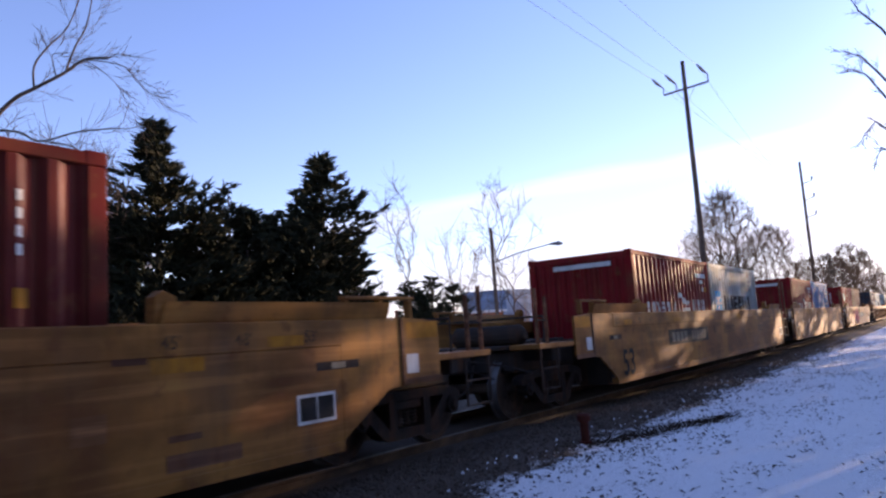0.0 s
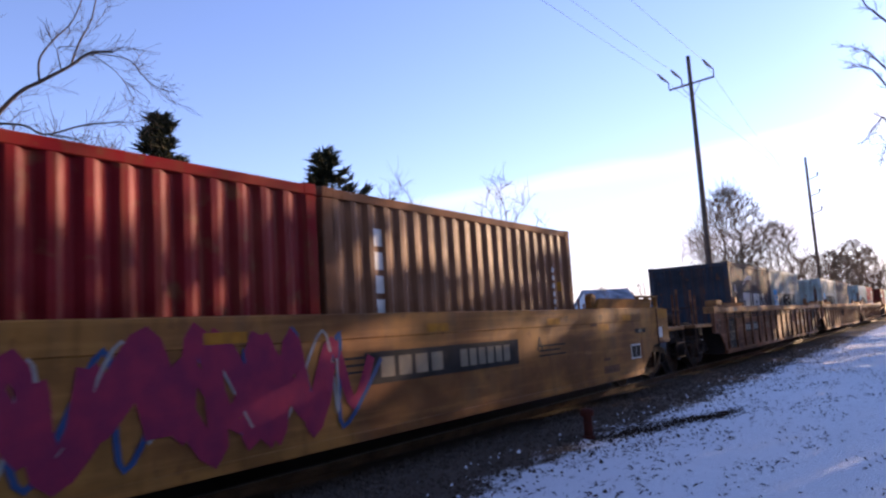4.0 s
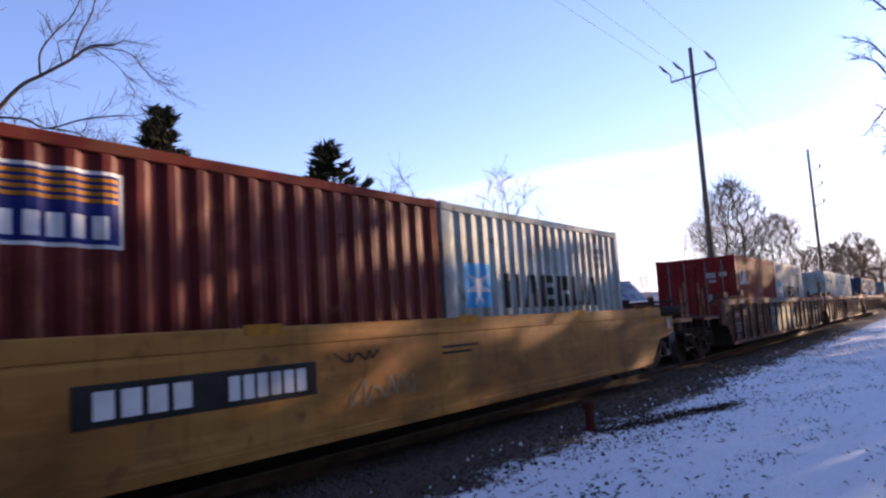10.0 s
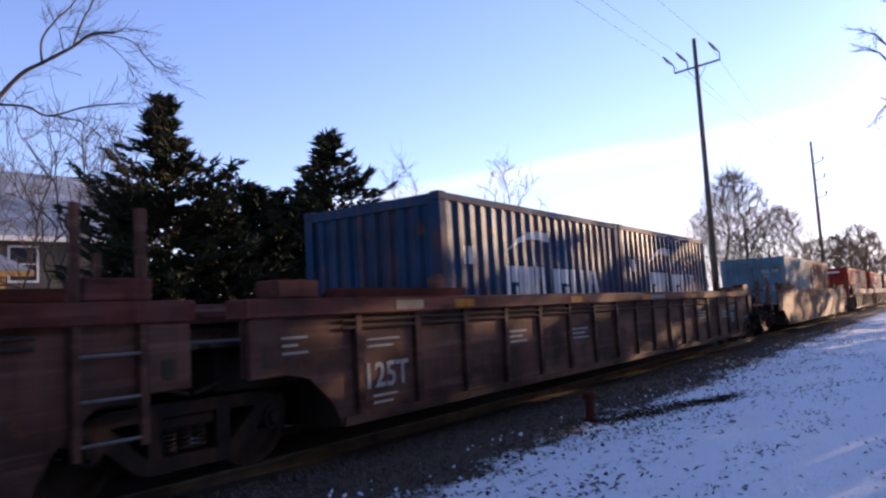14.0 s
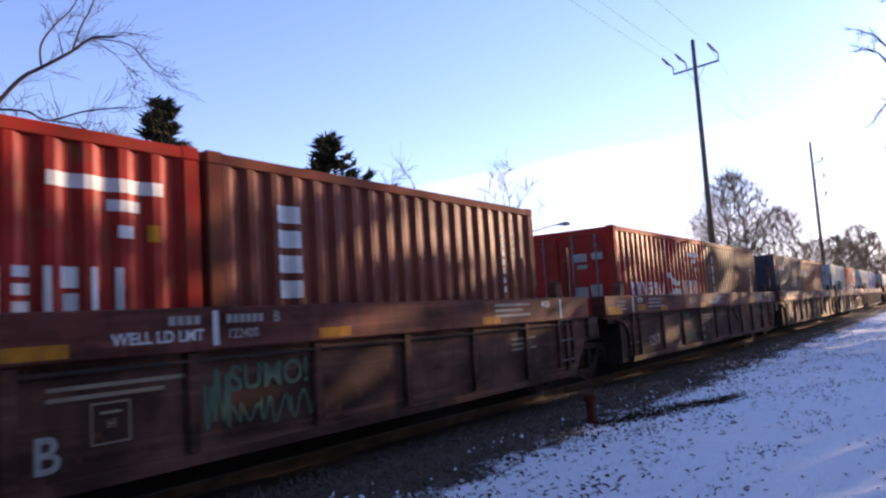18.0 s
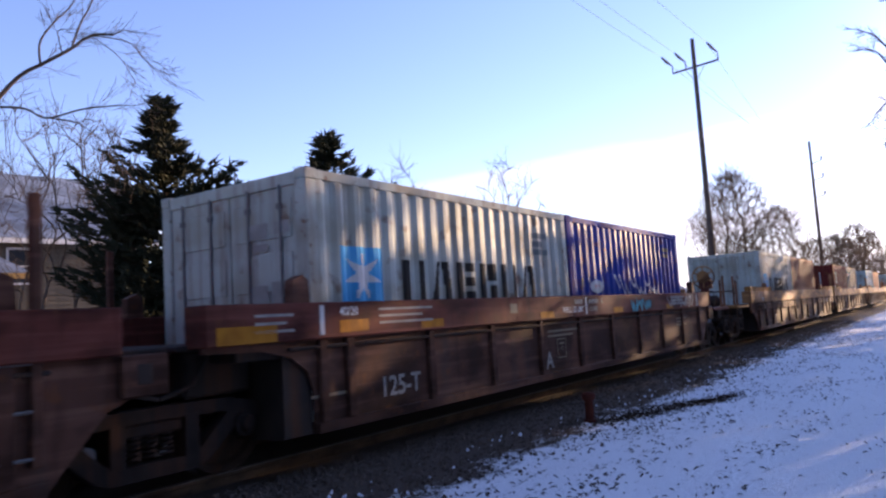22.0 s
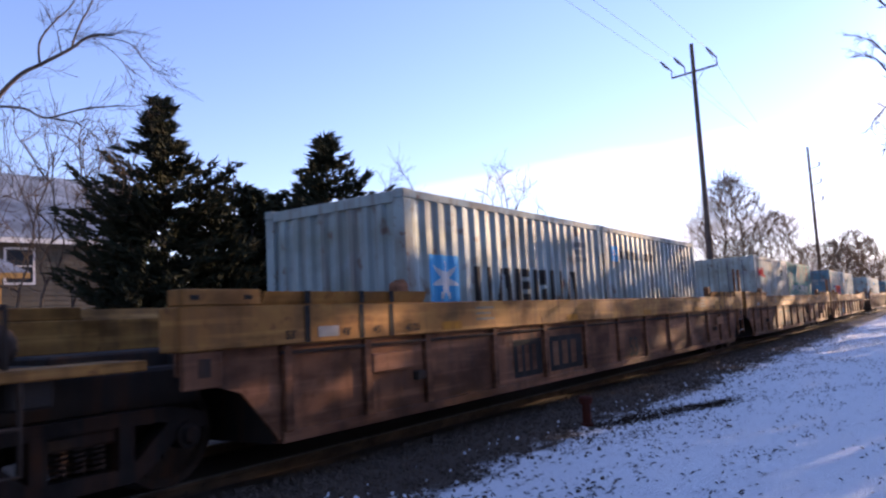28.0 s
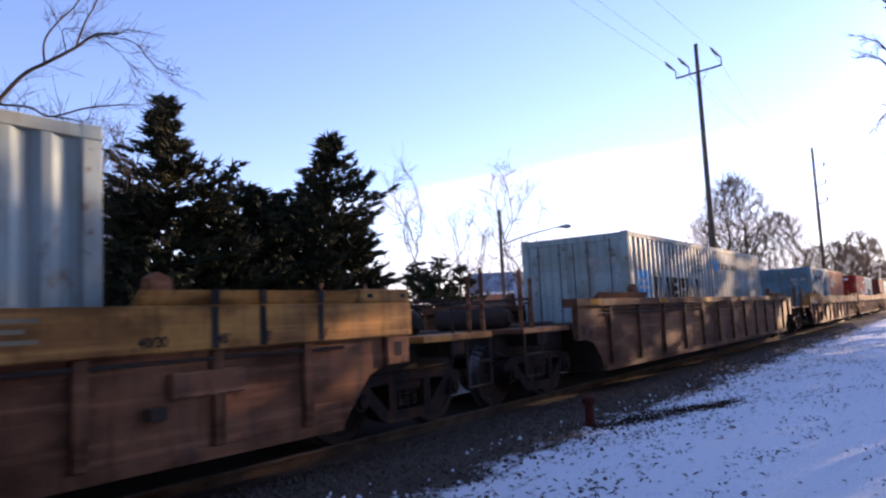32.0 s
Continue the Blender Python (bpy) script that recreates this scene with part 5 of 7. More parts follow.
def hang_cable(car, u, half, top, low):
    """A slack cable hung in a loop on a ribbed wall."""
    w, c, d = -1.481, u - MID, top - low
    pts = curve_through([Vector((c + half * f, w - 0.02 - 0.07 * g, top - d * g)) for f, g in ((-1, 0), (-0.86, 0.45), (-0.55, 0.85), (0, 1.0), (0.5, 0.82), (0.84, 0.42), (1, 0))], 3)
    part("cable", Shape().tube([tuple(p) for p in pts], 0.022, 6), STEEL["black"], car, "slack hanging cable")


def spray(car, kind, material, pts, width=0.02, lift=0.004):
    """A sprayed line through places on a car's wall, rounded at its bends."""
    y, fine = wall_of(kind) - lift, [(p.x - MID, p.y) for p in curve_through([Vector((a, b, 0)) for a, b in pts], 3)]
    v = []
    for k, (a, b) in enumerate(fine):
        p, q = fine[max(k - 1, 0)], fine[min(k + 1, len(fine) - 1)]
        d = Vector((q[0] - p[0], q[1] - p[1]))
        d = Vector((-d.y, d.x)).normalized() * width / 2 if d.length > 1e-6 else Vector((0, width / 2))
        v += [(a + d.x, y - 0.00002 * k, b + d.y), (a - d.x, y - 0.00002 * k, b - d.y)]
    part("graffiti", Shape().add(v, [(2 * k, 2 * k + 1, 2 * k + 3, 2 * k + 2) for k in range(len(fine) - 1)]), material, car, "sprayed line")


RUSTY_LINES = (
    ((13.23, 1.22), (13.44, 1.54), (13.60, 1.30)), ((13.30, 1.38), (13.56, 1.39)), ((13.62, 1.28), (13.66, 1.52), (13.74, 1.38), (13.80, 1.54), (13.84, 1.28)),
    ((14.02, 1.48), (13.91, 1.42), (13.91, 1.32), (14.02, 1.26)), ((14.07, 1.52), (14.05, 1.24)), ((14.06, 1.38), (14.22, 1.52)), ((14.08, 1.38), (14.45, 1.40)),
    ((12.60, 1.32), (12.98, 1.34), (12.98, 1.12), (12.62, 1.07), (12.60, 0.99)), ((12.62, 0.98), (13.04, 0.96), (13.08, 0.80), (12.95, 0.70)),
    ((12.02, 1.16), (12.48, 1.12), (12.36, 0.99), (12.02, 0.96)), ((12.02, 1.40), (12.22, 1.39), (12.20, 1.20)), ((12.47, 0.92), (12.78, 0.88), (12.54, 0.62), (12.47, 0.92)),
    ((12.02, 0.86), (12.20, 0.90), (12.28, 0.74), (12.02, 0.70)), ((13.10, 1.00), (13.20, 1.07), (13.30, 1.00), (13.40, 1.07), (13.50, 0.98), (13.20, 0.94)),
    ((12.95, 0.60), (13.05, 0.70), (13.10, 0.55), (13.25, 0.68), (13.30, 0.50), (13.50, 0.60)), ((13.60, 0.90), (13.72, 1.0), (13.80, 0.86), (13.92, 0.96)),
)

for i, (car, (s0, kind, front, rear, one, two)) in enumerate(zip(CARS, CONSIST)):
    rnd = random.Random(100 + i)
    if kind in ("smooth53", "rusty53"):
        if kind == "smooth53":
            words(car, kind, "53", 0.66, -1.92, 0.42, INK)
            for x, w in ((-2.1, "53'"), (-0.9, "48'"), (-0.25, "45'"), (0.75, "40'"), (11.0, "40'"), (12.4, "45'"), (13.1, "48'"), (13.9, "53'")):
                words(car, kind, w, 0.15, x, 1.36, INK)
            if i != 3:
                a = {2: 0.9, 4: 6.3}.get(i, 5.9)
                mark(car, kind, INK, a, a + 3.2, 0.83, 1.16)
                mark(car, kind, CREAM, a + 0.25, a + 1.45, 0.89, 1.10, 4, 0.25, lift=0.003)
                mark(car, kind, CREAM, a + 1.75, a + 3.0, 0.89, 1.10, 6, 0.25, lift=0.003)
                words(car, kind, "A" if i != 2 else "B", 0.26, a + 3.75, 0.98, INK)
            else:
                words(car, kind, "C", 0.26, 4.55, 0.98, INK)
            stencil(car, kind, INK, 5.75, 1.10, 3, 1.2)
            stencil(car, kind, INK, 10.1, 1.02, 3, 0.9)
            mark(car, kind, STEEL["tan"], 11.70, 11.96, 0.74, 0.94)
            mark(car, kind, WHITE, 13.78, 14.28, 0.61, 0.88)
            mark(car, kind, INK, 13.81, 14.02, 0.64, 0.85, lift=0.003)
            mark(car, kind, INK, 14.04, 14.25, 0.64, 0.85, lift=0.003)
            mark(car, kind, STEEL["rusty"], 12.43, 13.14, 0.44, 0.57)
            mark(car, kind, STEEL["rusty"], 12.45, 12.75, 0.66, 0.71)
            mark(car, kind, REFLECT, 12.32, 12.79, 1.18, 1.29)
            for x0, x1, z in ((11.2, 11.6, 1.38), (12.05, 12.3, 1.38), (12.0, 12.28, 1.26), (13.0, 13.25, 1.44)):
                mark(car, kind, STEEL["rusty"], x0, x1, z, z + 0.07)
        if front == "joint":
            lettering("125 T", 0.24, -9.22, -1.504, 1.26, WHITE, car)
        for e, link in ((-1, front), (1, rear)):
            def patch_at(a, b, z0, z1, y, m, text):
                part("marking", flat([(*sorted((e * a, e * b)), z0, z1)], y), m, car, text)
            if link == "coupled" and kind == "rusty53":
                patch_at(9.38, 9.92, 1.02, 1.40, -1.551, STEEL["tan"], "faded stencil panel")
                patch_at(8.02, 8.50, 0.94, 1.01, -1.551, STEEL["black"], "dark lashing slot")
                patch_at(8.86, 9.06, 1.22, 1.42, -1.551, CREAM, "small pale placard")
            elif link == "coupled":
                patch_at(9.36, 9.96, 1.33, 1.51, -1.551, REFLECT, "yellow reflective sheet")
                patch_at(9.34, 9.56, 0.95, 1.16, -1.551, WHITE, "small white placard")
                patch_at(7.95, 8.55, 1.08, 1.16, -1.551, STEEL["black"], "dark lashing slot")
                patch_at(8.15, 8.35, 1.09, 1.15, -1.554, CREAM, "worn latch in the slot")
            elif e < 0:
                patch_at(8.32, 8.57, 1.22, 1.46, -1.503, REFLECT, "yellow reflective square")
                patch_at(8.32, 8.46, 0.97, 1.13, -1.503, WHITE, "small white placard")
            else:
                patch_at(8.36, 8.60, 1.28, 1.50, -1.503, REFLECT, "yellow reflective square")
                patch_at(8.36, 8.60, 0.94, 1.16, -1.503, STEEL["tan"], "faded yellow square")
        if i == 4:
            for k in range(5):
                tag(car, kind, (PLUM, PLUM, CHALK, PLUM, COBALT)[k], 400 + k, 2.0 + 0.25 * k, 5.6 + 0.2 * k, 0.45, 1.45, (0.20, 0.15, 0.03, 0.12, 0.05)[k], 7)
        if kind == "rusty53":
            for pts in RUSTY_LINES:
                spray(car, kind, CREAM, pts, 0.020)
            spray(car, kind, INK, [(12.55, 1.0), (12.95, 0.98), (12.9, 0.75)], 0.05)
            mark(car, kind, INK, 7.9, 10.4, 0.95, 1.22, 1)
            mark(car, kind, CREAM, 8.0, 10.2, 0.98, 1.18, 4, 0.3, lift=0.003)
            mark(car, kind, REFLECT, 14.14, 15.06, 1.06, 1.17, lift=0.012)
            for x in (0.4, 3.0):
                tag(car, kind, CREAM, 520 + int(x), x, x + 2.0, 0.5, 1.15, 0.018, 6)
    elif kind in ("ribbed53", "dark53"):
        c = CREAM if kind == "ribbed53" else CHALK
        if kind == "ribbed53":
            mark(car, kind, INK, -1.9, -1.05, 0.42, 1.22)
        words(car, kind, "125T", 0.36, -1.90, 0.62, c, lift=0.005)
        stencil(car, kind, c, -1.82, 1.10, 2, 0.55)
        stencil(car, kind, c, -1.75, 0.52, 2, 0.4)
        stencil(car, kind, c, -3.25, 1.18, 3, 0.6)
        for x in (1.0, 3.1, 10.2, 12.3) if i != 7 else (1.0, 3.1):
            stencil(car, kind, c, x, 0.95 + 0.1 * rnd.random(), 3, 0.62, 0.03)
        if i != 7:
            mark(car, kind, INK, 12.95, 13.80, 0.45, 1.24)
            words(car, kind, "53", 0.34, 13.2, 0.72, c, lift=0.005)
            stencil(car, kind, c, 13.15, 1.12, 2, 0.6, 0.03)
        mark(car, kind, c, 6.7, 7.6, 1.42, 1.50, 6, 0.3, True)
        mark(car, kind, CREAM, -1.4, -0.9, 1.41, 1.51, 1, 0.2, True)
        if i == 5:
            mark(car, kind, INK, 0.1, 1.0, 0.80, 1.05)
            mark(car, kind, INK, 1.15, 2.0, 0.80, 1.05)
            mark(car, kind, CHALK, 0.25, 0.95, 0.84, 1.01, 4, 0.25, lift=0.004)
            mark(car, kind, CHALK, 1.2, 1.95, 0.84, 1.01, 6, 0.25, lift=0.004)
            words(car, kind, "MIL", 0.27, 9.16, 0.76, CHALK, lift=0.004)
            words(car, kind, "DUEJ", 0.27, 10.06, 0.75, CHALK, lift=0.004)
        elif i == 7:
            for k in range(7):
                tag(car, kind, CREAM, 60 + k, 1.4 + 1.03 * k, 2.15 + 1.03 * k, 0.55, 1.15, 0.018, 3)
            mark(car, kind, INK, 9.22, 9.92, 0.88, 1.13)
            mark(car, kind, INK, 10.12, 10.86, 0.88, 1.13)
            mark(car, kind, CREAM, 9.36, 9.84, 0.92, 1.09, 4, 0.3, lift=0.003)
            mark(car, kind, CREAM, 10.2, 10.8, 0.92, 1.09, 6, 0.3, lift=0.003)
            stroke(car, CREAM, [(9.23, 0.86), (9.56, 0.80), (9.40, 0.60), (9.31, 0.42)])
            lobe(car, CREAM, 9.72, 0.66, 0.16, 0.19, 0.005, 0.026)
            stroke(car, CREAM, [(10.22, 0.72), (10.36, 0.74)])
            stroke(car, CREAM, [(10.31, 0.73), (10.19, 0.40)])
            stroke(car, CREAM, [(10.40, 0.56), (10.52, 0.86)])
            stroke(car, CREAM, [(10.43, 0.77), (10.86, 0.70)])
            stroke(car, CREAM, [(10.60, 0.82), (10.87, 0.52)])
            lobe(car, CREAM, 13.34, 0.86, 0.13, 0.20, 0.004, 0.02)
            lobe(car, CREAM, 13.33, 0.80, 0.06, 0.09, 0.005, 0.018)
            stroke(car, CREAM, [(13.48, 1.06), (13.60, 0.86), (13.76, 1.10), (13.58, 0.60)], 0.02)
            stroke(car, CREAM, [(13.24, 0.62), (13.40, 0.58), (13.28, 0.52)], 0.02)
        elif i == 9:
            for k, u0 in enumerate((3.07, 4.06, 5.05, 6.04, 7.03)):
                mark(car, kind, MURAL, u0, u0 + 0.82 if k < 4 else u0 + 0.66, 0.42, 1.25, lift=0.0005)
            mark(car, kind, MURAL, 3.12, 6.82, 1.395, 1.54, on_beam=True)
            for k in range(5):
                spray(car, kind, COBALT, [(3.2 + 0.7 * k, 1.40), (3.42 + 0.7 * k, 1.52), (3.66 + 0.7 * k, 1.50), (3.86 + 0.7 * k, 1.40)], 0.03, 0.082)
            for k, u0 in enumerate((3.12, 4.11, 5.10, 6.09, 7.03)):
                m = 0.5 * (k % 2)
                lobe(car, COBALT, u0 + 0.38, 0.66, 0.36, 0.24, 0.002)
                lobe(car, SAGE, u0 + 0.34 + 0.2 * m, 1.04, 0.29, 0.22, 0.004)
                lobe(car, SAGE, u0 + 0.42 - 0.2 * m, 0.66, 0.33, 0.22 + 0.04 * m, 0.0042)
                lobe(car, CHALK, u0 + 0.34 + 0.2 * m, 1.04, 0.33, 0.25, 0.006, 0.022)
                lobe(car, CHALK, u0 + 0.42 - 0.2 * m, 0.66, 0.37, 0.26 + 0.04 * m, 0.0064, 0.022)
                for a, b in ((0.2, 1.06), (0.5, 1.02), (0.34, 0.64), (0.56, 0.70)):
                    lobe(car, COBALT, u0 + a, b, 0.08, 0.06, 0.0068)
                lobe(car, CREAM, u0 + 0.12, 0.85, 0.14, 0.06, 0.0072)
        elif kind == "ribbed53":
            tag(car, kind, CREAM, 80 + i, 8.3, 9.0, 0.6, 1.0, 0.02, 3)
        if i in (6, 10):
            part("cable", Shape().tube([(-2.05, wall_of(kind) - 0.03, 1.34), (-1.72, wall_of(kind) - 0.09, 1.0), (-1.57, wall_of(kind) - 0.12, 0.88), (-1.42, wall_of(kind) - 0.10, 0.94), (-1.0, wall_of(kind) - 0.03, 1.34)], 0.024, 6),
                 STEEL["black"], car, "slack hanging cable")
    elif kind == "deep40":
        for x in (-0.22, 5.88, 12.2):
            mark(car, kind, WHITE, x, x + 0.06, 1.21, 1.49, 1, 0, True)
        words(car, kind, "WELL LD LMT", 0.125, 5.02, 1.26, WHITE, True)
        mark(car, kind, CHALK, 5.48, 5.78, 1.385, 1.455, 4, 0.25, True)
        mark(car, kind, CHALK, 6.02, 6.42, 1.385, 1.455, 6, 0.25, True)
        words(car, kind, "122400", 0.11, 6.02, 1.26, CHALK, True)
        words(car, kind, "BCDEA"[(i - 13) % 5], 0.13, 6.52, 1.38, CHALK, True)
        words(car, kind, "40/20", 0.12, 0.05, 1.385, WHITE, True)
        words(car, kind, "40/20", 0.12, 11.6, 1.385, WHITE, True)
        mark(car, kind, REFLECT, 0.05, 0.48, 1.22, 1.34, 1, 0, True)
        stencil(car, kind, CHALK, 0.65, 1.42, 3, 0.95, 0.025, True)
        stencil(car, kind, CHALK, 10.3, 1.42, 3, 0.95, 0.03, True)
        stencil(car, kind, CHALK, -1.0, 1.40, 3, 0.45, 0.025, True)
        mark(car, kind, CREAM, 3.4, 3.6, 1.30, 1.43, 1, 0, True)
        mark(car, kind, REFLECT, -1.4, -0.75, 1.18, 1.33, 1, 0, True)
        words(car, kind, "125-T", 0.29, 0.70, 0.52, CHALK)
        words(car, kind, "BCDEA"[(i - 13) % 5], 0.34, 4.5, 0.46, CHALK)
        stencil(car, kind, CREAM, 4.6, 0.98, 2, 1.1, 0.03)
        stencil(car, kind, CREAM, 10.8, 0.95, 3, 0.7, 0.03)
        stencil(car, kind, CREAM, -0.3, 0.62, 1, 0.55, 0.03)
        for y0 in (0.58, 0.86):
            mark(car, kind, CREAM, 4.90, 5.20, y0, y0 + 0.014)
        for x0 in (4.90, 5.186):
            mark(car, kind, CREAM, x0, x0 + 0.014, 0.594, 0.86)
        words(car, kind, "H", 0.09, 5.02, 0.69, CREAM)
        mark(car, kind, CREAM, 4.97, 5.13, 0.79, 0.81)
        if i == 13:
            tag(car, kind, MOSS, 131, 5.85, 6.1, 0.5, 1.05, 0.035, 4)
            words(car, kind, "SUMO!", 0.30, 6.08, 0.82, MOSS, lift=0.004)
            tag(car, kind, MOSS, 133, 6.1, 7.0, 0.5, 0.76, 0.022, 8)
            tag(car, kind, CHALK, 134, 1.3, 2.6, 1.22, 1.48, 0.04, 7, True)
        elif i == 14:
            hang_cable(car, 7.85, 0.30, 1.10, 0.74)
            words(car, kind, "ICE", 0.34, 3.05, 0.82, MOSS, lift=0.004)
            words(car, kind, "NHD!", 0.34, 3.05, 0.48, MOSS, lift=0.004)
            tag(car, kind, CHALK, 143, 10.0, 11.0, 1.2, 1.48, 0.06, 6, True)
        elif i == 15:
            tag(car, kind, CREAM, 151, 2.85, 4.05, 0.75, 1.12, 0.035, 7)
            tag(car, kind, CREAM, 152, 2.85, 4.05, 0.45, 0.8, 0.03, 7)
            tag(car, kind, MOSS, 153, 6.0, 6.8, 0.5, 1.1, 0.04, 5)
            tag(car, kind, AQUA, 154, 10.0, 10.7, 1.24, 1.46, 0.08, 5, True)
        elif i == 16:
            tag(car, kind, CREAM, 161, 1.72, 2.6, 0.75, 1.12, 0.026, 10)
            tag(car, kind, CREAM, 162, 1.8, 2.55, 0.5, 0.85, 0.026, 9)
            tag(car, kind, CREAM, 163, 7.4, 8.2, 0.5, 1.0, 0.04, 5)
        elif i == 17:
            tag(car, kind, AQUA, 171, 7.9, 9.05, 1.2, 1.45, 0.05, 8, True)
            tag(car, kind, CHALK, 172, 10.1, 11.9, 1.2, 1.46, 0.045, 9, True)
    elif kind == "deep53":
        dark = i < 21
        if dark:
            # the first three of these cars have dark brown sides and tan top beams
            for piece in car.children:
                kind_of = piece.name.split(".")[0]
                if kind_of in ("side_wall", "side_rib", "bottom_sill", "top_beam"):
                    piece.material_slots[0].link = "OBJECT"
                    piece.material_slots[0].material = STEEL["tan" if kind_of == "top_beam" else "dark"]
        if i == 18:
            for z, r in ((1.085, 0.020), (1.02, 0.016), (0.955, 0.020)):
                part("brake_pipe", Shape().tube([(-9.0, -1.574, z), (-3.0, -1.576, z - 0.008), (3.0, -1.574, z), (8.3, -1.576, z - 0.004)], r, 8), STEEL["rusty"], car, "long rusty brake pipe")
            for rx in (-8.3, -4.86, -0.69, 3.47, 7.25):
                part("pipe_clamp", Shape().box(rx - 0.025, rx + 0.025, -1.60, -1.52, 0.92, 1.12, 0.004), STEEL["black"], car)
        for x in (0.95, 11.1):
            stencil(car, kind, CREAM, x, 1.42, 3, 0.45, 0.03, True)
        if i >= 21:
            for x, w in ((-2.26, "53'"), (-1.52, "48'"), (-1.05, "45'"), (-0.50, "40/20"), (12.25, "40/20"), (12.95, "45'"), (13.4, "48'"), (14.1, "53'")):
                words(car, kind, w, 0.11, x, 1.21, INK, True)
            for x in (-2.02, -1.26, -0.78, 12.9, 13.4, 14.1):
                mark(car, kind, INK, x, x + 0.07, 1.17, 1.51, 1, 0, True)
                part("strap", kept(("strap", x), lambda: Shape().box(x - MID, x + 0.07 - MID, -1.573, -1.565, 1.525, 1.645).mesh("strap", INK)), None, car, "black band on the guide plate")
        mark(car, kind, CHALK, -1.85, -1.57, 1.21, 1.31, 1, 0, True)
        if i == 22:
            words(car, kind, "52 900 LBS MAX GROSS WT FOR 20 FT CONTAINER", 0.105, 2.2, 1.31, INK, True)
        if dark:
            words(car, kind, "125", 0.36, -1.75, 0.50, INK)
        for e in (-1, 1):
            for a0 in (8.72, 9.26):
                part("lashing_hole", kept(("hole", e, a0), lambda: flat([(*sorted((e * a0, e * (a0 + 0.09))), 1.57, 1.61)], -1.553).mesh("lashing_hole", INK)), None, car, "dark round hole")
        if i >= 21:
            # a box and a bracket on the wall near each end
            for e in (-1, 1):
                part("side_box", kept(("sidebox", e), lambda: Shape().box(*sorted((e * 6.45, e * 7.15)), -1.54, -1.44, 0.80, 1.0, 0.012).mesh("side_box", STEEL["brown"])), None, car, "steel box on the side wall")
                part("bracket", kept(("sidebracket", e), lambda: Shape().box(*sorted((e * 6.25, e * 6.4)), -1.55, -1.44, 0.66, 0.76, 0.01).mesh("bracket", STEEL["black"])), None, car)
        if i == 23:
            for a in (0.55, 1.95, 4.78, 7.75):
                words(car, kind, "SOGE", 0.27, a, 0.80, CREAM, lift=0.004)
            mark(car, kind, INK, 0.36, 1.62, 0.42, 0.74)
            mark(car, kind, INK, 1.86, 3.06, 0.42, 0.74)
            mark(car, kind, STEEL["rusty"], 0.75, 1.5, 0.48, 0.68, 4, 0.35, lift=0.003)
            mark(car, kind, CHALK, 1.96, 2.92, 0.48, 0.68, 6, 0.3, lift=0.003)
            words(car, kind, "52 900 LBS MAX GROSS WT FOR 20 FT CONTAINER", 0.105, 2.45, 1.32, INK, True)
            words(car, kind, "A", 0.22, 0.0, 0.78, INK, lift=0.08)
        if i in (21, 22):
            for a, b in ((1.98, 2.82), (3.08, 4.24)):
                mark(car, kind, INK, a, b, 0.45, 0.97)
                mark(car, kind, STEEL["rusty"], a + 0.1, b - 0.1, 0.53, 0.89, 3, 0.4, lift=0.003)
            words(car, kind, "53", 0.5, 6.36, 0.44, INK, lift=0.004)
        if i == 20:
            mark(car, kind, WHITE, 12.4, 13.0, 0.55, 0.85)
            mark(car, kind, STEEL["brown"], 12.44, 12.96, 0.59, 0.81, lift=0.003)
        if i == 22:
            hang_cable(car, 7.98, 0.22, 1.10, 0.72)
    elif kind == "plain53":
        stencil(car, kind, INK, -1.6, 0.9, 2, 0.4)
    else:
        words(car, kind, "40", 0.44, -0.55, 0.62, INK)
        mark(car, kind, INK, 1.15, 3.45, 0.76, 1.06)
        mark(car, kind, WHITE, 1.3, 2.15, 0.81, 1.01, 4, 0.25, lift=0.003)
        mark(car, kind, WHITE, 2.45, 3.35, 0.81, 1.01, 6, 0.25, lift=0.003)
        tag(car, kind, CREAM, 800, 3.9, 5.0, 0.55, 0.85, 0.025, 5)
        tag(car, kind, INK, 801, 3.75, 4.4, 1.0, 1.14, 0.02, 4)
        mark(car, kind, WHITE, -0.1, -0.05, 1.08, 1.2)
        for e in (-1, 1):
            def patch_at(a, b, z0, z1, m, text, lift=0.0):
                part("marking", flat([(*sorted((e * a, e * b)), z0, z1)], -1.549 - lift), m, car, text)
            patch_at(6.55, 7.47, 1.10, 1.21, REFLECT, "yellow reflective sheet")
            patch_at(7.65, 7.84, 0.97, 1.17, CHALK, "small pale placard")
            patch_at(7.50, 7.55, 0.84, 1.22, STEEL["rusty"], "rusty end frame")
            patch_at(7.56, 8.0, 0.90, 0.93, STEEL["rusty"], "rusty lower edge")
            patch_at(7.88, 8.0, 0.98, 1.10, STEEL["rusty"], "dark recess in the end")
            patch_at(6.02, 6.05, 0.34, 1.20, STEEL["tan"], "weld seam")
        stencil(car, kind, INK, 5.5, 1.05, 2, 0.8, 0.03)


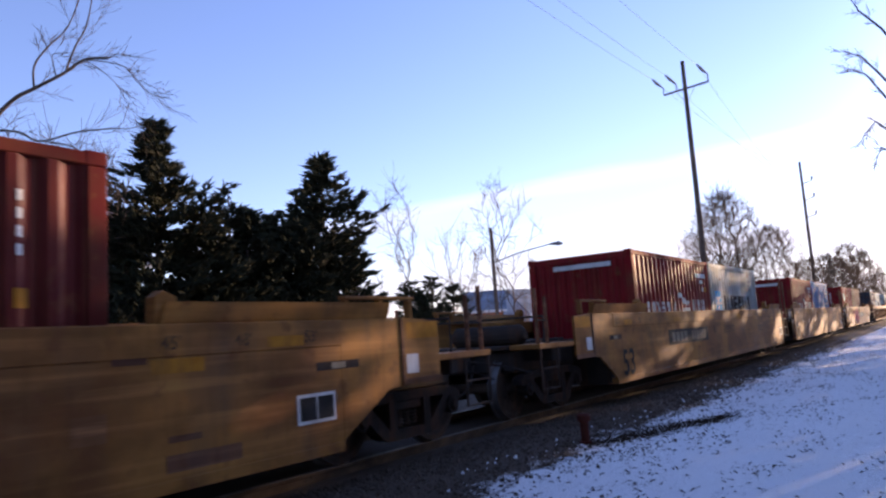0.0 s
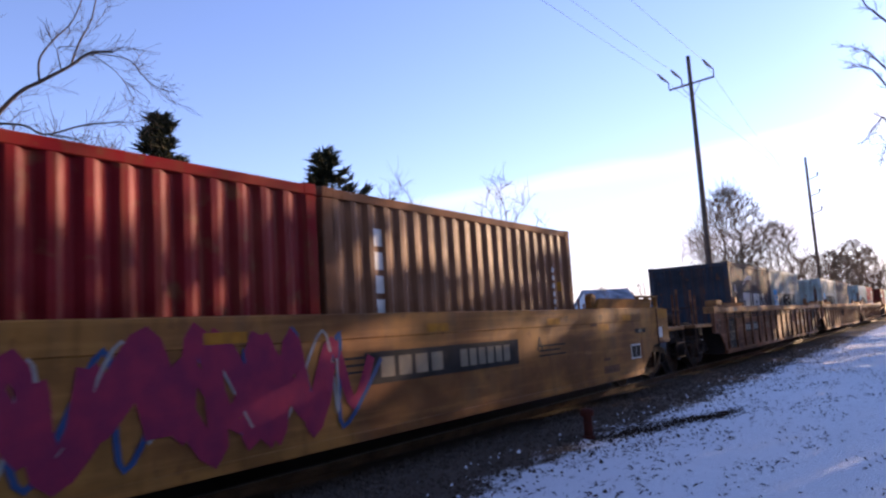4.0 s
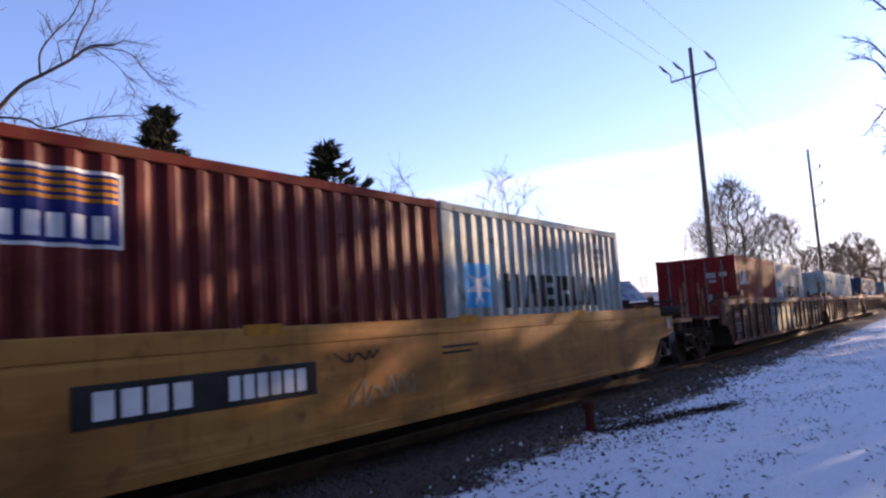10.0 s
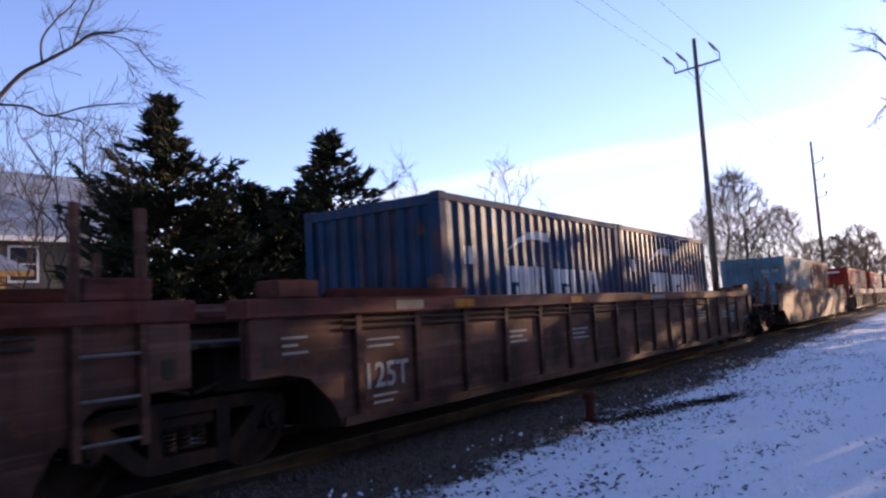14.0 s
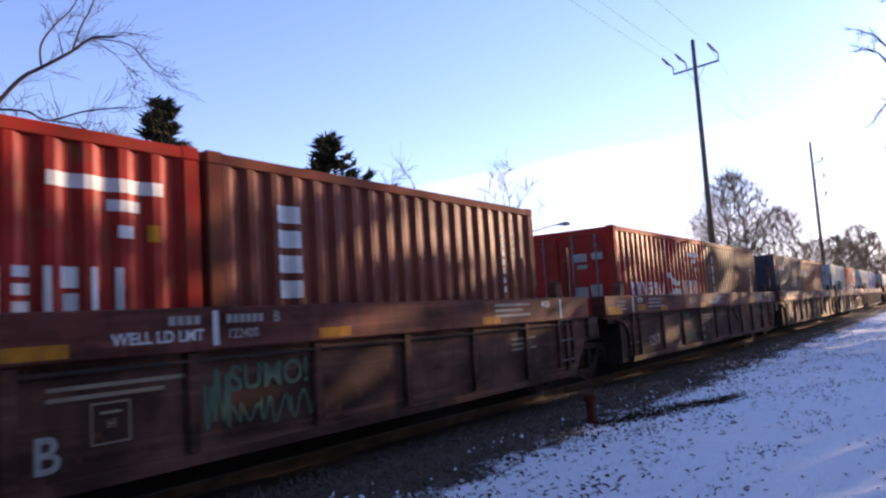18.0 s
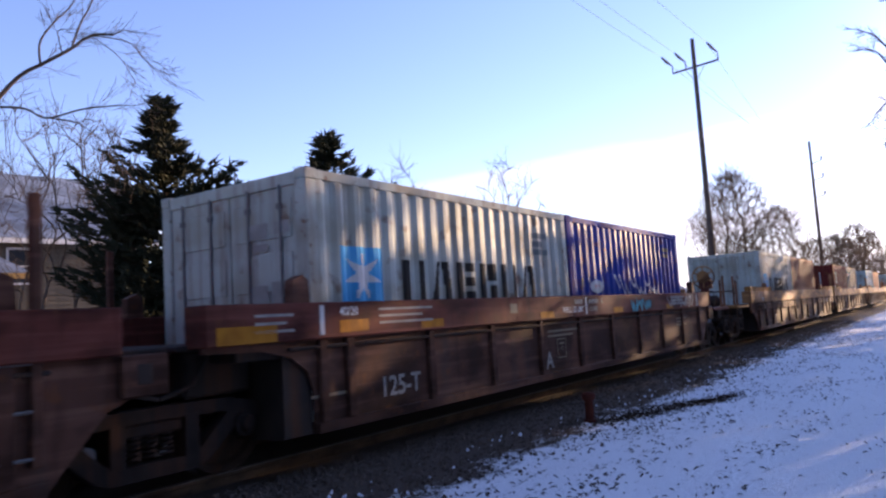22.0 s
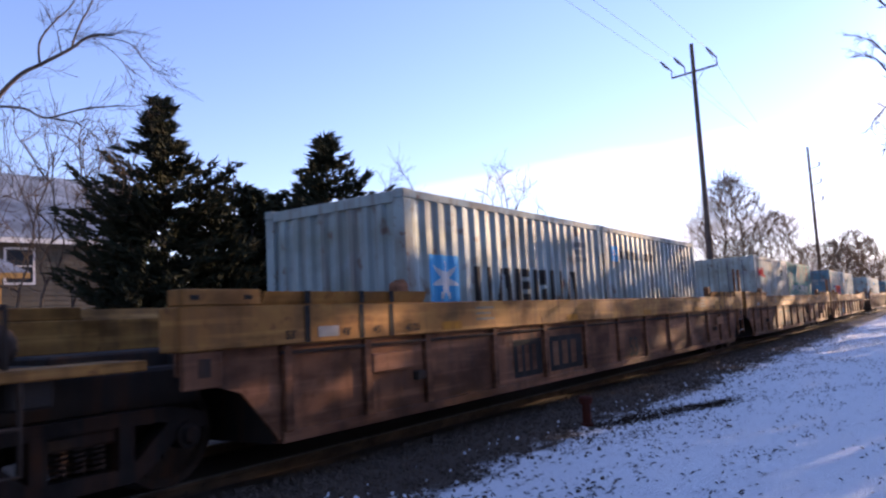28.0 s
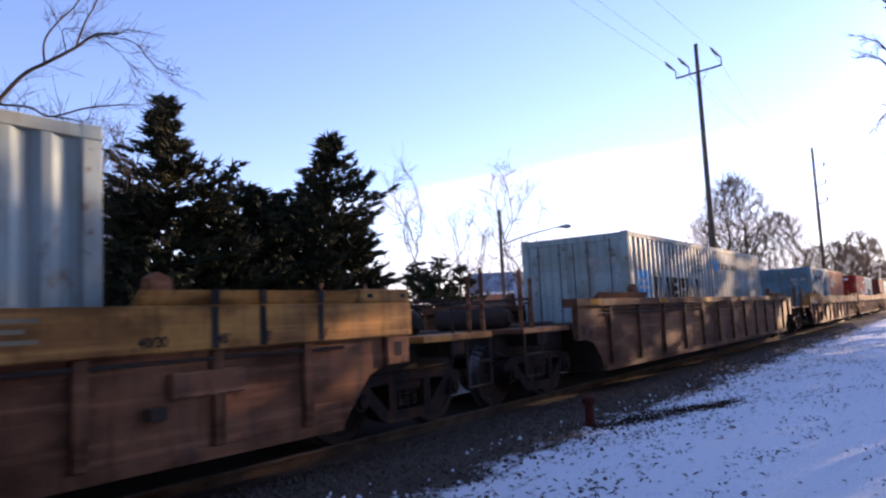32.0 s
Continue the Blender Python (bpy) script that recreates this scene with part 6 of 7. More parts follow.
# ---- poles and wires ----
WOOD = mat("weathered_pole_wood", (0.105, 0.080, 0.064), (0.065, 0.050, 0.042), 3, 0.85, 0, 0.3, 30, (0.12, 0.1, 0.08), 0.3, (8, 8, 0.3))
GLASS = mat("grey_porcelain", (0.12, 0.12, 0.13), (0.2, 0.2, 0.2), 5, 0.7, 0, 0.02, 30)
WIRE = mat("aluminium_wire", (0.10, 0.10, 0.10), (0.07, 0.07, 0.07), 5, 0.7, 0.0, 0.0, 30)
P1, P2 = spot(14.25, 0, 44.0), spot(7.1, 0, 86.0)
TOP1 = EYE[2] + 44.0 * math.tan(radians(19.2))
TOP2 = EYE[2] + 86.0 * math.tan(radians(10.72))
pole = thing("utility_pole", pose(P1.x, P1.y, -0.2), "tall dark wooden utility pole with one crossarm", "utility pole", "utility poles")
part("mast", Shape().tube([(0, 0, -0.3), (0, 0, 6), (0, 0, TOP1 + 0.2)], [0.19, 0.16, 0.11], 12), WOOD, pole, smooth=True)
arm_l, arm_r = spot(15.85, 17.0, 44.6) - Vector((P1.x, P1.y, -0.2)), spot(12.55, 17.45, 43.4) - Vector((P1.x, P1.y, -0.2))
part("crossarm", Shape().tube([arm_l, arm_r], 0.065, 4), WOOD, pole)
mid = (arm_l + arm_r) / 2
for f in (0.28, 0.72):
    part("brace", Shape().tube([arm_l.lerp(arm_r, f), Vector((0, 0, mid.z - 0.9))], 0.018, 5), GLASS, pole)
HANG1 = []
for f in (0.0, 0.3, 1.0):
    b = arm_l.lerp(arm_r, f)
    tip = b + Vector((-1.15, 0.25, 0.75))
    part("insulator_pin", Shape().tube([b, b + Vector((0, 0, 0.45))], 0.035, 6), GLASS, pole)
    part("insulator", Shape().tube([b + Vector((0, 0, 0.45)), b.lerp(tip, 0.6) + Vector((0, 0, 0.14)), tip], [0.035, 0.09, 0.05], 8), GLASS, pole)
    HANG1.append(Vector((P1.x, P1.y, -0.2)) + tip)
pole_b = thing("utility_pole", pose(P2.x, P2.y, -0.2), "tall wooden utility pole with three side brackets", "utility pole", "utility poles")
part("mast", Shape().tube([(0, 0, -0.3), (0, 0, 7), (0, 0, TOP2 + 0.2)], [0.2, 0.17, 0.12], 12), WOOD, pole_b, smooth=True)
HANG2 = []
for k, dz in enumerate((2.3, 4.1, 6.0)):
    z = TOP2 - dz + 0.2
    part("bracket", Shape().tube([(0, 0, z - 0.2), (0, -0.5, z), (0, -0.95, z + 0.08)], 0.05, 6), GLASS, pole_b)
    part("insulator", Shape().tube([(0, -0.95, z + 0.08), (0, -1.0, z + 0.5)], [0.06, 0.12], 8), GLASS, pole_b)
    HANG2.append(Vector((P2.x, P2.y - 1.0, z + 0.35)))


def wire(a, b, sag, name="power_line"):
    pts = [a.lerp(b, t) - Vector((0, 0, sag * 4 * t * (1 - t))) for t in np.linspace(0, 1, 30)]
    return solid(name, Shape().tube(pts, 0.008, 5), WIRE, "thin overhead power line between poles", "power line", smooth=True, group="power lines")


for k, a in enumerate(HANG1[:3]):
    back = Vector((a.x - 70.0, a.y + (0.6 if k == 0 else 0.2), a.z + 0.4))
    wire(a, back, 1.1)
    wire(a, HANG2[min(k, 2)], 1.0)
stub = thing("utility_pole", pose(*spot(14.42, 0, 62.0).to_2d(), -0.2), "short thin service pole behind the train", "utility pole", "utility poles")
part("mast", Shape().tube([(0, 0, -0.3), (0, 0, 62 * math.tan(radians(5.95)) + 1.5)], [0.14, 0.11], 10), WOOD, stub)
lp = spot(30.15, 0, 52.0)
lamp_pole = thing("street_lamp", pose(lp.x, lp.y, -0.1), "wooden street lamp pole with a long arm", "street lamp")
lz = 52 * math.tan(radians(8.4)) + 1.4
part("mast", Shape().tube([(0, 0, -0.3), (0, 0, lz)], [0.16, 0.11], 10), WOOD, lamp_pole)
arm_end = spot(25.6, 6.75, 51.0) - Vector((lp.x, lp.y, -0.1))
part("arm", Shape().tube([(0, 0, arm_end.z - 0.9), arm_end * 0.5 + Vector((0, 0, arm_end.z * 0.5 - 0.35)), arm_end], 0.045, 6), GLASS, lamp_pole)
part("lamp_head", Shape().tube([arm_end, arm_end + Vector((0.35, -0.5, 0.02)), arm_end + Vector((0.5, -0.75, 0))], [0.06, 0.17, 0.08], 8), GLASS, lamp_pole)

# ---- bare trees ----
BARK = mat("grey_brown_bark", (0.11, 0.085, 0.065), (0.065, 0.05, 0.04), 6, 0.9, 0, 0.4, 30)
BUFF = mat("sunlit_buff_bark", (0.115, 0.082, 0.056), (0.075, 0.055, 0.038), 6, 0.9, 0, 0.3, 30)
PALE = mat("pale_smooth_bark", (0.19, 0.145, 0.11), (0.12, 0.095, 0.075), 6, 0.85, 0, 0.3, 30)


class Tree:
    """Branches grown from limbs, gathered by thickness."""

    def __init__(self, seed, twig=0.004):
        self.r, self.parts, self.twig = random.Random(seed), {"trunk": Shape(), "crown": Shape()}, twig

    def put(self, pts, r0, r1, level):
        n = (9, 6, 4, 3, 3, 3, 3)[min(level, 6)]
        key = "trunk" if level <= 1 else "crown"
        m = len(pts) - 1
        self.parts[key].tube(pts, [max(self.twig, r0 + (r1 - r0) * k / m) for k in range(m + 1)], n, False)

    def grow(self, p, d, length, radius, level, depth, up=0.25, fork=3, wild=0.5, bend=0.25):
        r, pts, q = self.r, [Vector(p)], Vector(d).normalized()
        segs = 5 if level < 3 else 3
        for _ in range(segs):
            q = (q + Vector((r.gauss(0, bend), r.gauss(0, bend), r.gauss(0, bend) + up * 0.3)) * 0.5).normalized()
            pts.append(pts[-1] + q * length / segs)
        self.put(pts, radius, radius * 0.55, level)
        if level >= depth:
            return
        self.sprout(pts, radius * 0.55, length, level, depth, up, fork, wild, bend)

    def sprout(self, pts, radius, length, level, depth, up=0.25, fork=3, wild=0.5, bend=0.25, start=0.3):
        r, n = self.r, len(pts) - 1
        q = (pts[-1] - pts[-2]).normalized()
        self.grow(pts[-1], q, length * 0.72, radius, level + 1, depth, up, fork, wild, bend)
        for k in range(fork):
            t = start + (1 - start) * (k + r.random()) / fork
            i = min(n - 1, int(t * n))
            at = pts[i].lerp(pts[i + 1], t * n - i)
            q = (pts[i + 1] - pts[i]).normalized()
            side = Vector((r.gauss(0, 1), r.gauss(0, 1), r.gauss(0, 0.6))).normalized()
            side = (side - q * side.dot(q)).normalized()
            a = r.uniform(0.45, 0.95) * (0.7 + wild)
            self.grow(at, q * math.cos(a) + side * math.sin(a) + Vector((0, 0, up)), length * r.uniform(0.42, 0.75), radius * r.uniform(0.5, 0.75), level + 1, depth, up, fork, wild, bend)

    def make(self, label, bark, at, group="bare trees", name="bare_tree", twig_bark=None):
        ob = thing(name, pose(*at), label, "tree", group)
        for key, s in self.parts.items():
            if s.v:
                part(key, s, twig_bark if twig_bark and key == "crown" else bark, ob, smooth=True)
        return ob


def bare_tree(at, height, radius, seed, label, bark, depth=5, fork=3, lean=(0, 0), up=0.25, wild=0.5, twig=0.006, first=0.34, stems=1):
    t = Tree(seed, twig)
    for k in range(stems):
        a = 6.28 * k / stems + seed
        d = Vector((lean[0] + (0.45 * math.cos(a) if stems > 1 else 0), lean[1] + (0.45 * math.sin(a) if stems > 1 else 0), 1))
        t.grow((0.1 * math.cos(a), 0.1 * math.sin(a), -0.25), d, height * first, radius, 0, depth, up, fork, wild)
    return t.make(label, bark, at)


# the far clump beside the line of poles
def ground_at(p):
    return (p.x, p.y, -0.1)


def crown_tree(at, height, wide, seed, label, bark, n=500, twig=0.010, fork=0.18, low=0.2, belly=0.55, lean=(0.0, 0.0), stems=1, twigs=3, name="bare_tree"):
    """A tree whose limbs branch out evenly to fill an uneven domed crown."""
    rnd = np.random.RandomState(seed)
    nodes = [np.array((0.0, 0.0, -0.3))]
    parent, path = [-1], [0.0]

    def extend(q, p):
        """Grow from node q to the place p, first along the limb's own way; returns the chain of nodes."""
        a = nodes[q]
        d = float(np.linalg.norm(p - a))
        own = a - nodes[parent[q]] if parent[q] >= 0 else np.array((0.0, 0.0, 1.0))
        own = own / max(1e-6, np.linalg.norm(own))
        bend = a + own * d * 0.24 + (p - a) * 0.18 + np.array((0, 0, 0.05 * d))
        steps, chain = max(2, min(6, int(d / (0.055 * height)))), [q]
        for k in range(1, steps + 1):
            t = k / steps
            c = (1 - t) ** 2 * a + 2 * t * (1 - t) * bend + t * t * p + rnd.normal(0, 0.007 * d, 3) * (k < steps)
            parent.append(chain[-1])
            path.append(path[chain[-1]] + float(np.linalg.norm(c - nodes[chain[-1]])))
            nodes.append(c)
            chain.append(len(nodes) - 1)
        return chain

    chains = []
    for k in range(stems):
        a = 6.283 * k / stems + seed
        out = 0.22 * wide if stems > 1 else 0.0
        chains.append(extend(0, np.array((lean[0] * fork + out * math.cos(a), lean[1] * fork + out * math.sin(a), fork * height * (1 + 0.3 * (k % 2))))))
    goals = []
    while len(goals) < n:
        f, a = rnd.uniform(low, 1.0), rnd.uniform(0, 6.2832)
        r = math.sqrt(max(0.0, 1 - ((f - belly) / (1 - belly)) ** 2)) if f > belly else 0.35 + 0.65 * (f - low) / (belly - low)
        r *= wide * (0.86 + 0.16 * math.sin(2 * a + seed) + 0.12 * math.sin(5 * a + 9 * f + seed))
        r *= math.sqrt(rnd.uniform(0.03, 1.0))
        goals.append(np.array((r * math.cos(a) + lean[0] * f, r * math.sin(a) + lean[1] * f, f * height)))
    start = nodes[chains[0][-1]]
    goals.sort(key=lambda p: np.linalg.norm(p - start))
    for p in goals:
        at_nodes, before = np.array(nodes), np.array(parent)
        d = np.linalg.norm(at_nodes - p, axis=1)
        way = at_nodes - at_nodes[np.maximum(before, 0)]
        turn = 1 - np.sum(way * (p - at_nodes), axis=1) / np.maximum(1e-6, np.linalg.norm(way, axis=1) * d)
        cost = d * (1 + 1.3 * turn) + 0.22 * np.array(path) + 1.0 * np.maximum(0, at_nodes[:, 2] - p[2] + 0.25 * d)
        cost[0] = 1e9
        chains.append(extend(int(np.argmin(cost)), p))
    load = [0] * len(nodes)
    for k in range(len(nodes) - 1, 0, -1):
        load[k] = max(load[k], 1)
        load[parent[k]] += load[k]
    trunk, crown = Shape(), Shape()
    ends = [0.0] * len(nodes)
    for k in range(len(nodes)):
        ends[k] = twig * max(1.0, load[k]) ** 0.36
    for c in chains:
        radii = [min(ends[k], ends[c[1]]) for k in c]
        thick = radii[0] > 4.2 * twig
        (trunk if thick else crown).tube([nodes[k] for k in c], radii, 7 if thick else 3, False)
        if thick:
            continue
        for _ in range(twigs):
            k = c[rnd.randint(1, len(c))]
            own = nodes[k] - nodes[parent[k]]
            own = own / max(1e-6, np.linalg.norm(own)) + rnd.normal(0, 0.55, 3) + np.array((0, 0, 0.25))
            ln = height * rnd.uniform(0.025, 0.075)
            tip = nodes[k] + own * ln
            crown.tube([nodes[k], (nodes[k] + tip) / 2 + rnd.normal(0, 0.1 * ln, 3), tip], [twig * 0.9, twig * 0.7, twig * 0.45], 3, False)
    ob = thing(name, pose(*at), label, "tree", "bare trees")
    part("trunk", trunk, bark, ob, smooth=True)
    part("crown", crown, bark, ob, smooth=True)
    return ob


crown_tree(ground_at(spot(12.6, 0, 70)), 12.6, 3.9, 3, "large bare tree with a full domed crown of fine twigs", BUFF, 1300, 0.017, 0.16, 0.22, 0.62)
crown_tree(ground_at(spot(9.6, 0, 71)), 9.2, 3.6, 8, "spreading bare tree with fine buff twigs", BUFF, 750, 0.017, 0.16, 0.18, 0.55)
crown_tree(ground_at(spot(15.0, 0, 72)), 9.6, 1.9, 9, "slender bare tree with thin buff twigs behind the pole", BUFF, 190, 0.012, 0.2, 0.25, 0.6)
crown_tree(ground_at(spot(7.4, 0, 80)), 6.6, 2.6, 10, "low bare tree with fine buff twigs", BUFF, 400, 0.018, 0.16, 0.18, 0.55)
for k, (az, d, h, w) in enumerate(((6.2, 105, 8.6, 3.2), (4.9, 112, 10.3, 3.6), (4.1, 125, 9.9, 3.4), (5.6, 130, 9.5, 3.8), (3.2, 140, 7.2, 3.6), (2.2, 150, 7.5, 4.0))):
    crown_tree(ground_at(spot(az, 0, d)), h, w, 30 + k, "distant bare tree in low winter sun", BUFF, 480, 0.026, 0.16, 0.2, 0.58)
# slim trees in the middle, some of them leaning
crown_tree(ground_at(spot(36.4, 0, 40.0)), 10.3, 1.5, 51, "bare tree with long leaning trunks", BARK, 80, 0.011, 0.3, 0.5, 0.78, (-0.5, 1.0), 2, 3)
crown_tree(ground_at(spot(29.2, 0, 43.0)), 10.5, 2.6, 61, "upright bare tree with several slim limbs", BARK, 130, 0.012, 0.22, 0.3, 0.66, (0.4, 0.4), 2, 3)
crown_tree(ground_at(spot(33.2, 0, 44.0)), 8.0, 2.2, 52, "small pale bare tree with upright limbs", PALE, 110, 0.011, 0.22, 0.3, 0.62, (0, 0), 2, 3)
crown_tree(ground_at(spot(31.2, 0, 50.0)), 7.4, 2.3, 62, "small pale bare tree among bushes", PALE, 110, 0.012, 0.2, 0.25, 0.6)
crown_tree(ground_at(spot(39.8, 0, 42.0)), 5.6, 1.9, 63, "scrubby bare tree beside the dark evergreens", PALE, 90, 0.008, 0.15, 0.2, 0.6, (0, 0), 3)
crown_tree(ground_at(spot(27.2, 0, 60.0)), 5.3, 2.2, 64, "small bare tree near the houses", PALE, 110, 0.010, 0.15, 0.2, 0.6)
crown_tree(ground_at(spot(22.3, 0, 85.0)), 5.6, 2.4, 65, "small bare tree near the houses", PALE, 110, 0.013, 0.15, 0.2, 0.6)
crown_tree(ground_at(spot(19.5, 0, 100.0)), 6.4, 2.8, 66, "far bare tree beyond the snowy yard", PALE, 130, 0.015, 0.15, 0.2, 0.6)
crown_tree(ground_at(spot(66.8, 0, 46.0)), 11.4, 3.2, 67, "sunlit bare tree behind the house", BUFF, 300, 0.010, 0.2, 0.3, 0.6)

# the large tree whose limbs reach in over the evergreens
t = Tree(71, 0.0032)
o = spot(71.5, 0, 14.5)
o.z = -0.1
BOUGHS = (
    ([(71.0, 5.0, 14.5), (69.4, 12.0, 14.5), (66.4, 16.4, 14.2), (65.0, 18.1, 14.1), (63.8, 18.9, 14.0), (62.4, 19.8, 13.9), (61.8, 20.2, 13.9), (60.5, 21.2, 13.8), (59.0, 21.4, 13.7)], 0.045),
    ([(63.8, 18.9, 14.0), (63.8, 20.4, 14.0), (62.9, 21.8, 14.0), (61.6, 23.3, 14.0), (60.6, 26.0, 14.0)], 0.021),
    ([(62.4, 19.8, 13.9), (62.6, 20.7, 13.8), (62.6, 21.3, 13.8), (61.7, 21.5, 13.7)], 0.012),
    ([(61.8, 20.2, 13.9), (61.2, 21.9, 14.0), (60.4, 23.5, 14.0), (59.9, 26.0, 14.0)], 0.021),
    ([(60.5, 21.2, 13.8), (58.0, 21.0, 13.7), (57.0, 20.0, 13.6), (56.2, 19.2, 13.6)], 0.011),
    ([(60.5, 21.2, 13.8), (58.6, 19.9, 13.8), (57.6, 18.2, 13.8)], 0.008),
    ([(69.4, 12.0, 14.5), (67.5, 15.8, 14.3), (66.3, 15.9, 14.2), (64.7, 15.9, 14.0), (63.4, 15.4, 13.9), (61.0, 16.2, 13.8), (58.5, 16.6, 13.7)], 0.027),
    ([(63.4, 15.4, 13.9), (61.5, 15.2, 13.8), (59.8, 14.0, 13.8), (58.9, 12.8, 13.8)], 0.012),
    ([(71.0, 8.0, 14.5), (69.5, 18.0, 14.8), (67.5, 24.0, 15.0), (66.0, 30.0, 15.0)], 0.048),
)
t.put([Vector((0, 0, -0.2)), spot(71.2, 4.0, 14.5) - o, spot(70.8, 12, 14.6) - o, spot(70.4, 24, 14.8) - o], 0.2, 0.10, 0)
for way, r0 in BOUGHS:
    pts = [spot(*a) - o for a in way]
    fine = curve_through(pts)
    t.put(fine, r0, r0 * 0.45, 0)
    t.sprout(fine, min(0.012, r0 * 0.35), 0.8, 2, 4, 0.10, 7, 0.30, 0.34, 0.3)
t.make("large bare tree with long curved limbs and fine twigs", BARK, o)
# vase-shaped shrub trees before the house
for k, (az, d, h, w) in enumerate(((62.6, 21.5, 7.6, 2.0), (59.6, 22.5, 7.4, 1.7), (66.2, 23.5, 8.2, 2.1), (70.0, 22, 7.2, 2.0))):
    crown_tree(ground_at(spot(az, 0, d)), h, w, 80 + k, "bare many-stemmed shrub tree before the house", BARK, 170, 0.0090, 0.2, 0.34, 0.82, (0, 0), 3, 2)
# a tree on the camera's own side, whose branches reach into view
t = Tree(89, 0.005)
o = Vector((21.0, -8.0, -0.1))
t.put([Vector((0, 0, -0.2)), Vector((0.1, 0.05, 3)), Vector((0, 0.2, 6)), Vector((0.2, 0.3, 10))], 0.2, 0.05, 0)
for way in (((0.3, 4.0), (1.4, 15.5), (2.4, 17.0), (3.1, 17.4)), ((0.2, 3.4), (1.3, 14.0), (2.3, 15.8), (2.9, 16.2)), ((0.3, 3.2), (1.2, 11.5), (2.1, 12.6), (2.9, 11.8)),
            ((0.2, 3.0), (1.2, 10.2), (2.0, 10.8), (2.3, 10.2)), ((0.3, 5.0), (1.0, 18.5), (2.2, 20.0), (2.6, 21.0))):
    pts = [Vector((0, way[0][0], way[0][1]))] + [spot(a, e, 21.0) - o for a, e in way[1:]]
    fine = [pts[i].lerp(pts[i + 1], k / 3) for i in range(3) for k in range(3)] + [pts[-1]]
    t.put(fine, 0.04, 0.012, 0)
    t.sprout(fine, 0.012, 0.5, 2, 4, 0.1, 7, 0.3, 0.3, 0.35)
t.make("bare tree whose drooping twigs reach over the snow", BARK, o)
# a row of trees out of view, placed to dapple the sun on the train
ROW = ((37.6, -10.5, 12.0, 2.2), (43.6, -10.4, 13.0, 2.4), (52.0, -10.4, 14.0, 2.6), (64.0, -10.6, 15.0, 2.8), (78.0, -11.0, 16.0, 3.4), (98.0, -12.0, 17.0, 4.0))
for k, (x, y, h, w) in enumerate(ROW):
    crown_tree((x, y, -0.1), h, w, 90 + k, "out-of-view bare tree placed to dapple the sun", BARK, 120, 0.024, 0.3, 0.36, 0.6)

# bushes out of view, added to soften the sun on the snow
for k, (x, y, h, w) in enumerate(((10.5, -11.0, 4.6, 2.0), (14.2, -10.4, 4.8, 2.0), (17.8, -10.2, 5.0, 2.0), (21.2, -9.8, 5.2, 1.9), (19.6, -9.2, 4.2, 1.9), (23.0, -9.0, 4.4, 1.9), (25.4, -8.9, 4.4, 1.9), (28.0, -8.8, 4.2, 1.9))):
    crown_tree((x, y, -0.1), h, w, 140 + k, "unseen twiggy bush added to shade the snow", BARK, 360, 0.020, 0.06, 0.06, 0.5, (0, 0), 4, 4, "shade_bush")

# ---- evergreens ----
NEEDLE = mat("dark_cedar_foliage", (0.016, 0.020, 0.011), (0.028, 0.030, 0.016), 5, 0.9, 0, 0.1, 30, (0.06, 0.04, 0.02), 0.4, (1.5, 1.5, 1.5), gloss=0.1)


def cedar(at, height, width, seed, label, count=900, lean=0.0, base=0.04, power=0.8, ragged=0.35, stout=1.0, spire=1.6):
    """An evergreen of layered boughs with upturned tips, each bough set with sprays; ragged: how unevenly they reach."""
    rnd = random.Random(seed)
    ob = thing("cedar_tree", pose(*at), label, "evergreen tree", "evergreens behind the track")
    part("trunk", Shape().tube([(0, 0, -0.2), (lean * 0.5, 0, height * 0.5), (lean, 0, height * 0.96)], [0.13, 0.08, 0.015], 8), BARK, ob)
    wood, leaf = Shape(), Shape()
    for i in range(count):
        u = rnd.random() ** 0.9
        z = height * (base + (1 - base) * u)
        a = rnd.uniform(0, 2 * math.pi)
        taper = min(1.0, (height - z) / (spire * width)) ** power
        uneven = 1.0 + ragged * 2.2 * noise.noise((math.cos(a) * 1.1 + seed, math.sin(a) * 1.1, z * 0.85))
        reach = width * taper * rnd.uniform(0.5, 1.08) * uneven + 0.06
        d = Vector((math.cos(a), math.sin(a), 0))
        root = Vector((lean * z / height, 0, z - reach * 0.35))
        bend = root + d * reach * 0.65 + Vector((0, 0, reach * rnd.uniform(-0.12, 0.08)))
        tip = root + d * reach + Vector((0, 0, reach * rnd.uniform(0.08, 0.42)))
        if i % 2 == 0:
            wood.tube([root, bend, bend.lerp(tip, 0.8)], [0.02, 0.012, 0.005], 3, False)
        n = 9 + int(reach * 20)
        for k in range(n):
            f = 0.12 + 0.88 * (k + rnd.random()) / n
            p = root.lerp(bend, f * 2) if f < 0.5 else bend.lerp(tip, f * 2 - 1)
            w0 = 0.13 * (1.2 - f)
            p = p + Vector((rnd.gauss(0, w0), rnd.gauss(0, w0), rnd.gauss(0, w0 * 0.45)))
            q = (d * rnd.uniform(0.6, 1.3) + Vector((rnd.gauss(0, 0.45), rnd.gauss(0, 0.45), rnd.uniform(0.0, 0.6)))).normalized()
            s = q.orthogonal().normalized()
            w, ln = rnd.uniform(0.026, 0.050) * stout, rnd.uniform(0.16, 0.36)
            b = q.cross(s)
            leaf.add([p - s * w, p + s * w, p + b * w, p + q * ln, p - b * w], [(0, 2, 3), (2, 1, 3), (1, 4, 3), (4, 0, 3)])
    part("branchwork", wood, BARK, ob)
    part("foliage", leaf, NEEDLE, ob)
    return ob


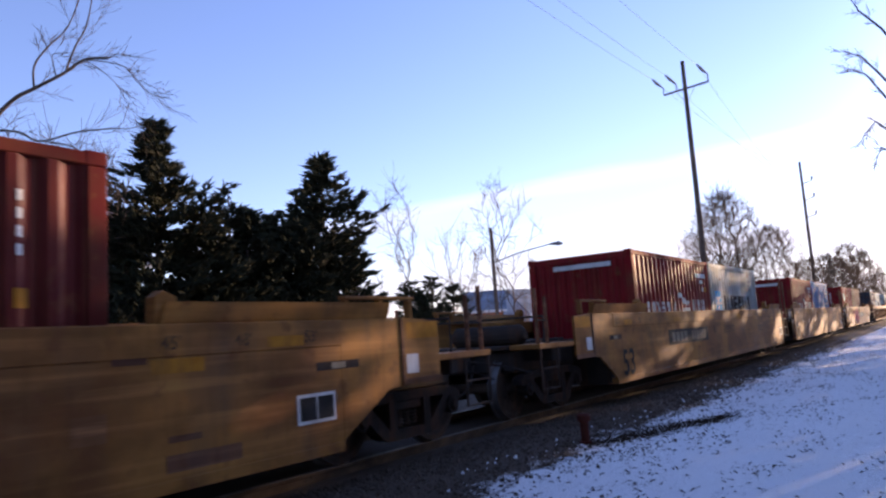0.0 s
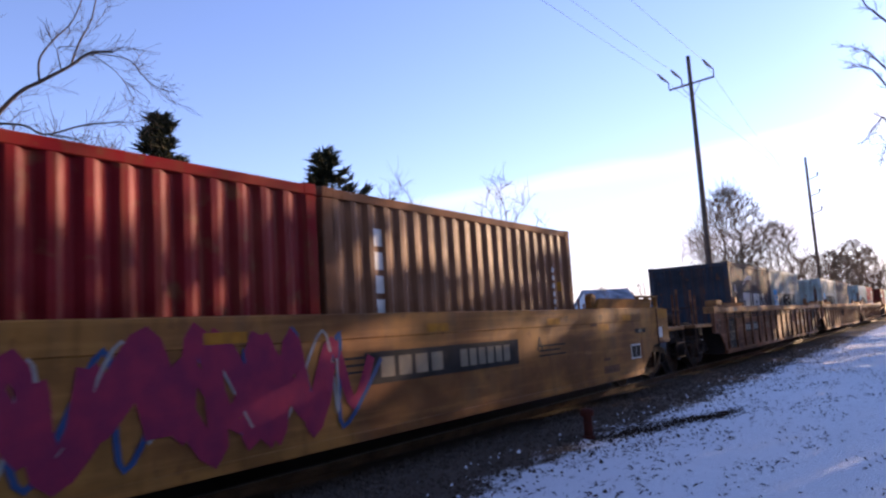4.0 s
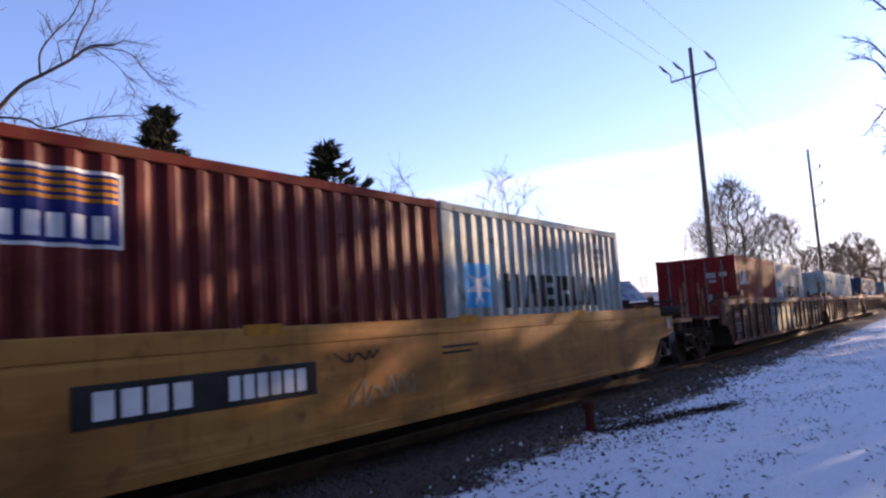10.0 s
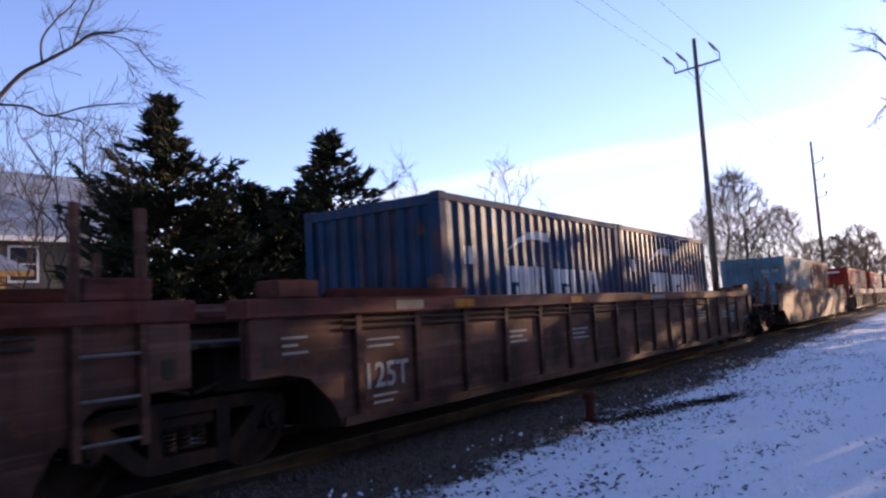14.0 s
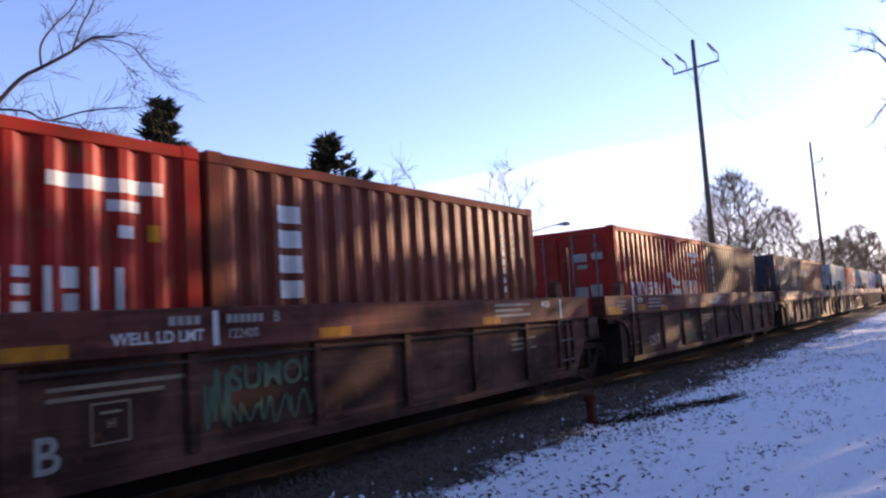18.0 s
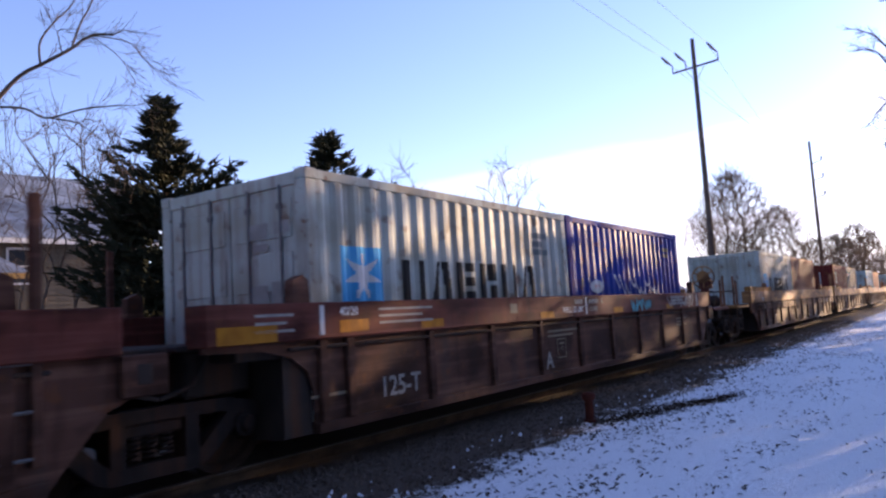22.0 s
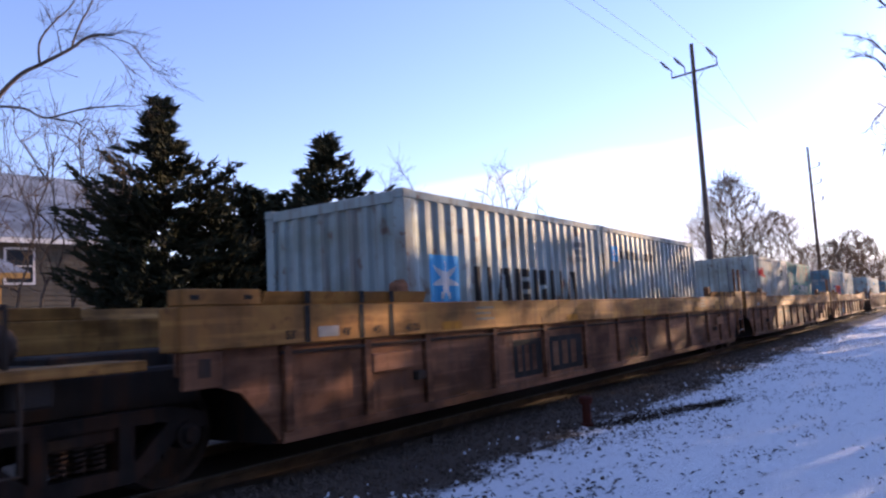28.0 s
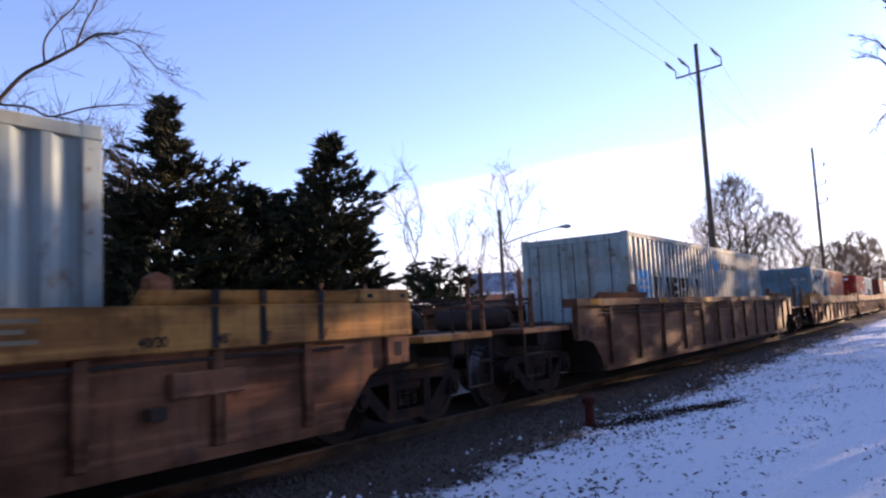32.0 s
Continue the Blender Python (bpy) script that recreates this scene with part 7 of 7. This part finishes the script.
def cedar_at(az, top, d, width, seed, label, count=900, **kw):
    p = spot(az, 0, d)
    cedar((p.x, p.y, -0.1), EYE[2] + d * math.tan(radians(top)) + 0.1, width, seed, label, count, **kw)


cedar_at(55.7, 17.3, 19.0, 1.6, 1, "tall dark cedar with ragged upturned branches", 330, power=1.15, ragged=0.6, spire=1.15)
cedar_at(43.4, 14.8, 23.0, 1.35, 2, "narrow dark cedar with upturned tips", 300, power=1.0, ragged=0.35, spire=1.0)
cedar_at(50.6, 12.9, 21.0, 0.8, 3, "thin spindly cedar top over the row", 60, power=1.0)
cedar_at(49.3, 10.6, 21.0, 1.5, 4, "low dark cedar in a dense row", 230, power=0.6, stout=1.3)
cedar_at(47.2, 10.3, 22.0, 1.5, 5, "low dark cedar in a dense row", 230, power=0.6, stout=1.3)
cedar_at(45.4, 9.6, 21.5, 1.5, 10, "low dark cedar in a dense row", 220, power=0.55, stout=1.3)
cedar_at(52.3, 10.4, 19.5, 1.5, 11, "low dark cedar in a dense row", 220, power=0.6, stout=1.3)
cedar_at(58.0, 11.0, 19.5, 1.0, 6, "low dark cedar beside the house", 150, power=0.6)
cedar_at(41.4, 8.2, 24.0, 1.1, 12, "low dark cedar at the row's end", 170, power=0.6, stout=1.2)
cedar_at(36.9, 4.6, 36.0, 1.3, 7, "low dark cedar bush", 120, power=0.5)
cedar_at(35.2, 4.9, 36.0, 1.3, 8, "low dark cedar bush", 120, power=0.5)
cedar_at(33.5, 4.2, 37.0, 1.3, 9, "low dark cedar bush", 120, power=0.5)

# ---- houses ----
SIDING = mat("grey_olive_siding", (0.105, 0.094, 0.074), (0.08, 0.072, 0.058), 1.5, 0.75, 0, 0.1, 20, GRIME, 0.25)
# roof snow toned down to blue-grey, the roof's partial shade put into its colour
ROOFSNOW = mat("shaded_snow_on_shingles", (0.24, 0.28, 0.34), (0.09, 0.105, 0.13), 0.9, 0.8, 0, 0.3, 12)
TRIM = mat("white_house_trim", (0.62, 0.61, 0.58), (0.5, 0.49, 0.46), 3, 0.6, 0, 0.05, 20)
PANE = mat("dark_window_glass", (0.02, 0.024, 0.03), (0.03, 0.034, 0.04), 2, 0.08, 0, 0.0, 20)
GOLD = mat("yellow_cedar_boards", (0.36, 0.22, 0.08), (0.28, 0.17, 0.07), 3, 0.7, 0, 0.1, 20)
BRICK = mat("orange_brick_wall", (0.34, 0.13, 0.07), (0.26, 0.10, 0.06), 3, 0.85, 0, 0.2, 20)
PALEWALL = mat("pale_blue_siding", (0.35, 0.40, 0.46), (0.28, 0.33, 0.38), 2, 0.7, 0, 0.1, 20)


def house(corner, along, length, depth, eave, ridge, wall_mat, label, overhang=0.4, windows=(), boards=True):
    """A gabled house: corner is its near left foot, along the direction of its front."""
    a = math.degrees(math.atan2(along.y, along.x))
    ob = thing("house", pose(corner.x, corner.y, -0.15, 0, 0, a), label, "house", "houses beyond the track")
    part("wall", Shape().add([(0, 0, 0), (length, 0, 0), (length, depth, 0), (0, depth, 0), (0, 0, eave), (length, 0, eave), (length, depth, eave), (0, depth, eave),
                              (0, depth / 2, ridge - 0.05), (length, depth / 2, ridge - 0.05)],
                             [(0, 1, 5, 4), (1, 2, 6, 9, 5), (2, 3, 7, 6), (3, 0, 4, 8, 7)]), wall_mat, ob)
    if boards:
        k, board = 0, Shape().box(0.0, length, -0.022, 0.0, 0.0, 0.16).mesh("siding_board", wall_mat)
        while k * 0.2 + 0.2 < eave:
            part("siding_board", board, None, ob, "", pose(0, -0.004, k * 0.2 + 0.02))
            k += 1
    th = 0.18
    slope = (ridge - eave) / (depth / 2)
    for side in (0, 1):
        y_e, y_r = (-overhang, depth / 2) if side == 0 else (depth + overhang, depth / 2)
        z_e = eave - slope * overhang
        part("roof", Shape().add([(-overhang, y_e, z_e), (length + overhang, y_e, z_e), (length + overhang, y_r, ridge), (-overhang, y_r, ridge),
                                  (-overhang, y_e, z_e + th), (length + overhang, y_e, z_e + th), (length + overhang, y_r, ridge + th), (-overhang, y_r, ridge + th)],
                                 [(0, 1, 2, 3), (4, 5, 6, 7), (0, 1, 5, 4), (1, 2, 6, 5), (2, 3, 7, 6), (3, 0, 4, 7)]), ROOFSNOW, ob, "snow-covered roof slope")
    part("fascia", Shape().box(-overhang, length + overhang, -overhang - 0.03, -overhang, eave - slope * overhang - 0.06, eave - slope * overhang + 0.13), TRIM, ob)
    for x, z, w, h in windows:
        win = part("window", Shape().box(x - 0.08, x + w + 0.08, -0.06, -0.03, z - 0.08, z), TRIM, ob, "white-framed dark window")
        part("frame", Shape().box(x - 0.08, x, -0.06, -0.03, z, z + h).box(x + w, x + w + 0.08, -0.06, -0.03, z, z + h)
             .box(x - 0.08, x + w + 0.08, -0.06, -0.03, z + h, z + h + 0.08).box(x, x + w, -0.055, -0.035, z + h / 2 - 0.02, z + h / 2 + 0.02), TRIM, win)
        part("pane", Shape().box(x, x + w, -0.045, -0.035, z, z + h), PANE, win)
    return ob


# the near house: its front runs from beyond the left edge to behind the tall cedar
hl, hr = spot(69.5, 0, 31.0), spot(57.0, 0, 33.0)
front = (hr - hl).normalized()
house(hl, front, (hr - hl).length, 9.0, 5.55, 8.6, SIDING, "grey-olive house with a snowy roof behind the trees", 0.5,
      [(0.6, 3.7, 0.9, 1.25), (2.05, 3.7, 0.0001 + 0.9, 1.25)])
porch = thing("porch", pose(*spot(66.0, 0, 26.0).to_2d(), -0.15, 0, 0, math.degrees(math.atan2(front.y, front.x))), "small porch with a snowy lean-to roof and yellow boards", "porch")
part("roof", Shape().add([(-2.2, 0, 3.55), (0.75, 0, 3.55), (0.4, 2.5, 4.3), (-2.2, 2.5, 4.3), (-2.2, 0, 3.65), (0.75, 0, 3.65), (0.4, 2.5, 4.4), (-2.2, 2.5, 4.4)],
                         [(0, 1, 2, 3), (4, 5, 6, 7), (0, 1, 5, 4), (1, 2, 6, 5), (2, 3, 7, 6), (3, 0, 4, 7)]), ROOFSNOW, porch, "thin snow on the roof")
part("wall", Shape().box(-2.1, 0.0, 0.1, 2.5, 0, 3.5), GOLD, porch, "yellow boarded wall")
part("fascia", Shape().box(-2.2, 0.76, -0.04, 0.0, 3.45, 3.62), GOLD, porch)
# small houses far off between the boxes
house(spot(22.6, 0, 92), (spot(19.3, 0, 96) - spot(22.6, 0, 92)).normalized(), 6.5, 6.0, 3.1, 5.6, PALEWALL, "small pale house with a snowy roof, far off", 0.3, [(1, 1.2, 0.9, 1.2), (4, 1.2, 0.9, 1.2)], False)
house(spot(27.6, 0, 66), (spot(24.8, 0, 70) - spot(27.6, 0, 66)).normalized(), 4.6, 5.0, 3.2, 5.4, PALEWALL, "small pale house behind the bare trees", 0.3, [(1, 1.2, 0.9, 1.2)], False)
house(spot(32.6, 0, 62), (spot(30.4, 0, 62) - spot(32.6, 0, 62)).normalized(), 3.2, 5.0, 3.6, 5.2, BRICK, "orange brick house glimpsed behind bushes", 0.3, [(0.5, 1.4, 0.8, 1.2), (1.9, 1.4, 0.8, 1.2)], False)
house(spot(18.4, 0, 110), (spot(15.5, 0, 118) - spot(18.4, 0, 110)).normalized(), 9.0, 7.0, 2.4, 4.4, PALEWALL, "low far house with a snowy roof", 0.3, [(2, 1, 1, 1)], False)

# unseen house and hedge added behind the camera to shade the train's near end
house(Vector((8.0, -13.5, 0)), Vector((-1, 0, 0)), 26.0, 9.0, 5.6, 8.4, SIDING, "unseen house added to shade the train's near end", 0.5,
      [(3, 1.0, 1.1, 1.4), (8, 1.0, 1.1, 1.4), (14, 1.0, 1.1, 1.4)], False)

# unseen evergreens added camera-side to shade the snow and the train's lower part
for k, (x, y, h, w) in enumerate(((24.2, -9.6, 6.5, 1.5), (26.6, -9.4, 6.8, 1.4),
                                  (28.8, -9.6, 7.0, 1.4), (31.0, -9.5, 7.3, 1.5), (33.0, -9.4, 6.5, 1.2), (35.4, -9.3, 7.4, 1.25), (38.0, -9.4, 6.6, 1.3), (41.2, -9.2, 7.7, 1.35),
                                  (45.4, -9.3, 7.0, 1.6), (49.5, -9.5, 7.8, 1.6), (54.5, -9.4, 7.8, 1.8), (60.5, -9.6, 8.0, 2.0), (68.0, -10.0, 8.2, 2.4), (77.0, -10.0, 8.4, 2.8), (88.0, -10.6, 8.6, 3.2), (102.0, -11.5, 9.0, 3.4))):
    cedar((x, y, -0.1), h, w, 60 + k, "out-of-view cedar added to shade the snow and train", 78, power=0.6, stout=1.8)

# further unseen evergreens along the line behind the camera, added to block skylight
for k, (x, y, h) in enumerate(((-6.0, 9.0, 13.0), (-13.0, 9.0, 14.0), (-21.0, 9.0, 14.0), (-30.0, 9.0, 14.0), (-1.8, -10.6, 9.5), (3.2, -10.8, 8.5), (-9.0, -8.6, 12.0), (-17.0, -8.2, 14.0), (-27.0, -8.0, 14.0))):
    cedar((x, y, -0.1), h, 2.2 if h < 10 else 3.2, 260 + k, "unseen cedar added to block skylight from behind", 110, power=0.6, stout=2.4)


# ---- what moves ----
def motions():
    times = (0.0, 8.0, 16.0, 24.0, 32.0)
    for ob, s0, z in TRAIN:
        walk(ob, [(t, pose(s0 - SPEED * t, 0, z)) for t in times])
    # the wheels roll: one turn of keys for each end of a truck, shared by all trucks
    step = 1 / 30
    for dx, wheels in WHEELS.items():
        turn = -math.degrees(SPEED / WHEEL_R) * step
        walk(wheels[0], [(k * step, pose(dx, 0, WHEEL_R) @ Matrix.Rotation(radians(turn * k), 4, "Y")) for k in range(961)])
        keys = wheels[0].animation_data
        for w in wheels[1:]:
            w.rotation_mode = "QUATERNION"
            w.animation_data_create().action = keys.action
            w.animation_data.action_slot = keys.action_slot


motions()
